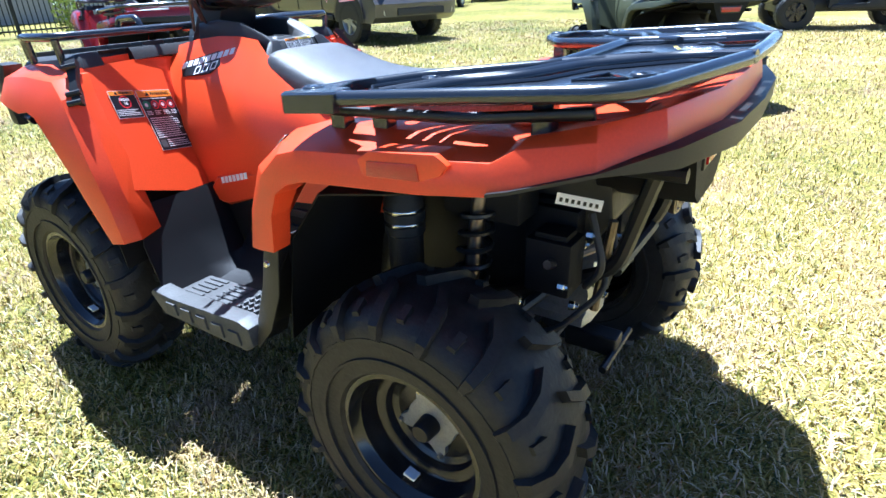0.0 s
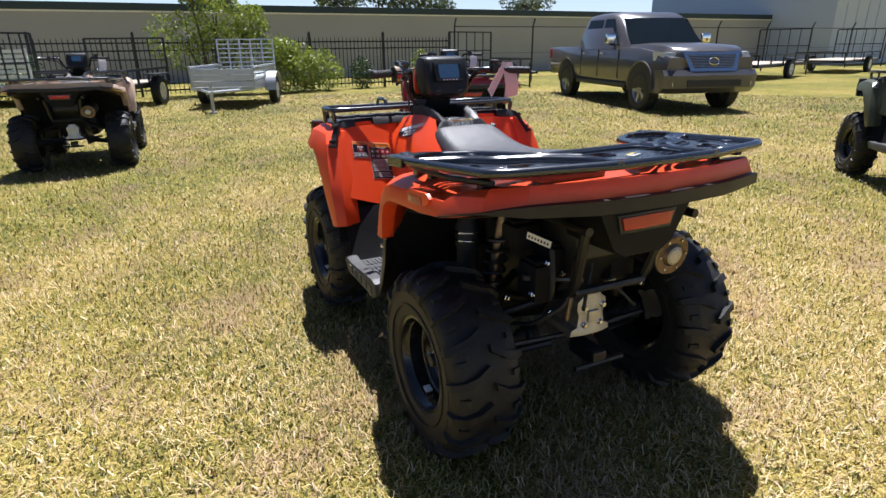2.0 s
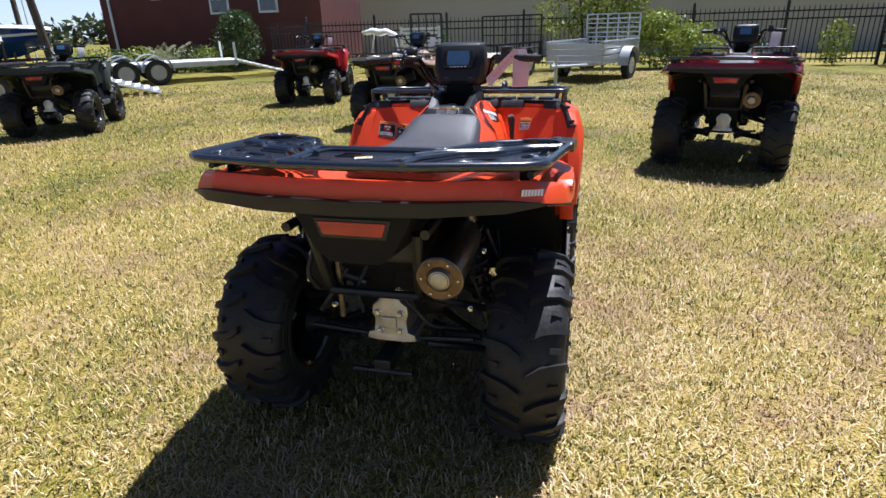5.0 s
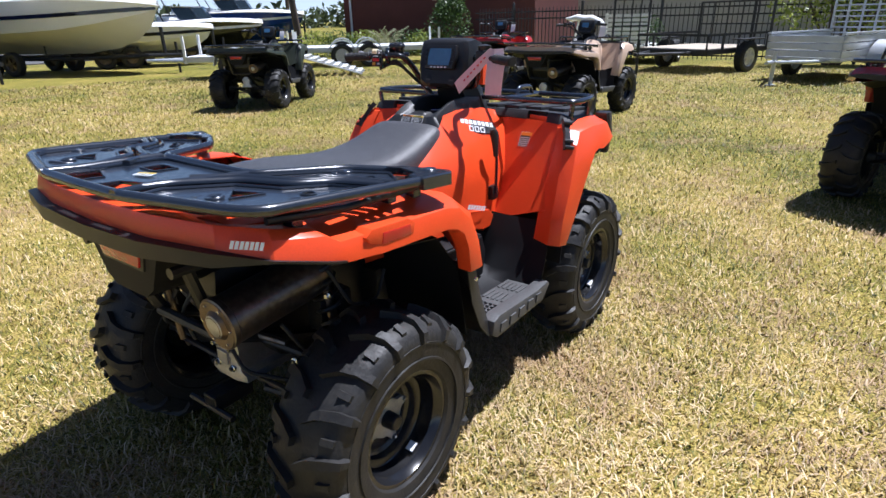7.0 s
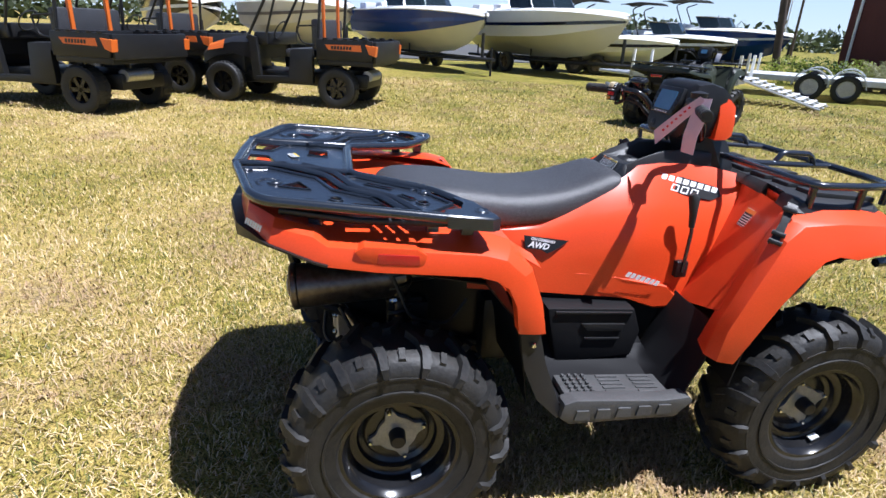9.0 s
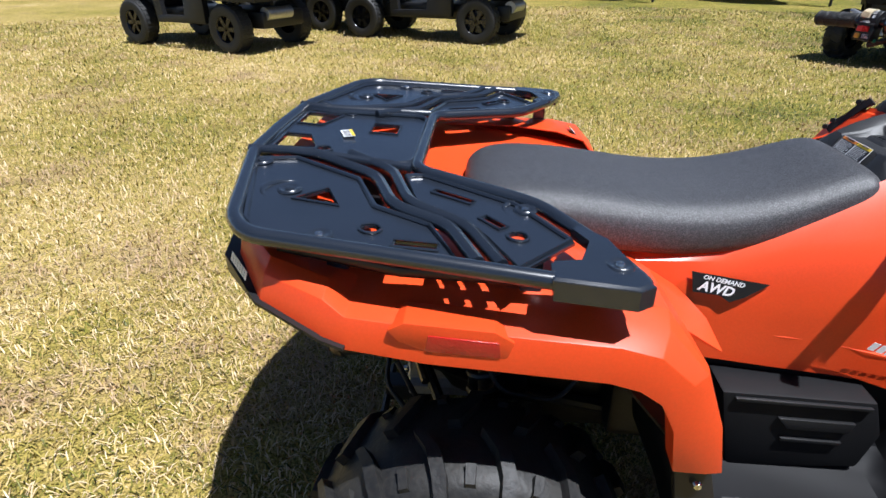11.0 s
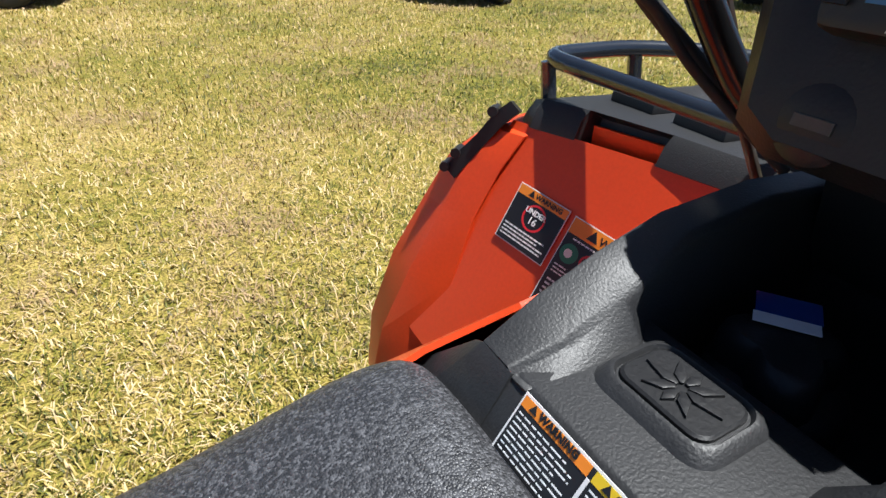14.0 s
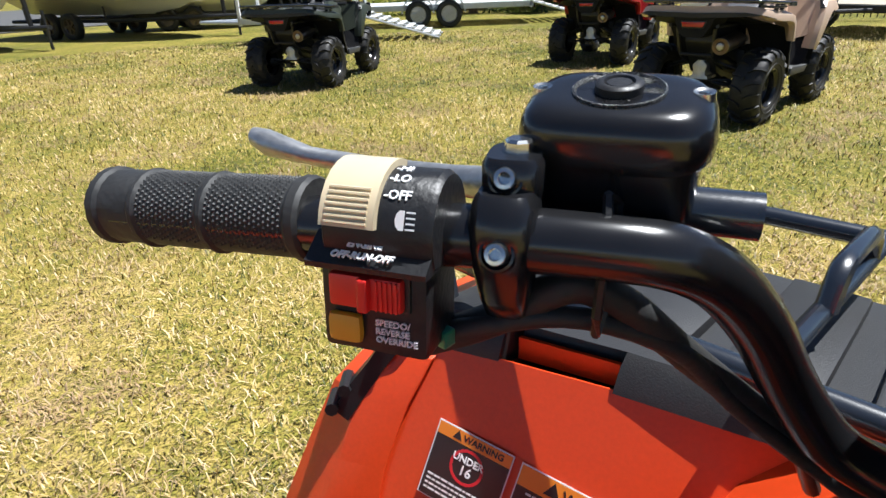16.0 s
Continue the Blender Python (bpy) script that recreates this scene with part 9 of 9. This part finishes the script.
pole(pose(18.0, 20.5, 0), 9.0, 0.16, "leaning dark wooden utility pole", -1.0)
pole(pose(28.0, 33.0, 0), 8.0, 0.14, "dark wooden utility pole")
pole(pose(45.0, 52.0, 0), 8.0, 0.14, "far wooden utility pole")
pole(pose(25.0, 29.0, 0), 4.6, 0.04, "white flagpole with a drooping flag", 0.0, True)
bm = B()
tube(bm, [(18.0 - 1.0, 20.5, 8.4), (10, 33, 7.0), (-10, 60, 8.0)], 0.02, 5)
tagged(part("power_line", bm, FENCE_BLACK), "black overhead power line", "cable")


# ---- pale sky low over the horizon ----
def sky_backdrop():
    m = bpy.data.materials.new("pale_horizon_sky")
    m.use_nodes = True
    n, l = m.node_tree.nodes, m.node_tree.links
    n.remove(n["Principled BSDF"])
    em, tr, mx = n.new("ShaderNodeEmission"), n.new("ShaderNodeBsdfTransparent"), n.new("ShaderNodeMixShader")
    em.inputs["Strength"].default_value = 0.54
    geo, sep, r, ramp = n.new("ShaderNodeNewGeometry"), n.new("ShaderNodeSeparateXYZ"), n.new("ShaderNodeMapRange"), n.new("ShaderNodeValToRGB")
    l.new(geo.outputs["Position"], sep.inputs[0])
    l.new(sep.outputs["Z"], r.inputs["Value"])
    r.inputs["From Min"].default_value, r.inputs["From Max"].default_value = 0.0, 150.0
    l.new(r.outputs[0], ramp.inputs[0])
    e = ramp.color_ramp.elements
    e[0].color, e[1].color = (0.86, 0.97, 1.0, 1), (0.36, 0.62, 0.88, 1)
    l.new(ramp.outputs[0], em.inputs["Color"])
    fade = n.new("ShaderNodeMapRange")
    fade.inputs["From Min"].default_value, fade.inputs["From Max"].default_value = 80.0, 148.0
    l.new(sep.outputs["Z"], fade.inputs["Value"])
    l.new(fade.outputs[0], mx.inputs[0])
    l.new(em.outputs[0], mx.inputs[1])
    l.new(tr.outputs[0], mx.inputs[2])
    l.new(mx.outputs[0], n["Material Output"].inputs["Surface"])
    bm = B()
    vs = [[bm.verts.new((800 * math.cos(2 * math.pi * k / 72), 800 * math.sin(2 * math.pi * k / 72), z)) for k in range(72)] for z in (-6.0, 75.0, 150.0)]
    for a, b in zip(vs, vs[1:]):
        for k in range(72):
            bm.faces.new((a[k], a[(k + 1) % 72], b[(k + 1) % 72], b[k]))
    ob = part("backdrop", bm, m, None, smooth=180)
    return tagged(ob, "pale blue sky low over the horizon", "sky", kind="structure")


sky_backdrop()
